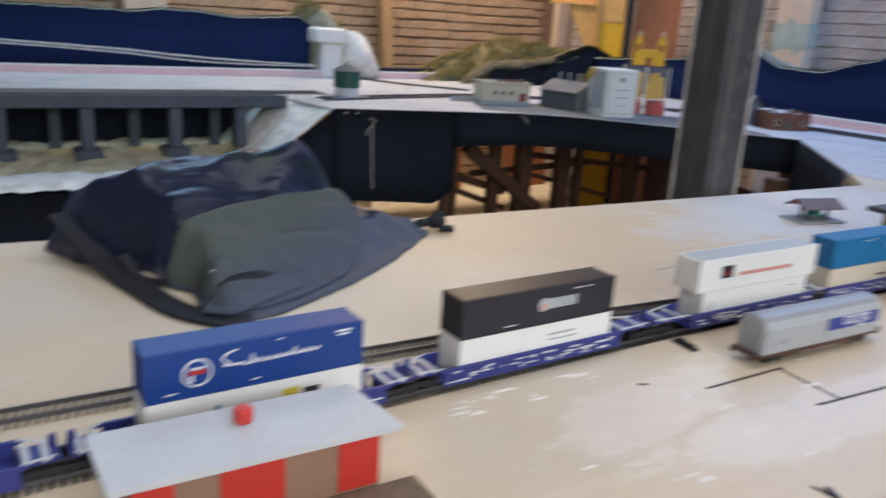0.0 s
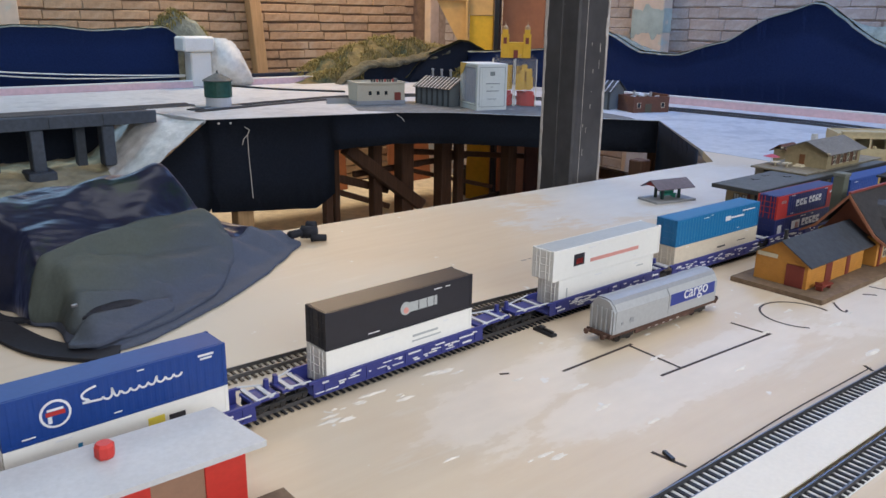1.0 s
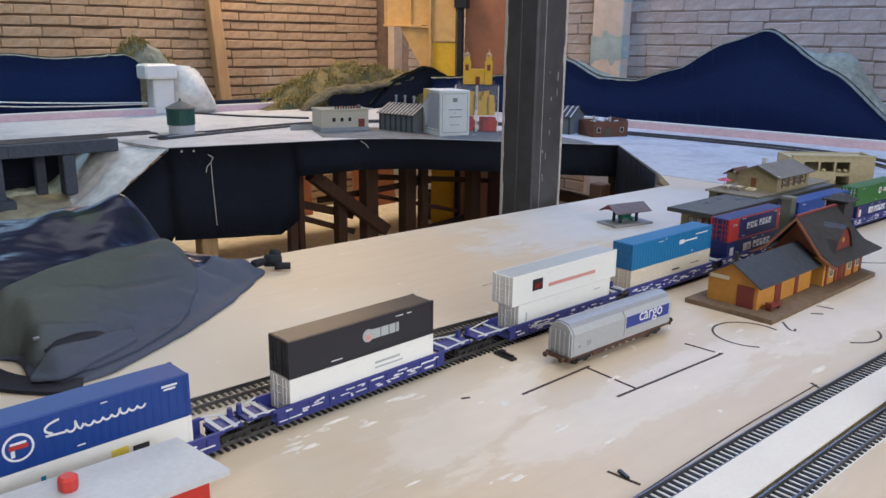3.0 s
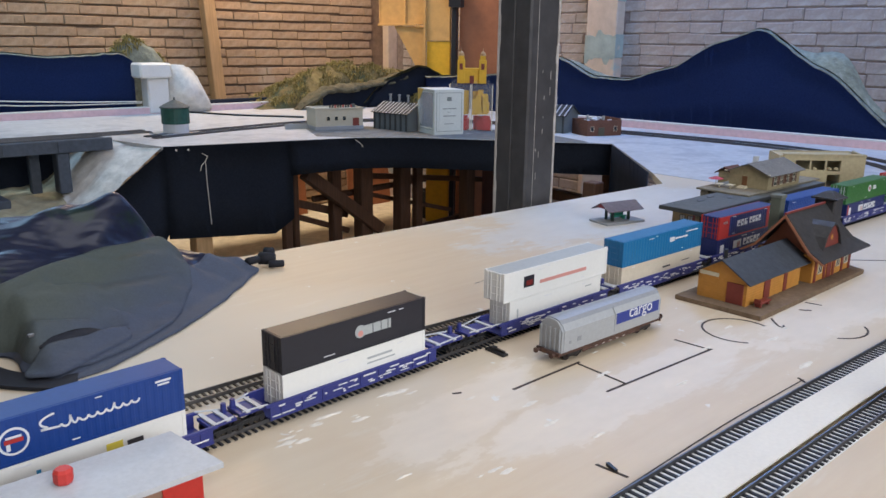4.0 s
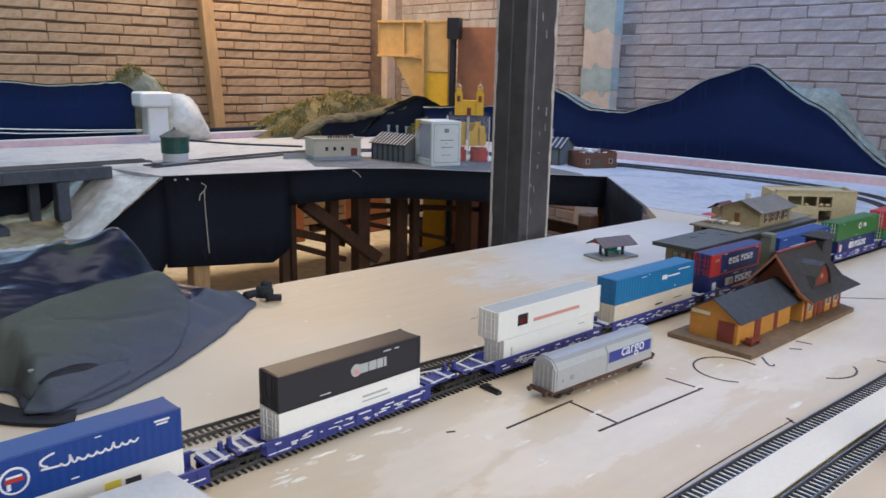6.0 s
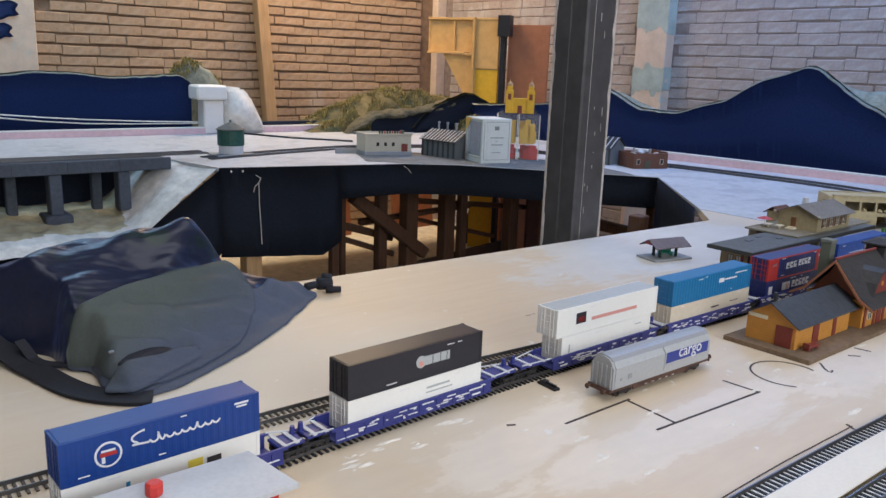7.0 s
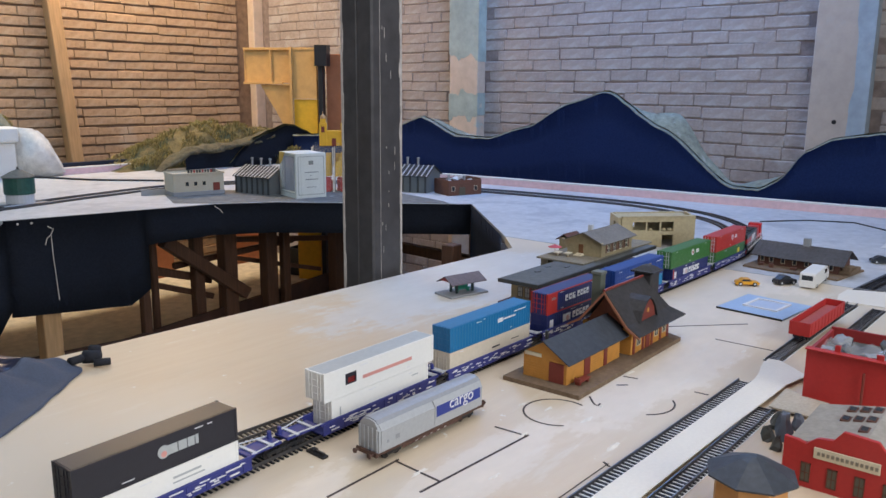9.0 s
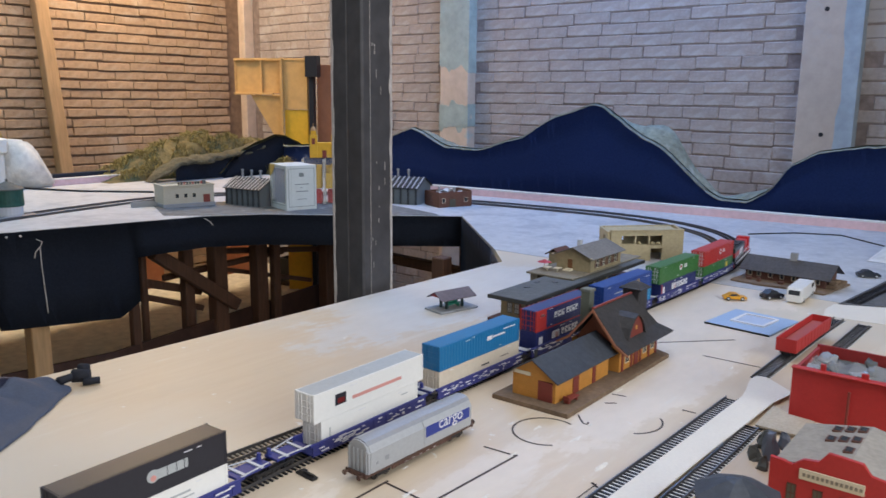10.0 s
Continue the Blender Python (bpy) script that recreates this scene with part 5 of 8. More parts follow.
# ---- model buildings ----
def gable(x0, y0, x1, y1, z0, eave, ridge, over=0.004, along="x", thick=0.0016):
    """Two roof slopes with thickness over a rectangle, ridge along x or y."""
    bm = bmesh.new()
    if along == "x":
        ym = (y0 + y1) / 2
        k = (ridge - eave) / (ym - y0)
        pts = [(y0 - over, eave - over * k), (ym, ridge), (y1 + over, eave - over * k)]
        prof = pts + [(y, z - thick) for y, z in pts[::-1]]
        a = [bm.verts.new((x0 - over, y, z)) for y, z in prof]
        b = [bm.verts.new((x1 + over, y, z)) for y, z in prof]
    else:
        xm = (x0 + x1) / 2
        k = (ridge - eave) / (xm - x0)
        pts = [(x0 - over, eave - over * k), (xm, ridge), (x1 + over, eave - over * k)]
        prof = pts + [(x, z - thick) for x, z in pts[::-1]]
        a = [bm.verts.new((x, y0 - over, z)) for x, z in prof]
        b = [bm.verts.new((x, y1 + over, z)) for x, z in prof]
    n = len(prof)
    for i in range(n):
        j = (i + 1) % n
        bm.faces.new((a[i], a[j], b[j], b[i]))
    for s in (a[::-1], b):
        bm.faces.new((s[0], s[1], s[4], s[5]) if s is b else (s[5], s[4], s[1], s[0]))
        bm.faces.new((s[1], s[2], s[3], s[4]) if s is b else (s[4], s[3], s[2], s[1]))
    return bm


def gabled_walls(x0, y0, x1, y1, z0, eave, ridge, along="x"):
    bm = bmesh.new()
    if along == "x":
        prof = [(y0, z0), (y1, z0), (y1, eave), ((y0 + y1) / 2, ridge), (y0, eave)]
        a = [bm.verts.new((x0, y, z)) for y, z in prof]
        b = [bm.verts.new((x1, y, z)) for y, z in prof]
    else:
        prof = [(x0, z0), (x1, z0), (x1, eave), ((x0 + x1) / 2, ridge), (x0, eave)]
        a = [bm.verts.new((x, y0, z)) for x, z in prof]
        b = [bm.verts.new((x, y1, z)) for x, z in prof]
    for i in range(5):
        j = (i + 1) % 5
        bm.faces.new((a[i], a[j], b[j], b[i]))
    bm.faces.new(a[::-1])
    bm.faces.new(b)
    return bm


def window(parent, x, y, z, w, h, face, frame_mat, pane_mat, mullion=True, name="window"):
    """A framed pane set 0.4 mm proud of a wall that faces '-y', '+y', '-x' or '+x'; x, y, z is its lower middle."""
    turn = {"-y": 0, "+x": 90, "+y": 180, "-x": 270}[face]
    m = pose(x, y, z, 0, 0, turn)
    bm = bmesh.new()
    for r in ((-w / 2, -0.0009, 0, -w / 2 + 0.0011, 0.0004, h), (w / 2 - 0.0011, -0.0009, 0, w / 2, 0.0004, h), (-w / 2, -0.0009, 0, w / 2, 0.0004, 0.0011), (-w / 2, -0.0009, h - 0.0011, w / 2, 0.0004, h)):
        add_box(bm, *r, 0, m)
    if mullion:
        add_box(bm, -0.0004, -0.0008, 0.001, 0.0004, 0.0004, h - 0.001, 0, m)
        add_box(bm, -w / 2 + 0.001, -0.0008, h * 0.5 - 0.0004, w / 2 - 0.001, 0.0004, h * 0.5 + 0.0004, 0, m)
    fr = part(name, bm, frame_mat, parent)
    bm = bmesh.new()
    add_box(bm, -w / 2 + 0.0008, -0.0004, 0.0008, w / 2 - 0.0008, 0.0002, h - 0.0008, 0, m)
    part("pane", bm, pane_mat, fr)
    return fr


OCHRE = mat("ochre_clapboard", (0.56, 0.255, 0.05), 0.55, vary=0.1, fine=120, coarse=12)
OXIDE = plain("oxide_red_trim", (0.20, 0.038, 0.026), 0.55)
SLATE = mat("slate_roof", (0.055, 0.062, 0.075), 0.5, vary=0.25, fine=140, coarse=20, bump=0.3)
DIRTPAD = mat("earth_brown_base", (0.20, 0.135, 0.085), 0.85, vary=0.25, fine=150, coarse=25)
BUFF = mat("buff_stone", (0.36, 0.29, 0.165), 0.7, vary=0.15, fine=120, coarse=15)
TAN = mat("tan_casting", (0.46, 0.38, 0.22), 0.65, vary=0.12, fine=120, coarse=15)
DKGREY = mat("dark_grey_roof", (0.105, 0.11, 0.105), 0.7, vary=0.2, fine=120, coarse=15)
BRICKM = mat("model_brick", (0.14, 0.06, 0.04), 0.75, vary=0.25, fine=220, coarse=30)
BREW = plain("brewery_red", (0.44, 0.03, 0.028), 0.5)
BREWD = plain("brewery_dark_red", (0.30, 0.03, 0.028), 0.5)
PANE = plain("dark_pane", (0.03, 0.035, 0.04), 0.15)
CREAM = plain("cream_card", (0.66, 0.58, 0.42), 0.6)
BLISTERGREY = plain("blue_grey_offcut", (0.12, 0.14, 0.18), 0.6)
GREENP = plain("green_paint", (0.035, 0.30, 0.20), 0.5)

# ochre country station
st = thing("model_station", "ochre model station with red doors and slate roofs", "station", pose(0, 0, T))
part("base", prism([(0.852, 0.238), (1.168, 0.238), (1.178, 0.262), (1.172, 0.352), (0.850, 0.352)], 0, 0.006), DIRTPAD, st, "earth brown base")
low = part("freight_wing", gabled_walls(0.872, 0.268, 1.02, 0.334, 0.006, 0.040, 0.0595), OCHRE, st, "ochre boarded freight wing")
bm = bmesh.new()
for i in range(9):
    z = 0.009 + i * 0.0035
    add_box(bm, 0.8715, 0.2676, z, 1.02, 0.268, z + 0.0004)
    add_box(bm, 0.8716, 0.2678, z, 0.872, 0.334, z + 0.0004)
part("clapboard", bm, OCHRE, low)
part("roof", gable(0.872, 0.268, 1.036, 0.334, 0, 0.0405, 0.0610, 0.007), SLATE, st, "slate grey gable roof")
part("big_door", box(0.8706, 0.272, 0.0062, 0.8722, 0.294, 0.033, 0.0004), OXIDE, st, "oxide red freight door")
part("nameboard", box(0.8703, 0.306, 0.036, 0.8718, 0.332, 0.041, 0.0003), CREAM, st, "cream nameboard")
for x0, x1 in ((0.917, 0.933), (0.972, 0.981)):
    part("door", box(x0, 0.2668, 0.0062, x1, 0.2682, 0.032, 0.0003), OXIDE, st, "oxide red door")
part("baggage_cart", boxes([(0.880, 0.252, 0.0105, 0.908, 0.262, 0.0125), (0.882, 0.253, 0.0062, 0.885, 0.261, 0.0105), (0.902, 0.253, 0.0062, 0.905, 0.261, 0.0105), (0.8805, 0.2525, 0.0125, 0.882, 0.2615, 0.0165)], 0.0004), OXIDE, st)
hall = part("hall", box(1.02, 0.258, 0.006, 1.150, 0.338, 0.044, 0.0006), OCHRE, st, "ochre boarded hall")
for x in (1.028, 1.058, 1.088, 1.118, 1.144):
    part("pilaster", box(x - 0.003, 0.2568, 0.0062, x + 0.003, 0.2582, 0.044), OXIDE, hall)
for x in (1.043, 1.103, 1.131):
    window(hall, x, 0.2578, 0.016, 0.013, 0.021, "-y", CREAM, PANE)
part("door", box(1.066, 0.2566, 0.0062, 1.080, 0.2582, 0.034, 0.0003), OXIDE, hall)
window(hall, 1.1502, 0.30, 0.016, 0.016, 0.02, "+x", CREAM, PANE)
# steep roof of the hall with flared eaves: a gable over the freight wing, hipped at the far end
def hall_roof(lift):
    bm = bmesh.new()
    rings = []
    for xs in ((1.008, 1.008, 1.008), (1.171, 1.152, 1.132)):
        rings.append([bm.verts.new((x, y, z + lift)) for x, y, z in ((xs[0], 0.240, 0.0395), (xs[1], 0.260, 0.0525), (xs[2], 0.298, 0.0985), (xs[1], 0.336, 0.0525), (xs[0], 0.356, 0.0395))])
    a, b = rings
    for q in range(4):
        bm.faces.new((a[q], b[q], b[q + 1], a[q + 1]))
    bm.faces.new((b[0], b[4], b[3], b[1]))
    bm.faces.new((b[1], b[3], b[2]))
    bmesh.ops.recalc_face_normals(bm, faces=bm.faces)
    bmesh.ops.solidify(bm, geom=bm.faces[:], thickness=0.0018)
    return bm


bm = hall_roof(0.0)
DARKSLATE = mat("sooty_roof", (0.046, 0.043, 0.044), 0.6, vary=0.3, fine=140, coarse=20, bump=0.3)
hip = part("hip_roof", bm, DARKSLATE, st, "steep flared slate roof with a gable end")
part("gable_wall", prism([(0.262, 0.044), (0.334, 0.044), (0.298, 0.0955)], 1.026, 1.030, Matrix(((0, 0, 1, 0), (1, 0, 0, 0), (0, 1, 0, 0), (0, 0, 0, 1)))), plain("rust_gable", (0.26, 0.085, 0.045), 0.6), hip, "rust red gable wall")
part("ridge", box(1.006, 0.296, 0.0972, 1.132, 0.300, 0.1002, 0.0006), OXIDE, hip, "rust red ridge tiles")
dm = part("dormer", prism([(-0.027, -0.009), (0.027, -0.009), (0.021, 0.008), (0.010, 0.021), (0.0, 0.0255), (-0.010, 0.021), (-0.021, 0.008)], 0, 0.036, pose(1.070, 0.294, 0.0565, 90, 0, 0)), OXIDE, st, "red gabled dormer")
part("dormer_roof", prism([(-0.033, -0.010), (-0.024, 0.010), (-0.011, 0.0235), (0.0, 0.0285), (0.011, 0.0235), (0.024, 0.010), (0.033, -0.010), (0.029, -0.010), (0.0212, 0.0082), (0.0101, 0.0212), (0.0, 0.0257), (-0.0101, 0.0212), (-0.0212, 0.0082), (-0.029, -0.010)], 0, 0.042, pose(1.070, 0.297, 0.0565, 90, 0, 0)), DARKSLATE, dm)
part("dormer_window", tube((1.070, 0.2584, 0.0640), (1.070, 0.2575, 0.0640), 0.0035, 0.0035, 14), OCHRE, dm)
part("barge_board", prism([(0.238, 0.0375), (0.259, 0.0505), (0.298, 0.0972), (0.337, 0.0505), (0.358, 0.0375), (0.355, 0.0365), (0.335, 0.0475), (0.298, 0.0925), (0.261, 0.0475), (0.241, 0.0365)], 1.0055, 1.0075, Matrix(((0, 0, 1, 0), (1, 0, 0, 0), (0, 1, 0, 0), (0, 0, 0, 1)))), plain("rust_barge_board", (0.30, 0.12, 0.065), 0.6), hip, "rust brown barge board")
ch = part("chimney", box(1.041, 0.322, 0.05, 1.056, 0.337, 0.115, 0.0008), plain("mossy_chimney", (0.12, 0.13, 0.10), 0.8), st, "tall grey-green chimney")
part("chimney_cap", box(1.0398, 0.3208, 0.1115, 1.0572, 0.3382, 0.1160, 0.0005), plain("chimney_cap_grey", (0.16, 0.17, 0.15), 0.8), ch)
cup = part("cupola", box(1.134, 0.284, 0.060, 1.164, 0.314, 0.103, 0.002), DARKSLATE, st, "slate covered turret")
part("cupola_cap", prism([(1.130, 0.280), (1.168, 0.280), (1.168, 0.318), (1.130, 0.318)], 0.103, 0.1055), DARKSLATE, cup)
part("cupola_roof", lathe([(0.024, 0.1055), (0.010, 0.1125), (0.002, 0.1145)], 4), DARKSLATE, cup).matrix_basis = pose(1.149, 0.299, 0, 0, 0, 45) @ Matrix.Translation((0, 0, 0))
for ob in (hall, hip, dm, ch, cup):
    ob.matrix_basis = Matrix.Translation((0.016, 0, 0))
part("stove_pipe", tube((0.878, 0.303, 0.055), (0.878, 0.303, 0.072), 0.0022, 0.0026), BLACK, st)
for x in (1.165, 1.172):
    part("barrel", lathe([(0.002, 0), (0.0026, 0.003), (0.002, 0.006)], 10), OXIDE, st).matrix_basis = pose(x, 0.262 if x < 1.17 else 0.275, 0.006)

# grey platform building with a flat roof
pf = thing("platform_building", "grey flat-roofed model platform building on a brown plinth", "station", pose(0.02, 0, T))
part("plinth", box(1.118, 0.498, 0, 1.63, 0.566, 0.012, 0.001), BRICKM, pf, "brown brick plinth")
body = part("wall", boxes([(1.146, 0.512, 0.0122, 1.150, 0.556, 0.046), (1.150, 0.553, 0.0122, 1.56, 0.556, 0.046), (1.150, 0.512, 0.0122, 1.205, 0.515, 0.046), (1.205, 0.512, 0.0122, 1.2085, 0.553, 0.046), (1.30, 0.512, 0.0122, 1.34, 0.553, 0.046), (1.47, 0.512, 0.0122, 1.475, 0.553, 0.046)]), BUFF, pf, "buff walls with an open waiting bay")
LITPANE = plain("pale_pane", (0.52, 0.54, 0.52), 0.2)
for y in (0.5365, 0.5215):
    window(body, 1.146, y, 0.019, 0.0105, 0.019, "-x", DKGREY, LITPANE)
part("door", box(1.1446, 0.5125, 0.0125, 1.1462, 0.5165, 0.040), OXIDE, body)
for x in (1.163, 1.178, 1.193):
    window(body, x, 0.512, 0.020, 0.009, 0.018, "-y", DKGREY, PANE, False)
for x in (1.255, 1.42):
    part("post", box(x, 0.513, 0.0122, x + 0.003, 0.516, 0.046), CREAM, pf)
rf = part("roof", box(1.128, 0.489, 0.046, 1.60, 0.570, 0.052, 0.0006), DKGREY, pf, "dark flat roof")
part("roof_edge", boxes([(1.126, 0.487, 0.0448, 1.1278, 0.572, 0.0516), (1.1278, 0.487, 0.0448, 1.602, 0.4888, 0.0516)]), plain("dark_roof_edge", (0.045, 0.047, 0.046), 0.7), rf)
for x, y in ((1.215, 0.545), (1.285, 0.525), (1.262, 0.553)):
    part("roof_patch", box(x - 0.006, y - 0.004, 0.052, x + 0.006, y + 0.004, 0.0526), BLACK, rf)

# buff house on a raised terrace over the back of the platform building
hs = thing("model_house", "buff stone model house with grey gable roof on a raised terrace", "house", pose(0, 0, T))
part("terrace", boxes([(1.335, 0.506, 0.0522, 1.64, 0.612, 0.0555), (1.345, 0.5905, 0, 1.63, 0.608, 0.0522)], 0.0006), mat("sandy_terrace", (0.24, 0.21, 0.155), 0.85, vary=0.25, fine=140, coarse=20), hs, "sandy paved terrace on a retaining wall")
hw = part("wall", gabled_walls(1.408, 0.507, 1.540, 0.585, 0.0557, 0.0865, 0.1025, "x"), BUFF, hs)
part("roof", gable(1.408, 0.507, 1.540, 0.585, 0, 0.0870, 0.1035, 0.008), mat("grey_tiled_roof", (0.19, 0.175, 0.155), 0.75, vary=0.2, fine=200, coarse=25), hs, "weathered grey roof")
part("door", box(1.4068, 0.548, 0.0557, 1.4082, 0.558, 0.0775), mat("brown_house_door", (0.17, 0.075, 0.03), 0.6, vary=0.2), hs, "brown door")
part("verge_board", boxes([(1.3995, 0.500, 0.0845, 1.4005, 0.505, 0.0870), (1.3995, 0.587, 0.0845, 1.4005, 0.592, 0.0870)]), CREAM, hs)
for x in (1.436, 1.462, 1.488, 1.514):
    window(hw, x, 0.507, 0.0620, 0.012, 0.0185, "-y", CREAM, PANE)
    for dx in (-0.0088, 0.0088):
        part("shutter", box(x + dx - 0.0022, 0.5058, 0.0622, x + dx + 0.0022, 0.5068, 0.0803), BRICKM, hw)
part("chimney", box(1.447, 0.552, 0.098, 1.456, 0.561, 0.112, 0.0006), PALEGREY, hs)
part("steps", boxes([(1.392, 0.545, 0.0555, 1.4066, 0.561, 0.0575), (1.398, 0.546, 0.0575, 1.4066, 0.560, 0.0592)]), CREAM, hs)
for x, y in ((1.372, 0.585), (1.378, 0.565)):
    part("garden_table", boxes([(x - 0.008, y - 0.006, 0.0618, x + 0.008, y + 0.006, 0.0630), (x - 0.0012, y - 0.0012, 0.0555, x + 0.0012, y + 0.0012, 0.0618)]), CREAM, hs)
part("parasol", lathe([(0.001, 0.0), (0.015, 0.0), (0.001, 0.005)], 10), BREW, hs).matrix_basis = pose(1.385, 0.600, 0.069)
part("parasol_pole", tube((1.385, 0.600, 0.0555), (1.385, 0.600, 0.0695), 0.0007), CREAM, hs)
ob = thing("garden_shed", "small brown-roofed model shed behind the house", "shed", pose(1.50, 0.632, T))
part("wall", box(-0.022, -0.014, 0, 0.022, 0.014, 0.070, 0.0006), BUFF, ob)
part("roof", gable(-0.022, -0.014, 0.022, 0.014, 0, 0.0705, 0.080, 0.006), BRICKM, ob, "brown tiled roof")

# tan ruined building with open arches
ru = thing("ruin_building", "tan unpainted model ruin with open windows", "ruin", pose(0.03, -0.008, T) @ Matrix.Diagonal((1, 1, 0.86, 1)))


def pierced_wall(x0, x1, z1, holes, thick, m, parent, name="wall", material=None):
    """A wall along x with rectangular holes (xa, xb, za, zb) cut right through it."""
    xs = sorted({x0, x1, *(h[0] for h in holes), *(h[1] for h in holes)})
    zs = sorted({0.0, z1, *(h[2] for h in holes), *(h[3] for h in holes)})
    bm = bmesh.new()
    corner = {(x, z): bm.verts.new((x, 0, z)) for x in xs for z in zs}
    for a, b in zip(xs, xs[1:]):
        for c, d in zip(zs, zs[1:]):
            if not any(h[0] < (a + b) / 2 < h[1] and h[2] < (c + d) / 2 < h[3] for h in holes):
                bm.faces.new((corner[a, c], corner[b, c], corner[b, d], corner[a, d]))
    bmesh.ops.delete(bm, geom=[v for v in bm.verts if not v.link_faces], context="VERTS")
    r = bmesh.ops.extrude_face_region(bm, geom=bm.faces[:])
    bmesh.ops.translate(bm, vec=(0, thick, 0), verts=[g for g in r["geom"] if isinstance(g, bmesh.types.BMVert)])
    bmesh.ops.transform(bm, matrix=m, verts=bm.verts)
    return part(name, bm, material or TAN, parent)


pierced_wall(0, 0.19, 0.088, [(0.028, 0.062, 0.050, 0.074), (0.066, 0.098, 0.048, 0.074), (0.102, 0.134, 0.046, 0.074), (0.105, 0.135, 0.0, 0.036)], 0.006, pose(1.755, 0.660, 0, 0, 0, -43), ru)
pierced_wall(0, 0.10, 0.088, [(0.02, 0.030, 0.050, 0.074), (0.036, 0.044, 0.050, 0.074), (0.05, 0.085, 0.0, 0.04)], 0.006, pose(1.894, 0.530, 0, 0, 0, 36), ru)
pierced_wall(0, 0.19, 0.085, [(0.03, 0.06, 0.04, 0.07)], 0.006, pose(1.835, 0.725, 0, 0, 0, -43), ru)
pierced_wall(0, 0.094, 0.086, [(0.03, 0.05, 0.04, 0.07)], 0.006, pose(1.757, 0.664, 0, 0, 0, 40), ru)
part("roof", prism([(1.757, 0.662), (1.89, 0.535), (1.97, 0.60), (1.838, 0.722)], 0.078, 0.082), TAN, ru)
part("ledge", prism([(0, -0.003), (0.19, -0.003), (0.19, 0.009), (0, 0.009)], 0.0882, 0.0915, pose(1.755, 0.660, 0, 0, 0, -43)), TAN, ru)
for k in (0.075, 0.11, 0.125):
    part("rubble", lathe([(0.002, 0), (0.006, 0.002), (0.005, 0.006), (0.002, 0.008)], 7), TAN, ru).matrix_basis = pose(1.755, 0.660, 0, 0, 0, -43) @ pose(k, 0.003, 0.0475)

# long dark-roofed goods shed
sh = thing("goods_shed", "brick model goods shed with a long dark grey roof", "shed", pose(1.85, 0.245, T, 0, 0, -3))
sw = part("wall", gabled_walls(-0.035, -0.085, 0.045, 0.085, 0.004, 0.030, 0.048, "y"), BRICKM, sh)
part("base", prism([(-0.085, -0.098), (0.055, -0.112), (0.055, 0.097), (-0.082, 0.10), (-0.090, 0.04), (-0.080, -0.02)], 0, 0.004), DIRTPAD, sh)
part("roof", gable(-0.035, -0.085, 0.045, 0.085, 0, 0.0305, 0.0505, 0.013, "y"), mat("brown_grey_shingle", (0.075, 0.066, 0.06), 0.75, vary=0.3, fine=160, coarse=18, bump=0.4), sh, "dark brown-grey overhanging roof")
for y in (-0.07, -0.045, -0.02, 0.005, 0.03, 0.055, 0.075):
    window(sw, -0.035, y, 0.010, 0.009, 0.013, "-x", CREAM, PANE, False)
part("chimney", box(0.0, -0.012, 0.045, 0.012, 0.002, 0.066, 0.0006), GREY, sh)
part("loading_dock", boxes([(-0.03, -0.108, 0.004, 0.045, -0.0852, 0.012), (-0.028, -0.106, 0.012, -0.012, -0.09, 0.022), (0.0, -0.104, 0.012, 0.012, -0.092, 0.019)], 0.001), DIRTPAD, sh, "earth brown loading dock with crates")
for x, y, w, h in ((-0.055, -0.06, 0.010, 0.006), (-0.060, -0.035, 0.007, 0.009), (-0.054, 0.0, 0.012, 0.005), (-0.062, 0.045, 0.008, 0.008), (-0.053, 0.07, 0.010, 0.006)):
    part("crate", box(x - w / 2, y - w / 2, 0.004, x + w / 2, y + w / 2, 0.004 + h, 0.0005), BRICKM, sh, "small dark crate")

# timber shelter
sl = thing("timber_shelter", "small model shelter with red-edged roof and green bench", "shelter", pose(1.175, 0.676, T, 0, 0, -13))
part("base", box(-0.045, -0.026, 0, 0.045, 0.026, 0.004, 0.0006), GREY, sl, "grey paved base")
part("roof", gable(-0.036, -0.018, 0.036, 0.018, 0, 0.0285, 0.0385, 0.006), mat("weathered_shelter_roof", (0.15, 0.12, 0.13), 0.7, vary=0.2, fine=200, coarse=30), sl)
part("gable_board", prism([(-0.018, 0.0285), (0.018, 0.0285), (0, 0.037)], 0, 0.0015, pose(-0.0395, 0, 0, 90, 0, 90)), BREWD, sl, "red gable board")
for x in (-0.018, 0.02):
    for y in (-0.008, 0.010):
        part("post", box(x - 0.002, y - 0.002, 0.004, x + 0.002, y + 0.002, 0.031), plain("dark_green_post", (0.02, 0.045, 0.04), 0.5), sl)
part("bench", boxes([(-0.014, -0.006, 0.010, 0.016, 0.004, 0.0115), (-0.014, 0.003, 0.0115, 0.016, 0.0045, 0.018), (-0.013, -0.005, 0.004, -0.0115, 0.003, 0.010), (0.0135, -0.005, 0.004, 0.015, 0.003, 0.010)]), GREENP, sl, "green bench")

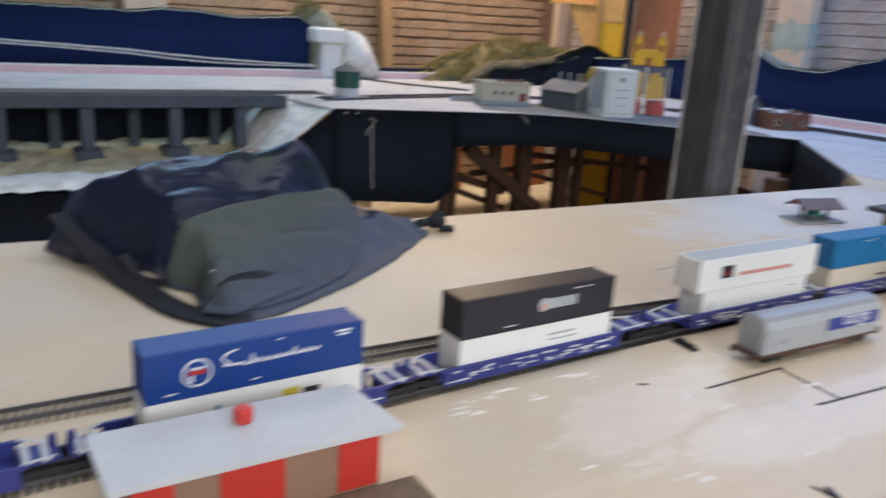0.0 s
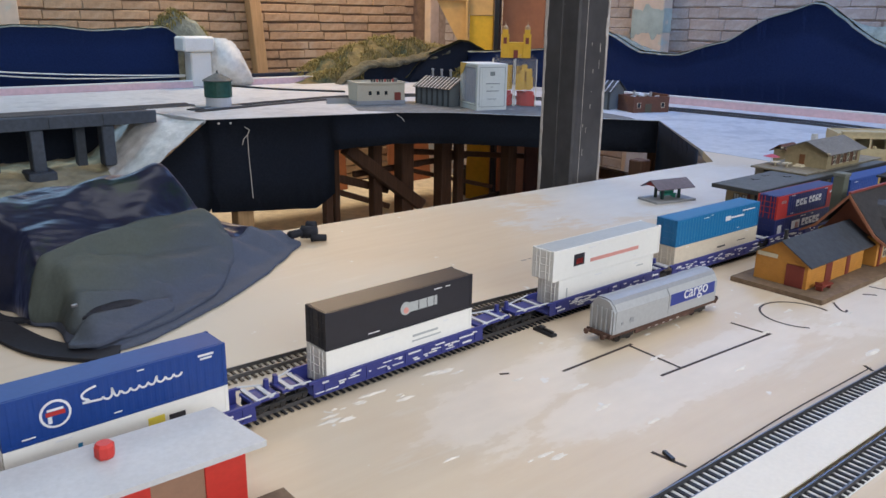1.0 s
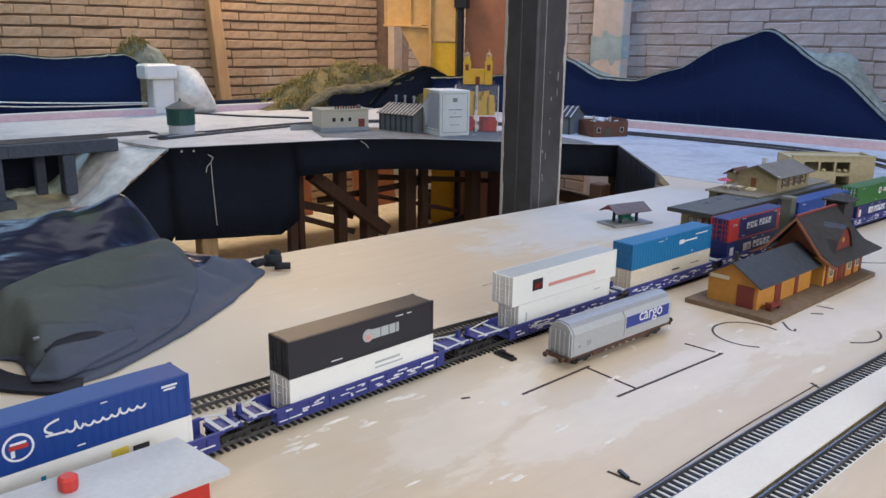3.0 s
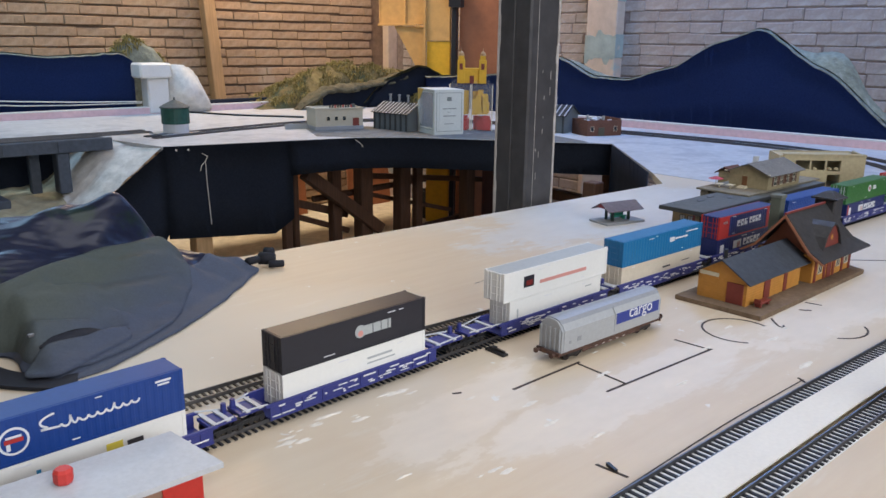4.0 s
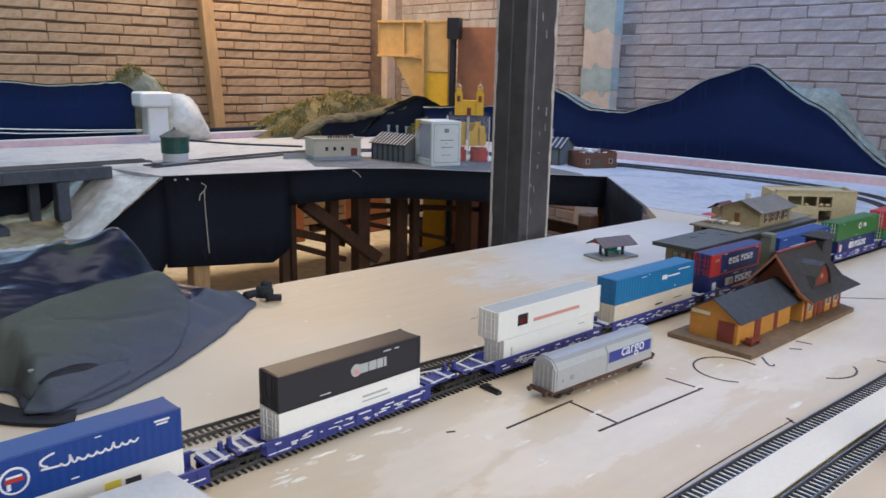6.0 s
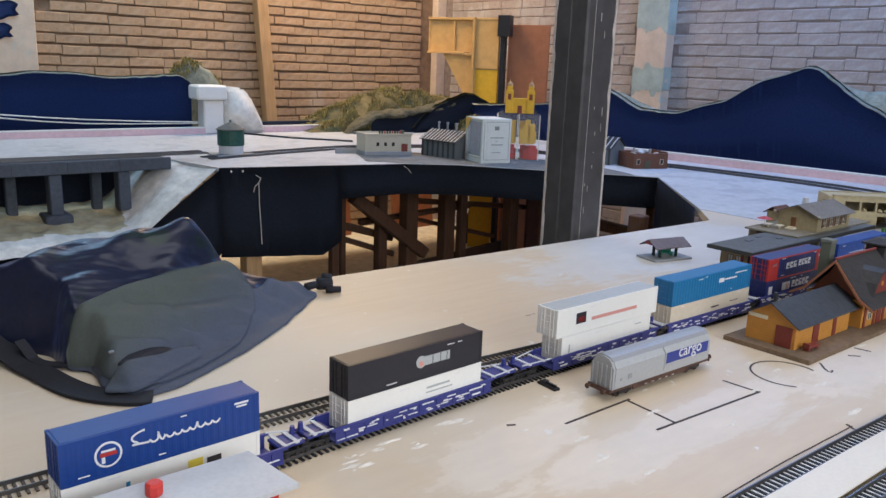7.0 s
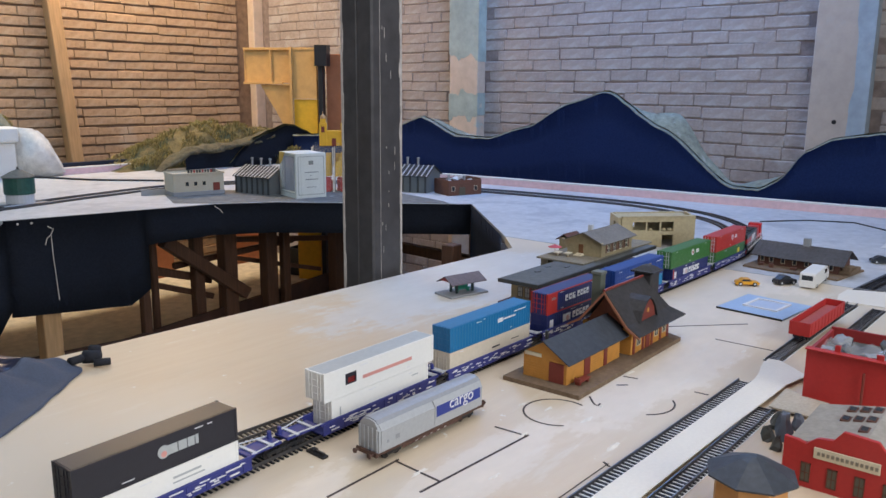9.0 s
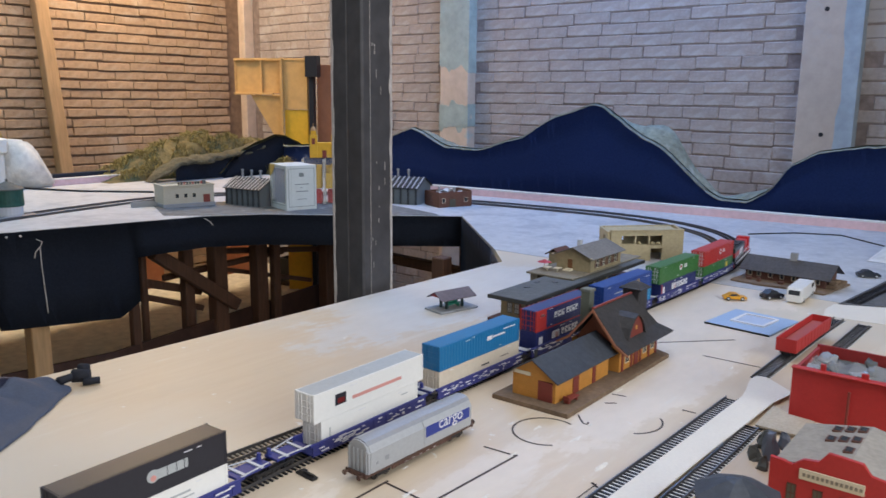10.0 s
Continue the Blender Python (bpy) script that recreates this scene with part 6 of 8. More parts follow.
# red brewery in the near corner of the yard
bw = thing("model_brewery", "red model brewery with a stepped gable and grey roof", "brewery", pose(0, 0, T))
tall = pierced_wall(0, 0.30, 0.066, [], 0.004, pose(1.046, 0.026, 0, 0, 0, -90), bw, "rear_block", BREW)
# side and back walls take a darker red, their shading put into the colour
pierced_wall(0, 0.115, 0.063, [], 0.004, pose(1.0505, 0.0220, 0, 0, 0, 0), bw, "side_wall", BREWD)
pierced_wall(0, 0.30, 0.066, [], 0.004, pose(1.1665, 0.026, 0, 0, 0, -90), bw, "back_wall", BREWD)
part("coping", box(1.0385, -0.272, 0.0662, 1.050, 0.0265, 0.0682, 0.0005), BREW, bw)
part("inner_roof", box(1.0504, -0.274, 0.048, 1.1620, 0.0218, 0.052), DKGREY, bw, "sunken grey roof")
rng = random.Random(12)
for k, (x, y, w, d, h) in enumerate(((1.075, 0.008, 0.02, 0.018, 0.018), (1.10, -0.01, 0.03, 0.016, 0.012), (1.135, 0.004, 0.022, 0.022, 0.02), (1.085, -0.045, 0.02, 0.03, 0.014), (1.125, -0.05, 0.03, 0.02, 0.022), (1.15, -0.085, 0.02, 0.03, 0.014), (1.09, -0.09, 0.026, 0.026, 0.018))):
    bm = bmesh.new()
    add_box(bm, -w * 0.42, -d * 0.3, 0, w * 0.42, d * 0.3, h * 0.62, 0.002)
    for v in bm.verts:
        v.co += Vector((rng.uniform(-1, 1), rng.uniform(-1, 1), rng.uniform(-1, 1) if v.co.z > 0.004 else 0)) * 0.004
    part("roof_clutter", bm, (GREY, DKGREY, GREY)[k % 3], bw, "crumpled grey fitting", True).matrix_basis = pose(x, y, 0.0522, 0, 0, rng.uniform(0, 90))
bm = bmesh.new()
grid = [[bm.verts.new((1.052 + 0.010 * i + 0.003 * noise.noise((i, j, 4)), 0.012 - 0.012 * j, 0.069 + 0.008 * abs(noise.noise((i * 0.9, j * 0.7, 7))) - 0.006 * (j % 2))) for j in range(10)] for i in range(6)]
for i in range(5):
    for j in range(9):
        bm.faces.new((grid[i][j], grid[i + 1][j], grid[i + 1][j + 1], grid[i][j + 1]))
part("torn_film", bm, clear_plastic("crumpled_film", (0.8, 0.8, 0.82), 0.16, 0.15), bw, "crumpled clear film over the open roof")
part("wall_stub", box(1.0462, -0.012, 0.0682, 1.0502, -0.006, 0.076), BREW, bw)
part("wall_stub", box(1.0462, -0.060, 0.0682, 1.0502, -0.052, 0.074), BREW, bw)
part("drain_pipe", tube((1.0398, -0.042, 0.004), (1.0398, -0.042, 0.05), 0.0016), OXIDE, bw)
STEPS = [(0, 0), (0.135, 0), (0.135, 0.040), (0.118, 0.043), (0.105, 0.052), (0.090, 0.054), (0.082, 0.064), (0.052, 0.066), (0.044, 0.055), (0.030, 0.053), (0.02, 0.045), (0.012, 0.047), (0.0, 0.048)]
fac = part("front_gable", prism(STEPS, -0.0025, 0.0025, pose(0.8045, -0.02, 0, 90, 0, -90)), BREW, bw, "red stepped front gable")
part("sign_board", box(0.8003, -0.106, 0.0335, 0.8019, -0.048, 0.0445, 0.0003), CREAM, bw, "cream sign board")
part("sign_text", boxes([(0.7998, -0.054 - 0.0042 * i, 0.0372, 0.8003, -0.0514 - 0.0042 * i, 0.0408) for i in range(13)]), plain("faded_sign_ink", (0.25, 0.22, 0.17), 0.6), bw, "dark lettering bars")
for y in (-0.042, -0.066, -0.09, -0.114, -0.138):
    window(fac, 0.8018, y, 0.006, 0.009, 0.02, "-x", BRICKM, plain("olive_pane", (0.10, 0.095, 0.07), 0.3))
part("long_roof", gable(0.808, -0.155, 0.928, -0.022, 0, 0.042, 0.056, 0.0, "x"), mat("dusty_grey_roof", (0.34, 0.305, 0.255), 0.8, vary=0.15, fine=150, coarse=20), bw, "dusty grey roof")
part("long_wall", gabled_walls(0.808, -0.154, 0.926, -0.023, 0, 0.040, 0.054, "x"), BREW, bw)
for x, y in ((0.911, -0.058), (0.912, -0.070), (0.913, -0.082), (0.880, -0.058), (0.881, -0.070), (0.882, -0.082), (0.850, -0.081)):
    z = 0.042 + 0.014 * (-0.0223 - y) / 0.0662
    rl = part("roof_light", box(x - 0.0075, y - 0.0045, z - 0.002, x + 0.0075, y + 0.0045, z + 0.0016), BRICKM, bw, "brown framed roof light")
    part("pane", box(x - 0.0055, y - 0.0030, z + 0.0016, x + 0.0055, y + 0.0030, z + 0.0020), PANE, rl)

# brown paper between the brewery and the yard
ob = thing("card_slab", "pale card slab lying by the red brewery", "card")
part("sheet", prism([(0.974, 0.045), (1.053, 0.047), (1.036, 0.024), (1.032, -0.009), (0.974, -0.004)], T + 0.0042, T + 0.0062), plain("tan_card", (0.46, 0.40, 0.31), 0.7, vary=0.15), ob)
ob = thing("trackside_rubble", "dark grey jagged offcuts beside the yard track", "rubble")
rng = random.Random(3)
for x, y, r in ((0.905, 0.008, 0.013), (0.925, 0.018, 0.010), (0.89, 0.020, 0.008), (0.94, 0.002, 0.009), (0.87, 0.004, 0.007)):
    bm = lathe([(r * 0.8, 0), (r, r * 0.5), (r * 0.55, r * 1.5), (r * 0.15, r * 2.1)], 7)
    for v in bm.verts:
        v.co += Vector((rng.uniform(-1, 1), rng.uniform(-1, 1), rng.uniform(0, 1) if v.co.z > 0 else 0)) * r * 0.3
    part("offcut", bm, rng.choice((DKGREY, DKGREY, BLISTERGREY)), ob).matrix_basis = pose(x, y, T, 0, 0, rng.uniform(0, 90))

# octagonal tank house
tk = thing("octagonal_kiosk", "orange octagonal model kiosk with a dark pitched roof", "kiosk", pose(0.722, -0.015, T))
part("drum", lathe([(0.033, 0), (0.033, 0.037)], 8), plain("orange_boards", (0.50, 0.24, 0.075), 0.6), tk)
part("roof", lathe([(0.041, 0.036), (0.0415, 0.038), (0.012, 0.052), (0.004, 0.0545)], 8), SLATE, tk, "dark faceted roof")

# red hut with a pale roof close to the main line
KNOB = (0.094, 0.324)
hut = thing("crossing_hut", "red and brown model hut with a pale grey roof", "hut", pose(0, 0, T))
hb = part("wall", box(0.022, 0.290, 0, 0.170, 0.338, 0.042, 0.0006), plain("brown_hut_wall", (0.30, 0.17, 0.11), 0.6), hut)
for x0, x1 in ((0.142, 0.1695), (0.070, 0.108), (0.0225, 0.045)):
    part("panel", box(x0, 0.2888, 0.004, x1, 0.2902, 0.040, 0.0003), plain("signal_red", (0.55, 0.035, 0.025), 0.45), hb, "bright red wall panel")
part("panel", box(0.1698, 0.294, 0.004, 0.1712, 0.334, 0.040, 0.0003), plain("signal_red_end", (0.55, 0.035, 0.025), 0.45), hb)
part("roof", prism([(0.010, 0.281), (0.181, 0.281), (0.173, 0.345), (0.008, 0.345)], 0.0425, 0.0465), PALEGREY, hut, "pale grey roof sheet")
part("roof_knob", lathe([(0.0052, 0.0), (0.0062, 0.002), (0.0062, 0.008), (0.0045, 0.0098)], 8), plain("red_knob", (0.6, 0.05, 0.04), 0.45), hut, "small red faceted knob").matrix_basis = pose(KNOB[0], KNOB[1], 0.0466)
part("base", box(-0.01, 0.262, 0, 0.195, 0.2885, 0.0025), DIRTPAD, hut)


# parked vehicles by the shed
def vehicle(name, m, L, W, H, material, label, van=False):
    ob = thing(name, label, "car", m, "parked model cars")
    if van:
        prof = [(-L / 2, 0.003), (L / 2, 0.003), (L / 2, H * 0.5), (L * 0.44, H * 0.62), (L * 0.36, H * 0.95), (L * 0.30, H), (-L * 0.47, H), (-L / 2, H * 0.9)]
    else:
        prof = [(-L / 2, 0.003), (L / 2, 0.003), (L / 2, H * 0.45), (L * 0.46, H * 0.56), (L * 0.22, H * 0.62), (L * 0.08, H * 0.98), (-L * 0.20, H), (-L * 0.36, H * 0.66), (-L * 0.48, H * 0.6), (-L / 2, H * 0.5)]
    bm = prism(prof, -W / 2, W / 2, pose(0, 0, 0, 90, 0, 0))
    bmesh.ops.bevel(bm, geom=bm.edges[:], offset=0.0009, segments=2, affect="EDGES")
    part("body", bm, material, ob)
    for sy in (-1, 1):
        if van:
            part("window", box(L * 0.16, sy * W / 2 - 0.0002, H * 0.6, L * 0.32, sy * W / 2 + 0.0002, H * 0.88), PANE, ob)
        else:
            part("window", prism([(-L * 0.30, H * 0.66), (L * 0.17, H * 0.66), (L * 0.06, H * 0.93), (-L * 0.19, H * 0.94)], -0.0002, 0.0002, pose(0, sy * W / 2, 0, 90, 0, 0)), PANE, ob)
        for x in (-L * 0.3, L * 0.3):
            w = part("wheel", tube((x, sy * (W / 2 - 0.002), 0.0042), (x, sy * (W / 2 + 0.0004), 0.0042), 0.0042, 0.0042, 14), BLACK, ob)
            part("rim", tube((x, sy * (W / 2 + 0.0004), 0.0042), (x, sy * (W / 2 + 0.0008), 0.0042), 0.0022, 0.002, 10), PALEGREY, w)
    if van:
        part("windscreen", box(-L / 2 - 0.0004, -W * 0.36, H * 0.55, -L / 2 + 0.0004, W * 0.36, H * 0.85), PANE, ob)
    return ob


vehicle("yellow_car", pose(1.603, 0.283, T, 0, 0, -58), 0.046, 0.019, 0.015, plain("taxi_yellow", (0.70, 0.33, 0.02), 0.3), "yellow model taxi parked on the plywood")
vehicle("black_car", pose(1.665, 0.228, T, 0, 0, -35), 0.046, 0.020, 0.0185, plain("black_car_paint", (0.02, 0.018, 0.022), 0.25), "black vintage model car parked by the shed")
vehicle("white_van", pose(1.712, 0.184, T, 0, 0, 2), 0.126, 0.029, 0.032, plain("white_van_paint", (0.74, 0.73, 0.70), 0.35), "white model bus parked by the shed", True)
vehicle("dark_car", pose(2.02, 0.118, T, 0, 0, -60), 0.05, 0.021, 0.017, plain("slate_car_paint", (0.03, 0.035, 0.045), 0.25), "dark grey model car parked by the plaster slope")

# blue kit plate
kp = thing("kit_plate", "pale blue moulded kit plate with a raised white frame", "plate", pose(1.455, 0.20, T, 0, 0, -6))
part("plate", box(-0.066, -0.058, 0, 0.062, 0.060, 0.003, 0.0005), plain("pale_blue_card", (0.33, 0.46, 0.66), 0.5), kp)
bm = boxes([(-0.028, -0.032, 0.003, -0.024, 0.030, 0.006), (0.034, -0.032, 0.003, 0.038, 0.030, 0.006), (-0.024, -0.032, 0.003, 0.034, -0.028, 0.006), (-0.024, 0.026, 0.003, 0.034, 0.030, 0.006)])
part("raised_frame", bm, DECAL, kp)
part("inset", box(-0.0235, -0.0275, 0.003, 0.0335, 0.0255, 0.0036), plain("dusty_blue_inset", (0.42, 0.50, 0.66), 0.5), kp)
part("edge_strip", box(-0.0675, -0.058, 0, -0.0662, 0.060, 0.0034), BLACK, kp)

# red open wagon
rw = thing("open_wagon", "red model open wagon standing on the yard track", "wagon", pose(1.356, 0.088, T + 0.0056, 0, 0, -2.2) @ Matrix.Diagonal((0.93, 1, 0.95, 1)))
part("body", boxes([(-0.098, -0.0155, 0.011, 0.098, 0.0155, 0.0135), (-0.098, -0.0155, 0.0135, 0.098, -0.0140, 0.033), (-0.098, 0.0140, 0.0135, 0.098, 0.0155, 0.033), (-0.098, -0.0140, 0.0135, -0.0965, 0.0140, 0.033), (0.0965, -0.0140, 0.0135, 0.098, 0.0140, 0.033)]), BREW, rw)
for s in (-1, 1):
    for i in range(11):
        part("rib", box(-0.09 + 0.018 * i, s * 0.0157 - 0.0003, 0.0125, -0.0888 + 0.018 * i, s * 0.0157 + 0.0003, 0.0325), BREW, rw)
part("load", box(-0.096, -0.0139, 0.0136, 0.096, 0.0139, 0.022, 0.001), plain("pinkish_load", (0.45, 0.12, 0.11), 0.8), rw, "dull red load")
part("underframe", box(-0.095, -0.006, 0.0065, 0.095, 0.006, 0.011), BLACK, rw)
bogie(rw, -0.07)
bogie(rw, 0.07)

tagged(part("plastic_strip", prism([(1.005, 0.083), (1.060, 0.068), (1.061, 0.072), (1.006, 0.0875)], T + 0.0032, T + 0.0062), BLACK), "short black plastic strip beside the white card", "strip")


# ---- things on the far board ----
GREENTANK = mat("dark_green_tank", (0.02, 0.085, 0.065), 0.5, vary=0.2, fine=80, coarse=10)
tank = thing("water_tank", "dark green model tank on a grey drum", "tank", pose(1.135, 2.485, T))
part("plate", box(-0.075, -0.06, 0, 0.075, 0.06, 0.004, 0.001), GREY, tank)
part("drum", lathe([(0.043, 0.004), (0.043, 0.034)], 24), PALEGREY, tank, "pale grey drum", False)
part("vessel", lathe([(0.046, 0.0342), (0.047, 0.038), (0.047, 0.086), (0.046, 0.088)], 24), GREENTANK, tank)
part("lid", lathe([(0.051, 0.0885), (0.051, 0.091), (0.03, 0.103), (0.004, 0.115)], 24), DKGREY, tank, "dark conical lid")
part("finial", tube((0, 0, 0.114), (0, 0, 0.123), 0.004, 0.003), DKGREY, tank)

ba = thing("engine_office", "cream flat-roofed model office with small dark windows", "building", pose(1.672, 2.305, T, 0, 0, -16) @ Matrix.Diagonal((1.22, 1.22, 1.2, 1)))
w = part("wall", box(-0.075, -0.045, 0.0, 0.075, 0.045, 0.062, 0.001), plain("cream_wall", (0.52, 0.47, 0.36), 0.7), ba)
part("plinth", box(-0.0765, -0.0465, 0, 0.0765, 0.0465, 0.012, 0.0008), GREY, ba)
part("parapet", boxes([(-0.077, -0.047, 0.062, 0.077, -0.042, 0.067), (-0.077, 0.042, 0.062, 0.077, 0.047, 0.067), (-0.077, -0.042, 0.062, -0.072, 0.042, 0.067), (0.072, -0.042, 0.062, 0.077, 0.042, 0.067)]), plain("cream_parapet", (0.50, 0.45, 0.35), 0.7), ba)
sign = part("roof_sign", box(-0.03, -0.036, 0.064, 0.045, -0.034, 0.0665), DKGREY, ba, "dark roof sign frame")
for i in range(9):
    part("sign_bar", box(-0.029 + 0.0083 * i, -0.0365, 0.0667, -0.0235 + 0.0083 * i, -0.0345, 0.0755), BREWD if i % 3 == 2 else BLACK, sign, "dark letter-like bar")
part("roof_vent", box(0.05, -0.02, 0.062, 0.06, -0.01, 0.076, 0.001), DKGREY, ba, "dark roof vent")
for x in (-0.035, -0.01, 0.015):
    window(w, x, -0.045, 0.028, 0.012, 0.014, "-y", CREAM, PANE, False)
part("door", box(0.042, -0.0465, 0.012, 0.062, -0.0448, 0.036), OXIDE, ba)
part("fence", boxes([(-0.15, 0.02, 0, -0.08, 0.024, 0.016)]), GREY, ba)


def engine_shed(m, label, L=0.17, W=0.12):
    """A grey corrugated shed with a row of chimneys along its striped roof."""
    ob = thing("engine_shed", label, "shed", m, "grey engine sheds")
    body = part("wall", gabled_walls(-L / 2, -W / 2, L / 2, W / 2, 0, 0.066, 0.098, "x"), plain("grey_blue_wall", (0.14, 0.16, 0.17), 0.6), ob)
    for i in range(7):
        x = -L / 2 + 0.005 + i * (L - 0.01) / 6
        part("buttress", box(x - 0.003, -W / 2 - 0.004, 0, x + 0.003, -W / 2, 0.066), plain("dark_buttress", (0.05, 0.055, 0.06), 0.6), body)
    for i in range(5):
        y = -W / 2 + 0.01 + i * (W - 0.02) / 4
        part("buttress", box(-L / 2 - 0.004, y - 0.003, 0, -L / 2, y + 0.003, 0.06), plain("dark_buttress_end", (0.05, 0.055, 0.06), 0.6), body)
    part("roof", gable(-L / 2, -W / 2, L / 2, W / 2, 0, 0.0665, 0.0995, 0.008), plain("dark_glazed_roof", (0.022, 0.027, 0.034), 0.6), ob, "dark glazed roof")
    bm = bmesh.new()
    k = (0.0995 - 0.0665) / (W / 2)
    for s in (-1, 1):
        for i in range(11):
            x = -L / 2 + i * L / 10
            vs = [bm.verts.new(c) for c in ((x - 0.0024, s * (W / 2 + 0.007), 0.0665 - 0.007 * k + 0.0006), (x + 0.0024, s * (W / 2 + 0.007), 0.0665 - 0.007 * k + 0.0006), (x + 0.0024, 0, 0.1001), (x - 0.0024, 0, 0.1001))]
            bm.faces.new(vs)
    bmesh.ops.solidify(bm, geom=bm.faces[:], thickness=0.0008)
    part("roof_rib", bm, plain("pale_roof_rib", (0.62, 0.65, 0.70), 0.7), ob, "pale roof ribs")
    for x in (-0.055, -0.01, 0.035):
        p = part("flue", tube((x, 0, 0.092), (x, 0, 0.122), 0.004, 0.004, 10), GREY, ob)
        part("cowl", tube((x, 0, 0.122), (x, 0, 0.127), 0.006, 0.005, 10), GREY, p)
    return ob


engine_shed(pose(1.866, 2.15, T, 0, 0, -82), "grey corrugated model engine shed with three flues")
engine_shed(pose(2.285, 1.795, T, 0, 0, -75), "grey corrugated model engine shed beside the brown hall", 0.2)

bh = thing("brick_hall", "brown brick model hall with an open roof", "building", pose(2.335, 1.60, T, 0, 0, -22))
part("wall", boxes([(-0.07, -0.055, 0, 0.07, -0.049, 0.055), (-0.07, 0.049, 0, 0.07, 0.055, 0.055), (-0.07, -0.049, 0, -0.064, 0.049, 0.055), (0.064, -0.049, 0, 0.07, 0.049, 0.06)]), BRICKM, bh)
part("inner_roof", box(-0.064, -0.049, 0.034, 0.064, 0.049, 0.040), GREY, bh)
rng = random.Random(8)
for k in range(6):
    bm = bmesh.new()
    add_box(bm, -rng.uniform(0.008, 0.022), -rng.uniform(0.006, 0.014), 0, rng.uniform(0.008, 0.022), rng.uniform(0.006, 0.014), 0.003)
    part("roof_litter", bm, PALEGREY, bh, "pale litter inside the roof").matrix_basis = pose(rng.uniform(-0.045, 0.045), rng.uniform(-0.03, 0.03), 0.046 + 0.002 * k, rng.uniform(-18, 18), rng.uniform(-18, 18), rng.uniform(0, 90))
part("roof_stub", boxes([(-0.035, 0.01, 0.040, -0.029, 0.016, 0.070), (0.02, -0.01, 0.040, 0.027, -0.003, 0.067)]), GREY, bh)
part("door", box(-0.025, -0.0565, 0, 0.0, -0.0548, 0.03), plain("olive_door", (0.08, 0.075, 0.05), 0.6), bh)
for x in (-0.05, 0.045):
    window(bh.children[0], x, -0.055, 0.016, 0.014, 0.018, "-y", CREAM, PANE, False)

# boxed model in a white carton with a clear window
CARD = plain("white_card_box", (0.66, 0.69, 0.655), 0.5)
PRINT = plain("grey_print", (0.22, 0.25, 0.24), 0.6)
cb = thing("white_carton", "white product carton with a clear plastic window", "carton", pose(1.897, 1.966, T, 0, 0, -16))
shell = boxes([(-0.040, -0.07, 0, 0.058, 0.07, 0.158), (-0.058, -0.07, 0, -0.040, -0.056, 0.158), (-0.058, 0.054, 0, -0.040, 0.07, 0.158), (-0.058, -0.056, 0, -0.040, 0.054, 0.022), (-0.058, -0.056, 0.146, -0.040, 0.054, 0.158)], 0.0012)
part("carton", shell, CARD, cb)
bm = bmesh.new()
rng = random.Random(17)
for k in range(17):
    y, w = -0.052 + 0.0063 * k, rng.uniform(0.0012, 0.0026)
    add_box(bm, -0.0415 - rng.uniform(0.001, 0.008), y - w, 0.024, -0.0398, y + w, 0.144 - rng.uniform(0, 0.012))
part("inner_tray", bm, plain("silver_lilac_tray", (0.46, 0.47, 0.54), 0.35, metal=0.3), cb, "pleated silvery inner tray")
part("window", box(-0.0572, -0.0555, 0.0225, -0.0566, 0.0535, 0.1455), clear_plastic("clear_window", (0.75, 0.78, 0.85), 0.22, 0.06), cb, "clear plastic window")
bm = bmesh.new()
for a, b, c, d in ((-0.061, 0.017, 0.059, 0.0185), (-0.061, 0.1505, 0.059, 0.152), (-0.061, 0.0185, -0.0598, 0.1505), (0.0578, 0.0185, 0.059, 0.1505)):
    add_box(bm, -0.0586, a, b, -0.0581, c, d)
part("print_frame", bm, PRINT, cb)
part("corner_label", prism([(0.069, 0.1575), (0.069, 0.112), (0.050, 0.122), (0.026, 0.150), (0.018, 0.1575)], 0, 0.0006, pose(-0.0587, 0, 0, 90, 0, 90)), C["gold"], cb, "small gold corner label")
part("label_bar", boxes([(-0.0588, 0.030, 0.026, -0.0583, 0.052, 0.030)]), PRINT, cb)
part("print_frame", boxes([(-0.05, -0.0706, 0.012, 0.05, -0.0700, 0.0135), (-0.05, -0.0706, 0.146, 0.05, -0.0700, 0.1475), (-0.05, -0.0706, 0.0135, -0.0485, -0.0700, 0.146), (0.0485, -0.0706, 0.0135, 0.05, -0.0700, 0.146)]), PRINT, cb)
for x0, z0, x1, z1 in ((-0.025, 0.090, 0.028, 0.093), (-0.004, 0.079, 0.004, 0.081), (-0.022, 0.065, 0.026, 0.068), (-0.018, 0.038, 0.018, 0.040), (-0.009, 0.118, 0.009, 0.132)):
    part("print_bar", box(x0, -0.0707, z0, x1, -0.0701, z1), PRINT, cb, "small grey printed bar")

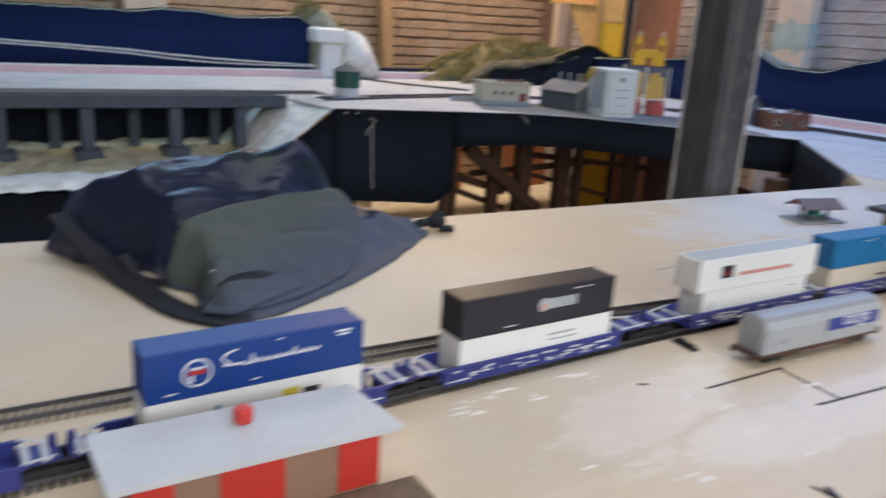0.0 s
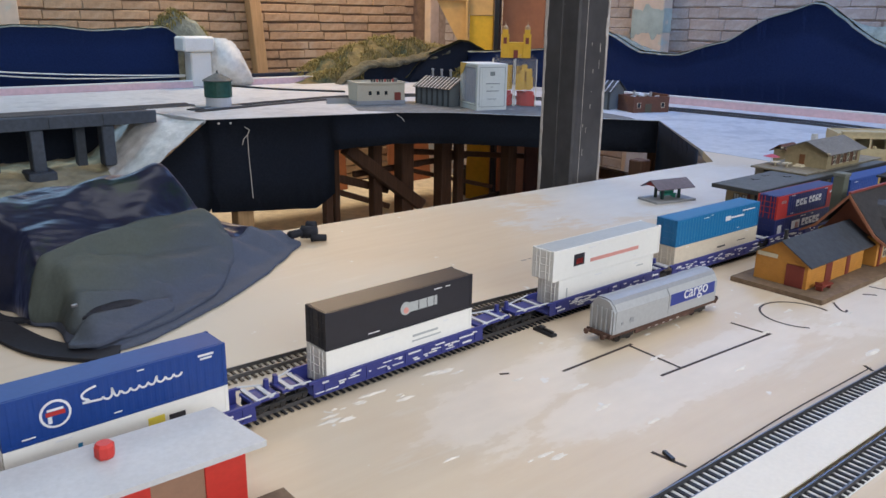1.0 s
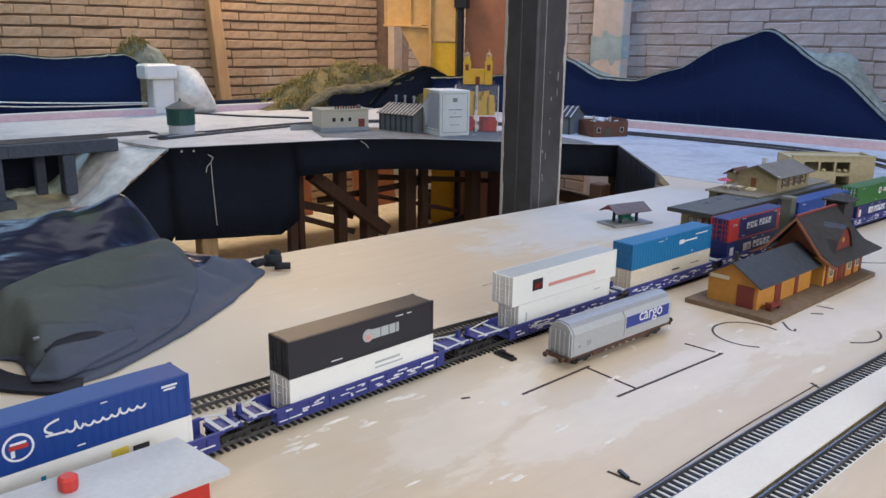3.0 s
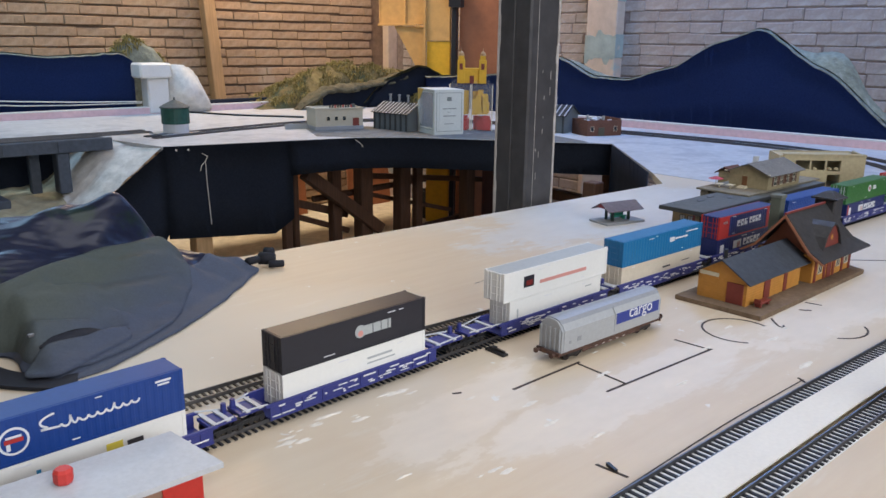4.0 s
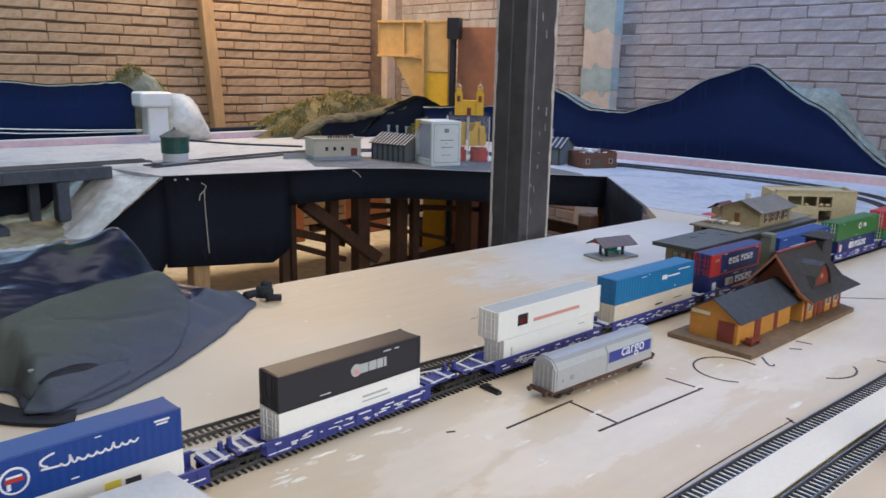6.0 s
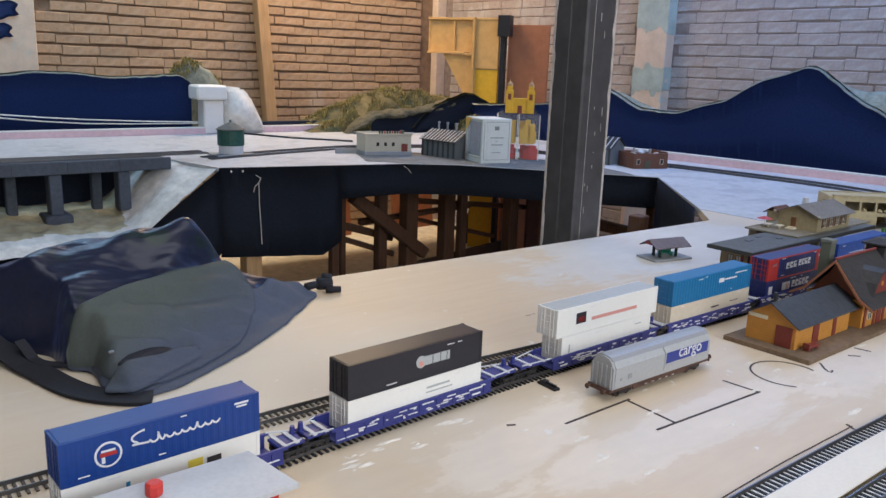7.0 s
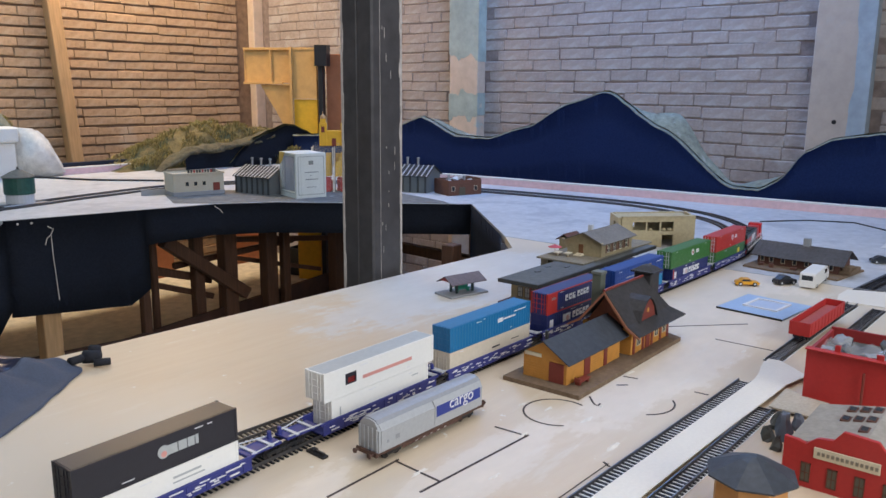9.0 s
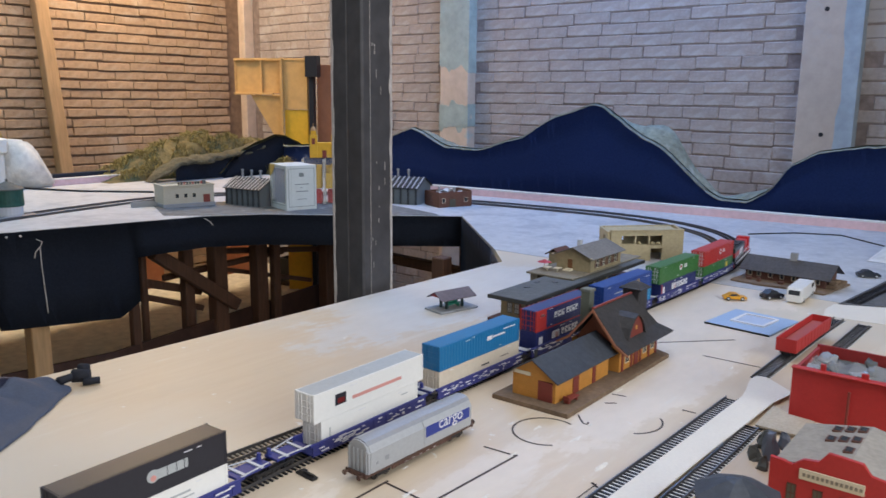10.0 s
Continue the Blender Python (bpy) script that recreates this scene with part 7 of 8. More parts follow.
# clear plastic boxes with red and yellow parts, the yellow church on top
JAR = clear_plastic("clear_box_plastic", (0.85, 0.82, 0.74), 0.05)
REDFILL = plain("red_parts", (0.52, 0.03, 0.03), 0.5)
YELFILL = plain("yellow_parts", (0.70, 0.42, 0.05), 0.5)
POSTW = plain("white_bar", (0.70, 0.66, 0.58), 0.5)
for i, (x, y) in enumerate(((2.035, 2.010), (2.092, 1.951))):
    jr = thing("parts_box", "clear plastic box of red and yellow parts", "box", pose(x, y, T, 0, 0, -45), "plastic boxes of parts")
    rng = random.Random(40 + i)
    bm = bmesh.new()
    for k in range(16):
        a, b, h = rng.uniform(-0.029, 0.022), rng.uniform(-0.029, 0.022), rng.uniform(0.035, 0.058)
        add_box(bm, a - 0.008, b - 0.008, 0.002, a + 0.014, b + 0.014, h)
    part("red_filling", bm, REDFILL, jr, "bright red parts")
    bm = bmesh.new()
    for k in range(13):
        a, b, h = rng.uniform(-0.031, 0.022), rng.uniform(-0.031, 0.022), rng.uniform(0.085, 0.15)
        add_box(bm, a - 0.006, b - 0.006, 0.0585 + k * 0.0004, a + 0.014, b + 0.014, h)
    part("yellow_filling", bm, YELFILL, jr, "dull yellow parts")
    part("clear_wall", boxes([(-0.039, -0.039, 0.001, 0.039, -0.0378, 0.166), (-0.039, 0.0378, 0.001, 0.039, 0.039, 0.166), (-0.039, -0.0378, 0.001, -0.0378, 0.0378, 0.166), (0.0378, -0.0378, 0.001, 0.039, 0.0378, 0.166)]), JAR, jr, "clear plastic walls")
    for dx, dy in ((-0.0385, -0.0385), (0.0385, -0.0385), (-0.0385, 0.0385)):
        part("bar", box(dx - 0.0016, dy - 0.0016, 0, dx + 0.0016, dy + 0.0016, 0.168), POSTW, jr)
    part("lid", boxes([(-0.041, -0.041, 0.168, 0.041, 0.041, 0.1705), (-0.03, -0.03, 0.1705, -0.018, -0.018, 0.184), (0.016, 0.014, 0.1705, 0.026, 0.026, 0.182)], 0.0006), JAR, jr, "clear lid with small studs")
chh = thing("yellow_church", "bright yellow model church with two domed towers", "church", pose(2.085, 2.0, T + 0.1707, 0, 0, -45))
part("nave", box(-0.052, -0.028, 0, 0.052, 0.028, 0.055, 0.001), YELLOW, chh)
for x in (-0.04, 0.04):
    tw = part("tower", box(x - 0.014, -0.034, 0, x + 0.014, -0.006, 0.085, 0.001), YELLOW, chh)
    part("belfry", box(x - 0.010, -0.030, 0.0852, x + 0.010, -0.010, 0.100, 0.001), YELLOW, tw)
    d = part("dome", lathe([(0.011, 0), (0.010, 0.008), (0.005, 0.014), (0.0015, 0.018), (0.001, 0.028)], 12), PINE, tw, "ochre dome with a spike")
    d.matrix_basis = pose(x, -0.02, 0.1002)
    part("arch", box(x - 0.006, -0.0347, 0.05, x + 0.006, -0.0338, 0.072), OXIDE, tw)
part("portal", box(-0.008, -0.0292, 0, 0.008, -0.0278, 0.028), OXIDE, chh)

# ---- corner joinery: an ochre plywood cabinet frame turned on its side ----
cabm = Matrix(((0.4789, 0.8779, 0, 2.80), (-0.8779, 0.4789, 0, 3.43), (0, 0, 1, 0), (0, 0, 0, 1)))
cab_o = thing("plywood_cabinet", "ochre plywood cabinet carcass with a black end standing in the corner", "cabinet", cabm)
part("upper_case", boxes([(-0.03, 0.0, 1.10, 0.24, 0.012, 1.285), (-0.035, -0.016, 1.275, 0.40, 0.0, 1.288), (-0.035, -0.022, 1.092, 0.19, 0.0, 1.104), (0.19, -0.022, 1.084, 0.24, 0.0, 1.096), (-0.035, -0.006, 1.104, -0.027, 0.0, 1.275), (0.115, -0.014, 1.104, 0.127, 0.0, 1.275)], 0.001), YELLOWPLY, cab_o)
part("side_panel", boxes([(0.24, -0.012, 1.015, 0.385, 0.012, 1.285), (0.235, -0.03, 0.86, 0.25, -0.012, 1.29)], 0.001), YELLOWPLY, cab_o)
part("lower_panel", box(0.25, -0.005, 0.0, 0.385, 0.012, 1.012, 0.001), YELLOW, cab_o, "bright yellow lower panel")
part("gusset", prism([(0.058, 1.09), (0.24, 1.09), (0.24, 0.80), (0.20, 0.85)], -0.006, 0.006, pose(0, 0, 0, 90, 0, 0)), YELLOWPLY, cab_o, "triangular ochre gusset")
part("end_board", boxes([(0.388, -0.05, 1.19, 0.455, 0.012, 1.30), (0.40, -0.03, 0.0, 0.425, 0.012, 1.19)]), BLACK, cab_o, "black end board")
rb = thing("rust_panel", "rust-red painted board leaning on the wall", "board", cabm)
part("board", box(0.43, 0.02, 0.0, 0.66, 0.034, 1.255, 0.002), REDBOARD, rb)

# dark cloth tag on the pier
ob = thing("blue_rag", "dark blue rag with two folded tails on the pier", "rag", pose(0.705, 3.935, 1.085))
for top, low, tip, drop in ((0.175, 0.075, 0.075, -0.020), (0.068, -0.020, 0.044, 0.004)):
    bm = bmesh.new()
    vs = []
    for i in range(7):
        f = i / 6
        half = (top - low) / 2 * (0.95 - 0.35 * f if i < 6 else 0.48)
        mid = (top + low) / 2 + (drop if top > 0.1 else 0.0) * (1 - f) + 0.004 * math.sin(i * 1.9)
        vs.append([bm.verts.new((-0.05 + (tip + 0.05) * f + 0.008 * math.sin(j * 1.3 + f), -0.006 * (1 + math.sin(i * 1.7 + j)), mid + half * (1 - j / 2.5))) for j in range(6)])
    for i in range(6):
        for j in range(5):
            bm.faces.new((vs[i][j], vs[i + 1][j], vs[i + 1][j + 1], vs[i][j + 1]))
    bmesh.ops.solidify(bm, geom=bm.faces[:], thickness=0.003)
    part("tail", bm, plain("dark_blue_cloth", (0.025, 0.05, 0.17), 0.9), ob, "", True)

# thin wire across the white board
cord("wire", [(2.43, 0.52, T + 0.0015), (2.55, 0.42, T + 0.0015), (2.60, 0.30, T + 0.0015), (2.48, 0.16, T + 0.0015), (2.42, 0.10, T + 0.0015)], 0.0025, BLACK, "thin black wire on the white board")

# switch stands beside the main line
for x, y, turn in ((0.540, 0.374, 88), (0.468, 0.500, -80)):
    sw_ = thing("switch_lever", "black switch lever beside the main line", "lever", pose(x, y, T, 0, 0, turn), "switch levers")
    part("base", box(-0.014, -0.004, 0, 0.014, 0.004, 0.003, 0.0006), BLACK, sw_)
    part("arm", boxes([(-0.012, -0.0012, 0.003, 0.004, 0.0012, 0.0055), (0.002, -0.003, 0.003, 0.008, 0.003, 0.006)]), BLACK, sw_)
ob = thing("screw", "small dark screw lying on the plywood", "screw", pose(0.438, 0.152, T, 0, 0, 70))
part("shank", boxes([(-0.006, -0.0014, 0, 0.006, 0.0014, 0.0026)]), BLACK, ob)

# plaster dabs on the plywood
rng = random.Random(11)
DAB = mat("plaster_dab", (0.76, 0.70, 0.61), 0.8, vary=0.1, fine=200, coarse=40, bump=0.5)
for _ in range(46):
    x, y = rng.uniform(0.30, 1.2), rng.uniform(0.14, 0.37)
    if _ < 14:
        x, y = rng.uniform(0.27, 0.42), rng.uniform(0.345, 0.372)
    r = rng.uniform(0.0015, 0.006)
    bm = bmesh.new()
    n = 9
    ring = [bm.verts.new((x + r * rng.uniform(1.0, 3.0) * math.cos(2 * math.pi * i / n), y + r * rng.uniform(0.35, 0.8) * math.sin(2 * math.pi * i / n), T + 0.0001)) for i in range(n)]
    top = bm.verts.new((x, y, T + rng.uniform(0.0005, 0.0016)))
    for i in range(n):
        bm.faces.new((ring[i], ring[(i + 1) % n], top))
    tagged(part("plaster_dab", bm, DAB), "small dab of dried white plaster on the plywood", "plaster", "plaster dabs")


# ---- backpack lying on the plywood ----
OUT = [(0.505, 0.805), (0.40, 0.715), (0.318, 0.655), (0.215, 0.597), (0.166, 0.588), (0.149, 0.638), (0.152, 0.68), (0.130, 0.708), (0.128, 0.76), (0.10, 0.79), (0.06, 0.82), (0.03, 0.89), (0.09, 0.955), (0.25, 0.955), (0.37, 0.91), (0.43, 0.862), (0.50, 0.842)]


def edge_distance(x, y, poly):
    """Distance inside a polygon; negative outside."""
    best, inside = 9.0, False
    n = len(poly)
    for i in range(n):
        (x0, y0), (x1, y1) = poly[i], poly[(i + 1) % n]
        dx, dy = x1 - x0, y1 - y0
        k = max(0.0, min(1.0, ((x - x0) * dx + (y - y0) * dy) / (dx * dx + dy * dy)))
        best = min(best, math.hypot(x - x0 - k * dx, y - y0 - k * dy))
        if (y0 > y) != (y1 > y) and x < x0 + (y - y0) / dy * dx:
            inside = not inside
    return best if inside else -best


def ease(v):
    v = max(0.0, min(1.0, v))
    return v * v * (3 - 2 * v)


# forms along the bag's front: the ridge's height and distance, the flap's rear edge
CREST = [(-1.0, 0.085), (0.0, 0.09), (0.05, 0.10), (0.17, 0.114), (0.25, 0.123), (0.274, 0.128), (0.286, 0.106), (0.305, 0.062), (0.34, 0.036), (0.40, 0.020), (2.0, 0.016)]
RIDGE = [(-1.0, 0.215), (0.05, 0.215), (0.17, 0.185), (0.275, 0.122), (0.33, 0.085), (0.40, 0.05), (2.0, 0.05)]
HEM = [(-1.0, 0.115), (0.04, 0.1125), (0.17, 0.098), (0.29, 0.078), (0.33, 0.06), (0.40, 0.035), (2.0, 0.035)]
HEMTOP = [(-1.0, 0.06), (0.04, 0.064), (0.17, 0.070), (0.285, 0.068), (0.31, 0.040), (0.40, 0.018), (2.0, 0.016)]


def along(table, u):
    return next(za + (zb - za) * (u - a) / (b - a) for (a, za), (b, zb) in zip(table, table[1:]) if a <= u <= b)


# creases of the front cloth in the bag's own plan (along, back): run, depth, width
CREASES = (([(0.024, 0.082), (0.060, 0.064), (0.115, 0.024)], 0.0085, 0.008), ([(0.111, 0.089), (0.161, 0.068), (0.258, 0.041)], 0.0075, 0.007),
           ([(0.122, 0.040), (0.170, 0.026), (0.217, 0.012)], 0.0060, 0.007), ([(0.019, 0.043), (0.055, 0.036), (0.122, 0.019)], 0.0070, 0.005),
           ([(0.285, 0.050), (0.315, 0.040), (0.340, 0.036)], 0.0050, 0.006), ([(0.030, 0.105), (0.080, 0.100), (0.150, 0.086)], 0.0035, 0.006))


def creasing(u, s):
    """Depth of the creases at a place, with a soft ridge thrown up behind each."""
    total = 0.0
    for run, deep, wide in CREASES:
        best = 9.0
        for (a, b), (c, d) in zip(run, run[1:]):
            dx, dy = c - a, d - b
            k = max(0.0, min(1.0, ((u - a) * dx + (s - b) * dy) / (dx * dx + dy * dy)))
            gap = math.hypot(u - a - k * dx, s - b - k * dy) * (1 if (s - b) * dx > (u - a) * dy else -1)
            best = gap if abs(gap) < abs(best) else best
        total += -deep * math.exp(-(best / wide) ** 2) + 0.55 * deep * math.exp(-((best - 1.9 * wide) / wide) ** 2)
    return total


def bag_height(x, y):
    d = edge_distance(x, y, OUT)
    if d <= 0:
        return 0.0
    u = 0.842 * (x - 0.166) + 0.539 * (y - 0.588)
    s = 0.842 * (y - 0.588) - 0.539 * (x - 0.166)
    crest, ridge, hem, top = along(CREST, u), along(RIDGE, u), along(HEM, u), along(HEMTOP, u)
    if s < hem:
        h = top * max(0.0, s / hem) ** 0.9
    elif s < ridge:
        h = top + (crest - top) * ease((s - hem) / (ridge - hem))
    else:
        h = crest * max(0.0, 1 - ((s - ridge) / 0.13) ** 2)
    h = h * ease(d / 0.022) ** 0.6
    warp = noise.noise((u * 5, s * 5, 2))
    front = ease((hem - s) / 0.016 + 0.5)
    calm = ease(u / 0.06) * ease((0.34 - u) / 0.08)
    # front cloth: long shallow folds falling to the lower corner; body: soft folds along the bag
    fold = (creasing(u, s) + 0.0014 * math.sin(s * 110 + u * 60 + 3 * warp)) * front * ease((0.36 - u) / 0.06)
    fold += (0.0065 * (abs(math.sin(s * 30 - u * 12 + 2.5 * warp)) - 0.6) + 0.0028 * math.sin(s * 120 - u * 34 + 4 * warp)) * (1 - front) * ease((0.30 - u) / 0.06)
    fold += 0.0045 * math.sin(u * 110 + 3 * warp) * ease((u - 0.30) / 0.04) * ease((0.42 - u) / 0.04)
    fold -= 0.006 * math.exp(-((s - hem - 0.010) / 0.006) ** 2) * calm
    crease = 0.0030 * noise.noise((u * 14, s * 50, 8)) - 0.004 * (1 - min(1.0, 2.6 * abs(noise.noise((u * 7 + 3, s * 20, 3))))) ** 4
    return max(0.0, h + (fold + crease) * ease(d / 0.025))


def snapped(x, y, poly):
    """The nearest point of a polygon's rim."""
    best, place = 9.0, (x, y)
    for i in range(len(poly)):
        (x0, y0), (x1, y1) = poly[i], poly[(i + 1) % len(poly)]
        dx, dy = x1 - x0, y1 - y0
        k = max(0.0, min(1.0, ((x - x0) * dx + (y - y0) * dy) / (dx * dx + dy * dy)))
        p = (x0 + k * dx, y0 + k * dy)
        if math.dist(p, (x, y)) < best:
            best, place = math.dist(p, (x, y)), p
    return place


def draped(poly, lift, hem, step=0.004):
    """A sheet over the bag's form inside a plan outline, hemmed down at its rim."""
    bm = bmesh.new()
    pts = {}
    nx, ny = int(0.60 / step), int(0.42 / step)
    for i in range(nx + 1):
        for j in range(ny + 1):
            x, y = -0.03 + i * step, 0.56 + j * step
            d = edge_distance(x, y, poly)
            if d > -step * 0.5:
                if d < step * 0.6:
                    x, y = snapped(x, y, poly)
                pts[i, j] = bm.verts.new((x, y, T + 0.001 + bag_height(x, y) + lift))
    for (i, j), v in list(pts.items()):
        q = [pts.get(k) for k in ((i, j), (i + 1, j), (i + 1, j + 1), (i, j + 1))]
        if all(q):
            bm.faces.new(q)
    bmesh.ops.delete(bm, geom=[v for v in bm.verts if not v.link_faces], context="VERTS")
    bmesh.ops.remove_doubles(bm, verts=bm.verts, dist=step * 0.2)
    for k in range(2):
        bmesh.ops.smooth_vert(bm, verts=bm.verts, factor=0.5, use_axis_x=True, use_axis_y=True, use_axis_z=True)
    ring = {v: [e.other_vert(v) for e in v.link_edges if e.is_boundary] for v in bm.verts if v.is_boundary}
    for k in range(10):
        moved = {v: v.co * 0.5 + sum((o.co for o in near), Vector()) * (0.5 / len(near)) for v, near in ring.items() if near}
        for v, co in moved.items():
            v.co = co
    rim = [e for e in bm.edges if e.is_boundary]
    down = bmesh.ops.extrude_edge_only(bm, edges=rim)
    for v in (g for g in down["geom"] if isinstance(g, bmesh.types.BMVert)):
        v.co.z = T + 0.0006 if hem is None else max(T + 0.0006, v.co.z - hem)
    return bm


def wrinkled(m, scale, depth, strength, stretch=None):
    """Soft wrinkles laid over a material's own fine grain."""
    nt = m.node_tree
    b = nt.nodes["Principled BSDF"]
    bp = node(nt, "ShaderNodeBump", Strength=strength, Distance=depth)
    nt.links.new(noise_of(nt, scale, 2, 0.45, stretch), bp.inputs["Height"])
    if b.inputs["Normal"].links:
        nt.links.new(b.inputs["Normal"].links[0].from_socket, bp.inputs["Normal"])
    nt.links.new(bp.outputs[0], b.inputs["Normal"])
    return m


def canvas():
    """Grey canvas, olive towards the top of the flap; the bluish light towards the lower hem is put into its colour."""
    m = mat("light_tinted_canvas", (0.5, 0.5, 0.5), 0.72, vary=0.10, fine=340, coarse=9, bump=0.10, depth=0.0003, spec=0.3)
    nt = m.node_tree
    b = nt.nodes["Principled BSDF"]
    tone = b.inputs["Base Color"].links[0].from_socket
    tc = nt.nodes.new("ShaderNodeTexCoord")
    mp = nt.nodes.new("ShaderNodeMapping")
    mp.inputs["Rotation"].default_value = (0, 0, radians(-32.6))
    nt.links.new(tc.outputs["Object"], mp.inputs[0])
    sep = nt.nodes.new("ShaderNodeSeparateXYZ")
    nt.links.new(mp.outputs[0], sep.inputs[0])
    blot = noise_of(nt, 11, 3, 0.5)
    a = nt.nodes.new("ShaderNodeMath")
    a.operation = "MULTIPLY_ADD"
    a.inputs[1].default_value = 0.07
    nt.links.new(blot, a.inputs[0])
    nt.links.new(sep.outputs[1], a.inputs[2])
    # gradient paints the bluish light on the lower cloth into the colour
    light_tint = ramp_of(nt, a.outputs[0], [(0.445, (0.062, 0.074, 0.108)), (0.520, (0.066, 0.078, 0.069))])
    nt.links.new(mix(nt, 1.0, mix(nt, 1.0, tone, (2.0, 2.0, 2.0), "MULTIPLY"), light_tint, "MULTIPLY"), b.inputs["Base Color"])
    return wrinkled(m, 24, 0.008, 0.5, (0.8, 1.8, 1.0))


BAGDARK = wrinkled(mat("navy_nylon", (0.0075, 0.0105, 0.030), 0.33, vary=0.3, fine=160, coarse=7, bump=0.15, depth=0.0005, spec=0.32, dirt=(0.008, 0.020, 0.012), dirt_at=0.56), 22, 0.010, 0.7, (0.6, 1.8, 1.0))
BAGDARK.node_tree.nodes["Principled BSDF"].inputs["Sheen Weight"].default_value = 0.12
BAGDARK.node_tree.nodes["Principled BSDF"].inputs["Sheen Tint"].default_value = (0.35, 0.45, 1.0, 1.0)
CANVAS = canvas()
# same cloth as the flap, its bluish sheen put into the base colour
BAGBLUE = wrinkled(mat("blue_lit_canvas", (0.068, 0.081, 0.117), 0.7, vary=0.12, fine=320, coarse=9, bump=0.12, depth=0.0003, spec=0.3), 30, 0.004, 0.35)
STRAP = mat("black_webbing", (0.014, 0.015, 0.022), 0.8, vary=0.25, fine=300, coarse=20)
bag = thing("backpack", "dark navy backpack with a grey canvas flap lying on the plywood", "backpack")
part("body", draped(OUT, 0.0, None), BAGDARK, bag, "dark navy nylon body", True)
FLAP = [(0.507, 0.806), (0.40, 0.708), (0.318, 0.648), (0.215, 0.590), (0.163, 0.582), (0.146, 0.634), (0.152, 0.676), (0.126, 0.708), (0.160, 0.726), (0.23, 0.748), (0.30, 0.782), (0.372, 0.814), (0.386, 0.786), (0.44, 0.825), (0.497, 0.842)]
part("front_panel", draped(FLAP, 0.003, 0.003), BAGBLUE, bag, "grey canvas front panel with bluish light put into its colour", True)
OVER = [(0.126, 0.708), (0.16, 0.728), (0.23, 0.752), (0.30, 0.786), (0.376, 0.822), (0.388, 0.797), (0.386, 0.765), (0.372, 0.735), (0.315, 0.665), (0.25, 0.622), (0.20, 0.602), (0.166, 0.606), (0.150, 0.640), (0.154, 0.674)]
part("flap", draped(OVER, 0.0062, 0.0028), CANVAS, bag, "olive-grey canvas flap with bluish light put into its lower colour", True)
bm = bmesh.new()
for a, b, r in (((0.492, 0.818, 0.013), (0.520, 0.826, 0.012), 0.006), ((0.516, 0.828, 0.012), (0.532, 0.812, 0.012), 0.0095), ((0.528, 0.832, 0.018), (0.536, 0.822, 0.019), 0.0075), ((0.520, 0.808, 0.007), (0.540, 0.800, 0.006), 0.0055)):
    add_tube(bm, (a[0], a[1], T + a[2]), (b[0], b[1], T + b[2]), r, r * 0.9, 9)
part("toggle", bm, STRAP, bag, "knotted black drawcord toggle", True)
# black sliver draped on the cloth for the deep shade inside the pocket slit
part("pocket_opening", draped([(0.160, 0.634), (0.178, 0.646), (0.205, 0.655), (0.236, 0.664), (0.260, 0.668), (0.238, 0.652), (0.197, 0.639), (0.166, 0.627)], 0.0072, 0.001, 0.003), STRAP, bag, "pocket opening, its inner shade laid on as a black sliver", True)
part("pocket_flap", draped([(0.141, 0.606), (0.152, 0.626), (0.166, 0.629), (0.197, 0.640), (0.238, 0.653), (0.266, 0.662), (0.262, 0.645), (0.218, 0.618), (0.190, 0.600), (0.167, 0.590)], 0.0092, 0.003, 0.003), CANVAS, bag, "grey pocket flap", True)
part("zip_pull", boxes([(0.157, 0.634, T + 0.036, 0.163, 0.638, T + 0.039)], 0.0005), RAIL, bag, "small metal zip pull")


def strap(points, width, thick=0.004):
    line = smooth_line([p[:2] for p in points], 0.008)
    bm = ribbon(line, width, 0, thick)
    heights = [p[2] for p in points]
    lo = {}
    n = len(line)
    bm.verts.ensure_lookup_table()
    for k in range(n):
        f = k / (n - 1) * (len(heights) - 1)
        a = int(min(f, len(heights) - 2))
        z = heights[a] + (heights[a + 1] - heights[a]) * (f - a)
        for v in bm.verts[4 * k:4 * k + 4]:
            v.co.z += T + 0.001 + z
    return bm


part("shoulder_strap", strap([(0.05, 0.845, 0.05), (0.085, 0.775, 0.012), (0.105, 0.71, 0.002), (0.127, 0.635, 0.0), (0.160, 0.592, 0.0), (0.188, 0.576, 0.0)], 0.030, 0.0035), STRAP, bag, "padded black shoulder strap")
part("side_strap", strap([(0.10, 0.765, 0.02), (0.115, 0.728, 0.003), (0.14, 0.708, 0.002), (0.159, 0.706, 0.004), (0.178, 0.70, 0.03)], 0.012, 0.003), STRAP, bag, "black webbing strap")
part("side_strap", strap([(0.16, 0.80, 0.078), (0.155, 0.765, 0.055), (0.145, 0.742, 0.004), (0.13, 0.735, 0.0)], 0.026, 0.004), STRAP, bag, "black webbing strap")


# ---- brickwork: single bricks over the mortar of the two brick walls ----
def brick_mesh(name, L, H, D, material, seed, rough=0.0012):
    rng = random.Random(seed)
    bm = bmesh.new()
    add_box(bm, -L / 2, -D, -H / 2, L / 2, 0.004, H / 2, 0.003)
    for v in bm.verts:
        v.co += Vector((rng.uniform(-1, 1), rng.uniform(-0.12, 0.12), rng.uniform(-1, 1))) * rough
    return finish(name, bm, material)


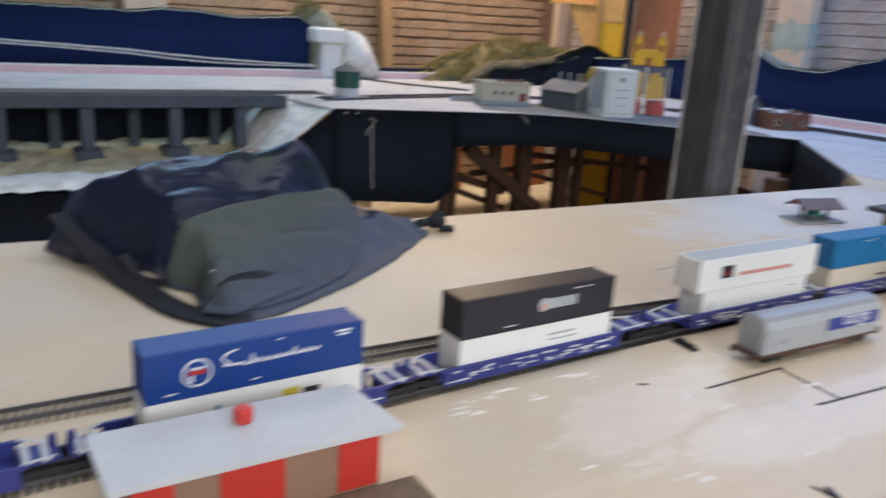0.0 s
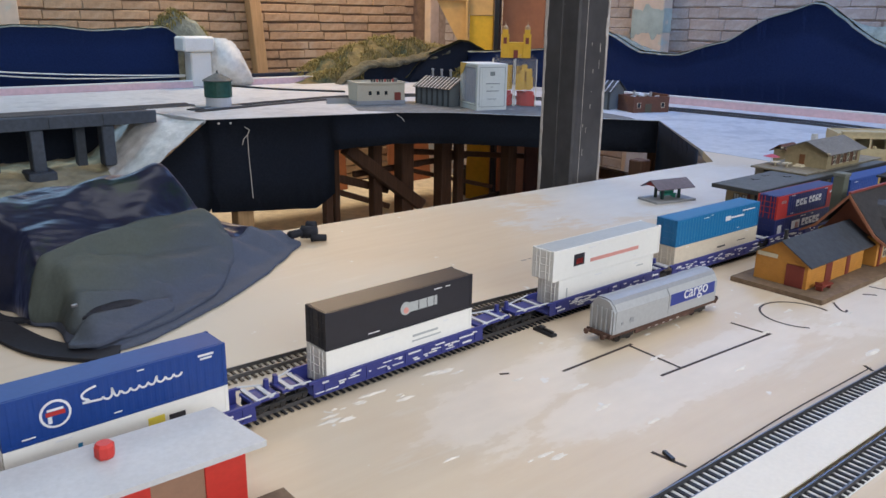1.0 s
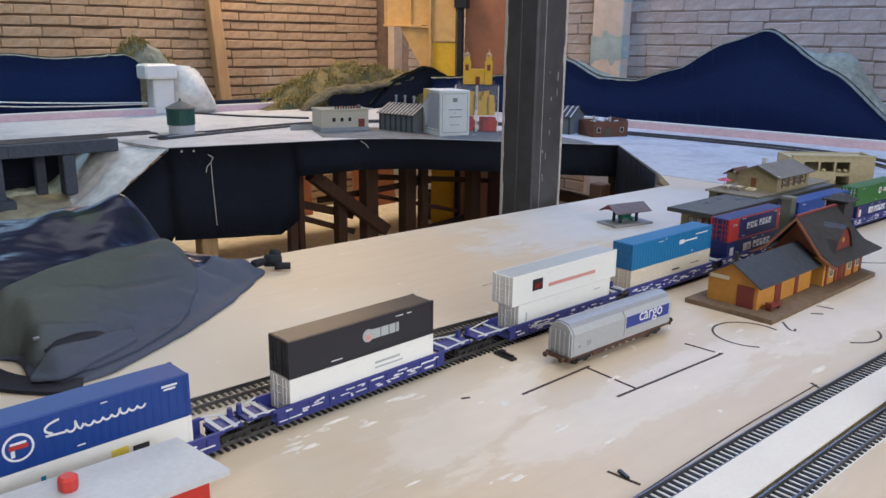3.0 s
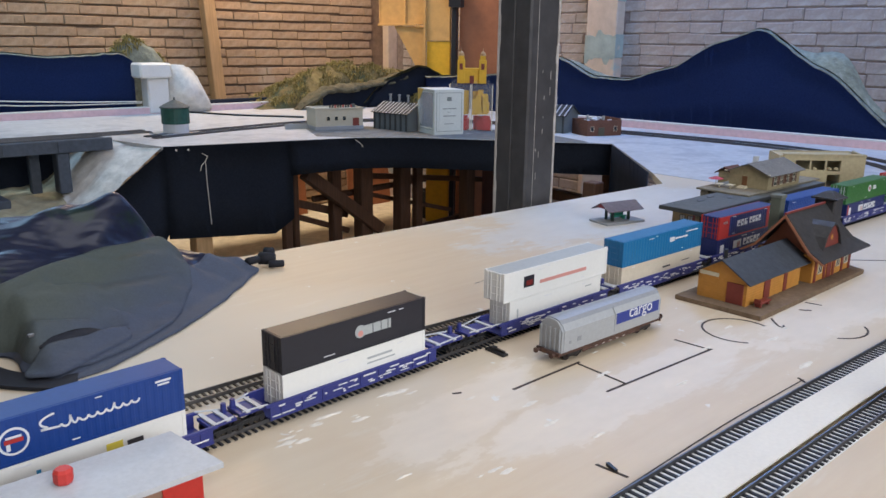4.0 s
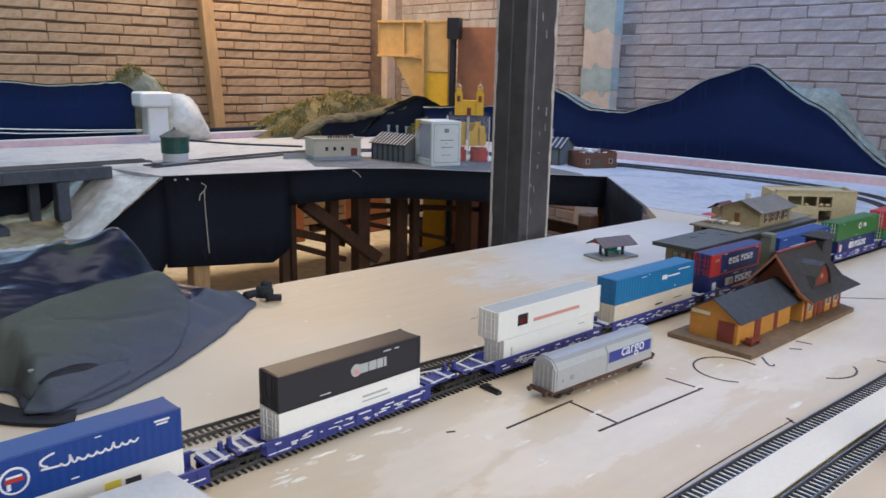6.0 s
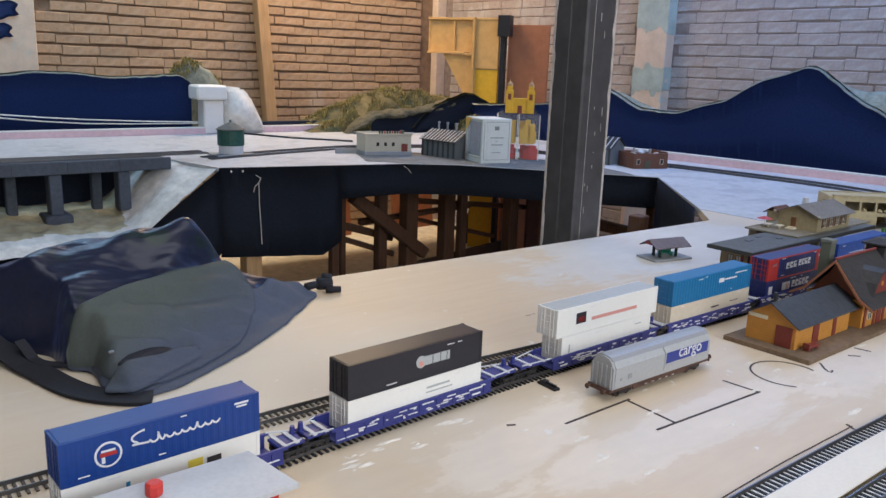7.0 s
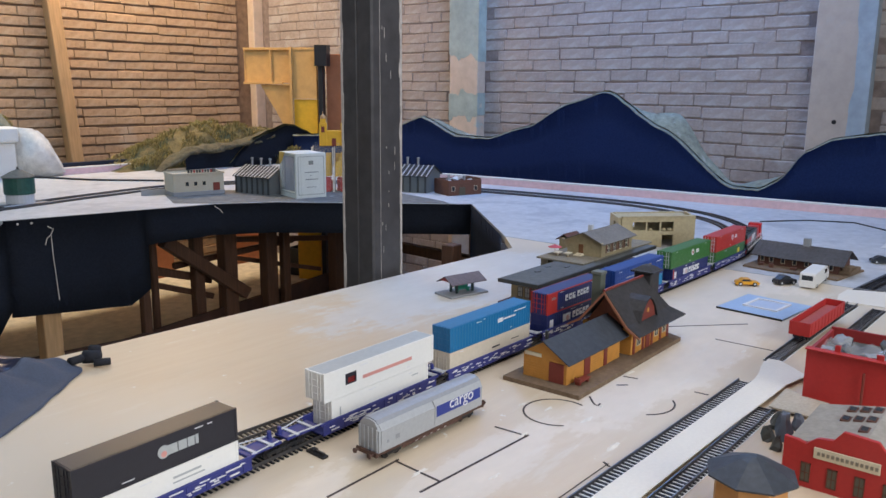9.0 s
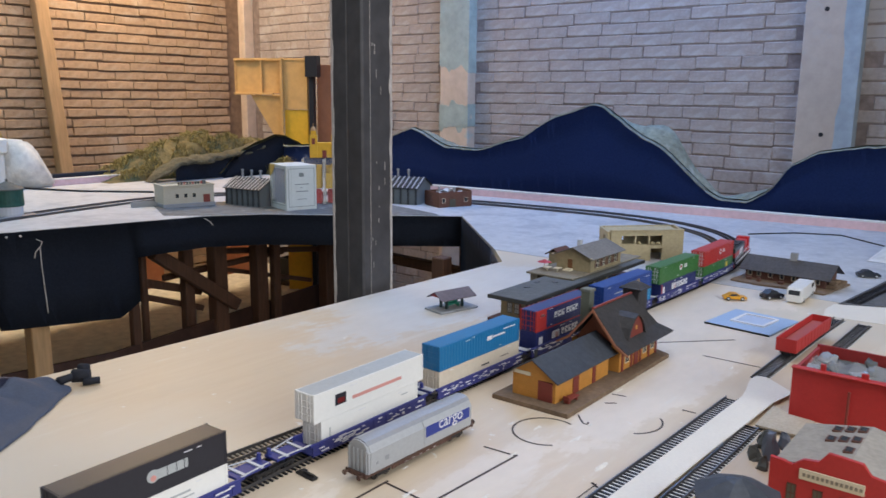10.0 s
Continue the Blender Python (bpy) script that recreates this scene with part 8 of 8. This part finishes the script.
def brickwork(wall, place, u0, u1, z0, z1, near, material, stuff_label, D, blocked=(), seed=5, L=0.172, H=0.0505, gap_u=0.008, gap_z=0.011, rough=0.0012):
    """Courses of bricks; those inside near=(u0, u1, z0, z1) are parts, the rest is one joined mesh."""
    rng = random.Random(seed)
    shapes = [brick_mesh("brick", L - gap_u * rng.uniform(0.15, 1.9), H - gap_z * rng.uniform(0.7, 1.3), D, material, seed + k, rough) for k in range(8)]
    rest_v, rest_f, count = [], [], 0
    for r in range(int((z1 - z0) / H)):
        z = z0 + H * (r + 0.5)
        u = u0 - (L / 2 if r % 2 else 0) + rng.uniform(-0.04, 0.04)
        while u < u1 - 0.02:
            long = L * rng.uniform(0.86, 1.10)
            a, b = max(u, u0), min(u + long, u1)
            mid, k = (a + b) / 2, (b - a) / L
            u += long
            if k < 0.15 or any(p < mid < q for p, q in blocked):
                continue
            m = place(mid, z + rng.uniform(-0.003, 0.003), rng.uniform(-0.3, 0.25) * D) @ Matrix.Diagonal((k, 1, 1, 1))
            me = rng.choice(shapes)
            if near[0] < mid < near[1] and near[2] < z < near[3] and count < 300:
                ob = new("brick", me)
                ob.parent = wall
                ob.matrix_basis = m
                count += 1
            else:
                base = len(rest_v)
                rest_v += [m @ v.co for v in me.vertices]
                rest_f += [[base + i for i in p.vertices] for p in me.polygons]
    me = bpy.data.meshes.new("brickwork")
    me.from_pydata(rest_v, [], rest_f)
    me.materials.append(material)
    ob = new("brickwork", me)
    ob.parent = wall
    tagged(ob, stuff_label, "", "", "stuff")


brickwork(wall_left, lambda u, z, d: pose(u, Y1 + d, z), X0, X1 - 0.17, 0.0, ZC, (1.0, 3.12, 0.85, 1.45), BRICK_L, "orange-brown bricks with deep joints", 0.012, ((0.66, 0.855),), 5, gap_u=0.0022, gap_z=0.0082, rough=0.0022)
brickwork(wall_right, lambda u, z, d: pose(X1 + d, u, z, 0, 0, -90), Y0, Y1 - 0.12, 0.0, ZC, (0.63, 3.0, 0.90, 1.55), BRICK_R, "greyish pink bricks with shallow joints", 0.0034, ((0.43, 0.63), (2.19, 2.37)), 8, gap_u=0.0052, gap_z=0.0046, rough=0.0017)
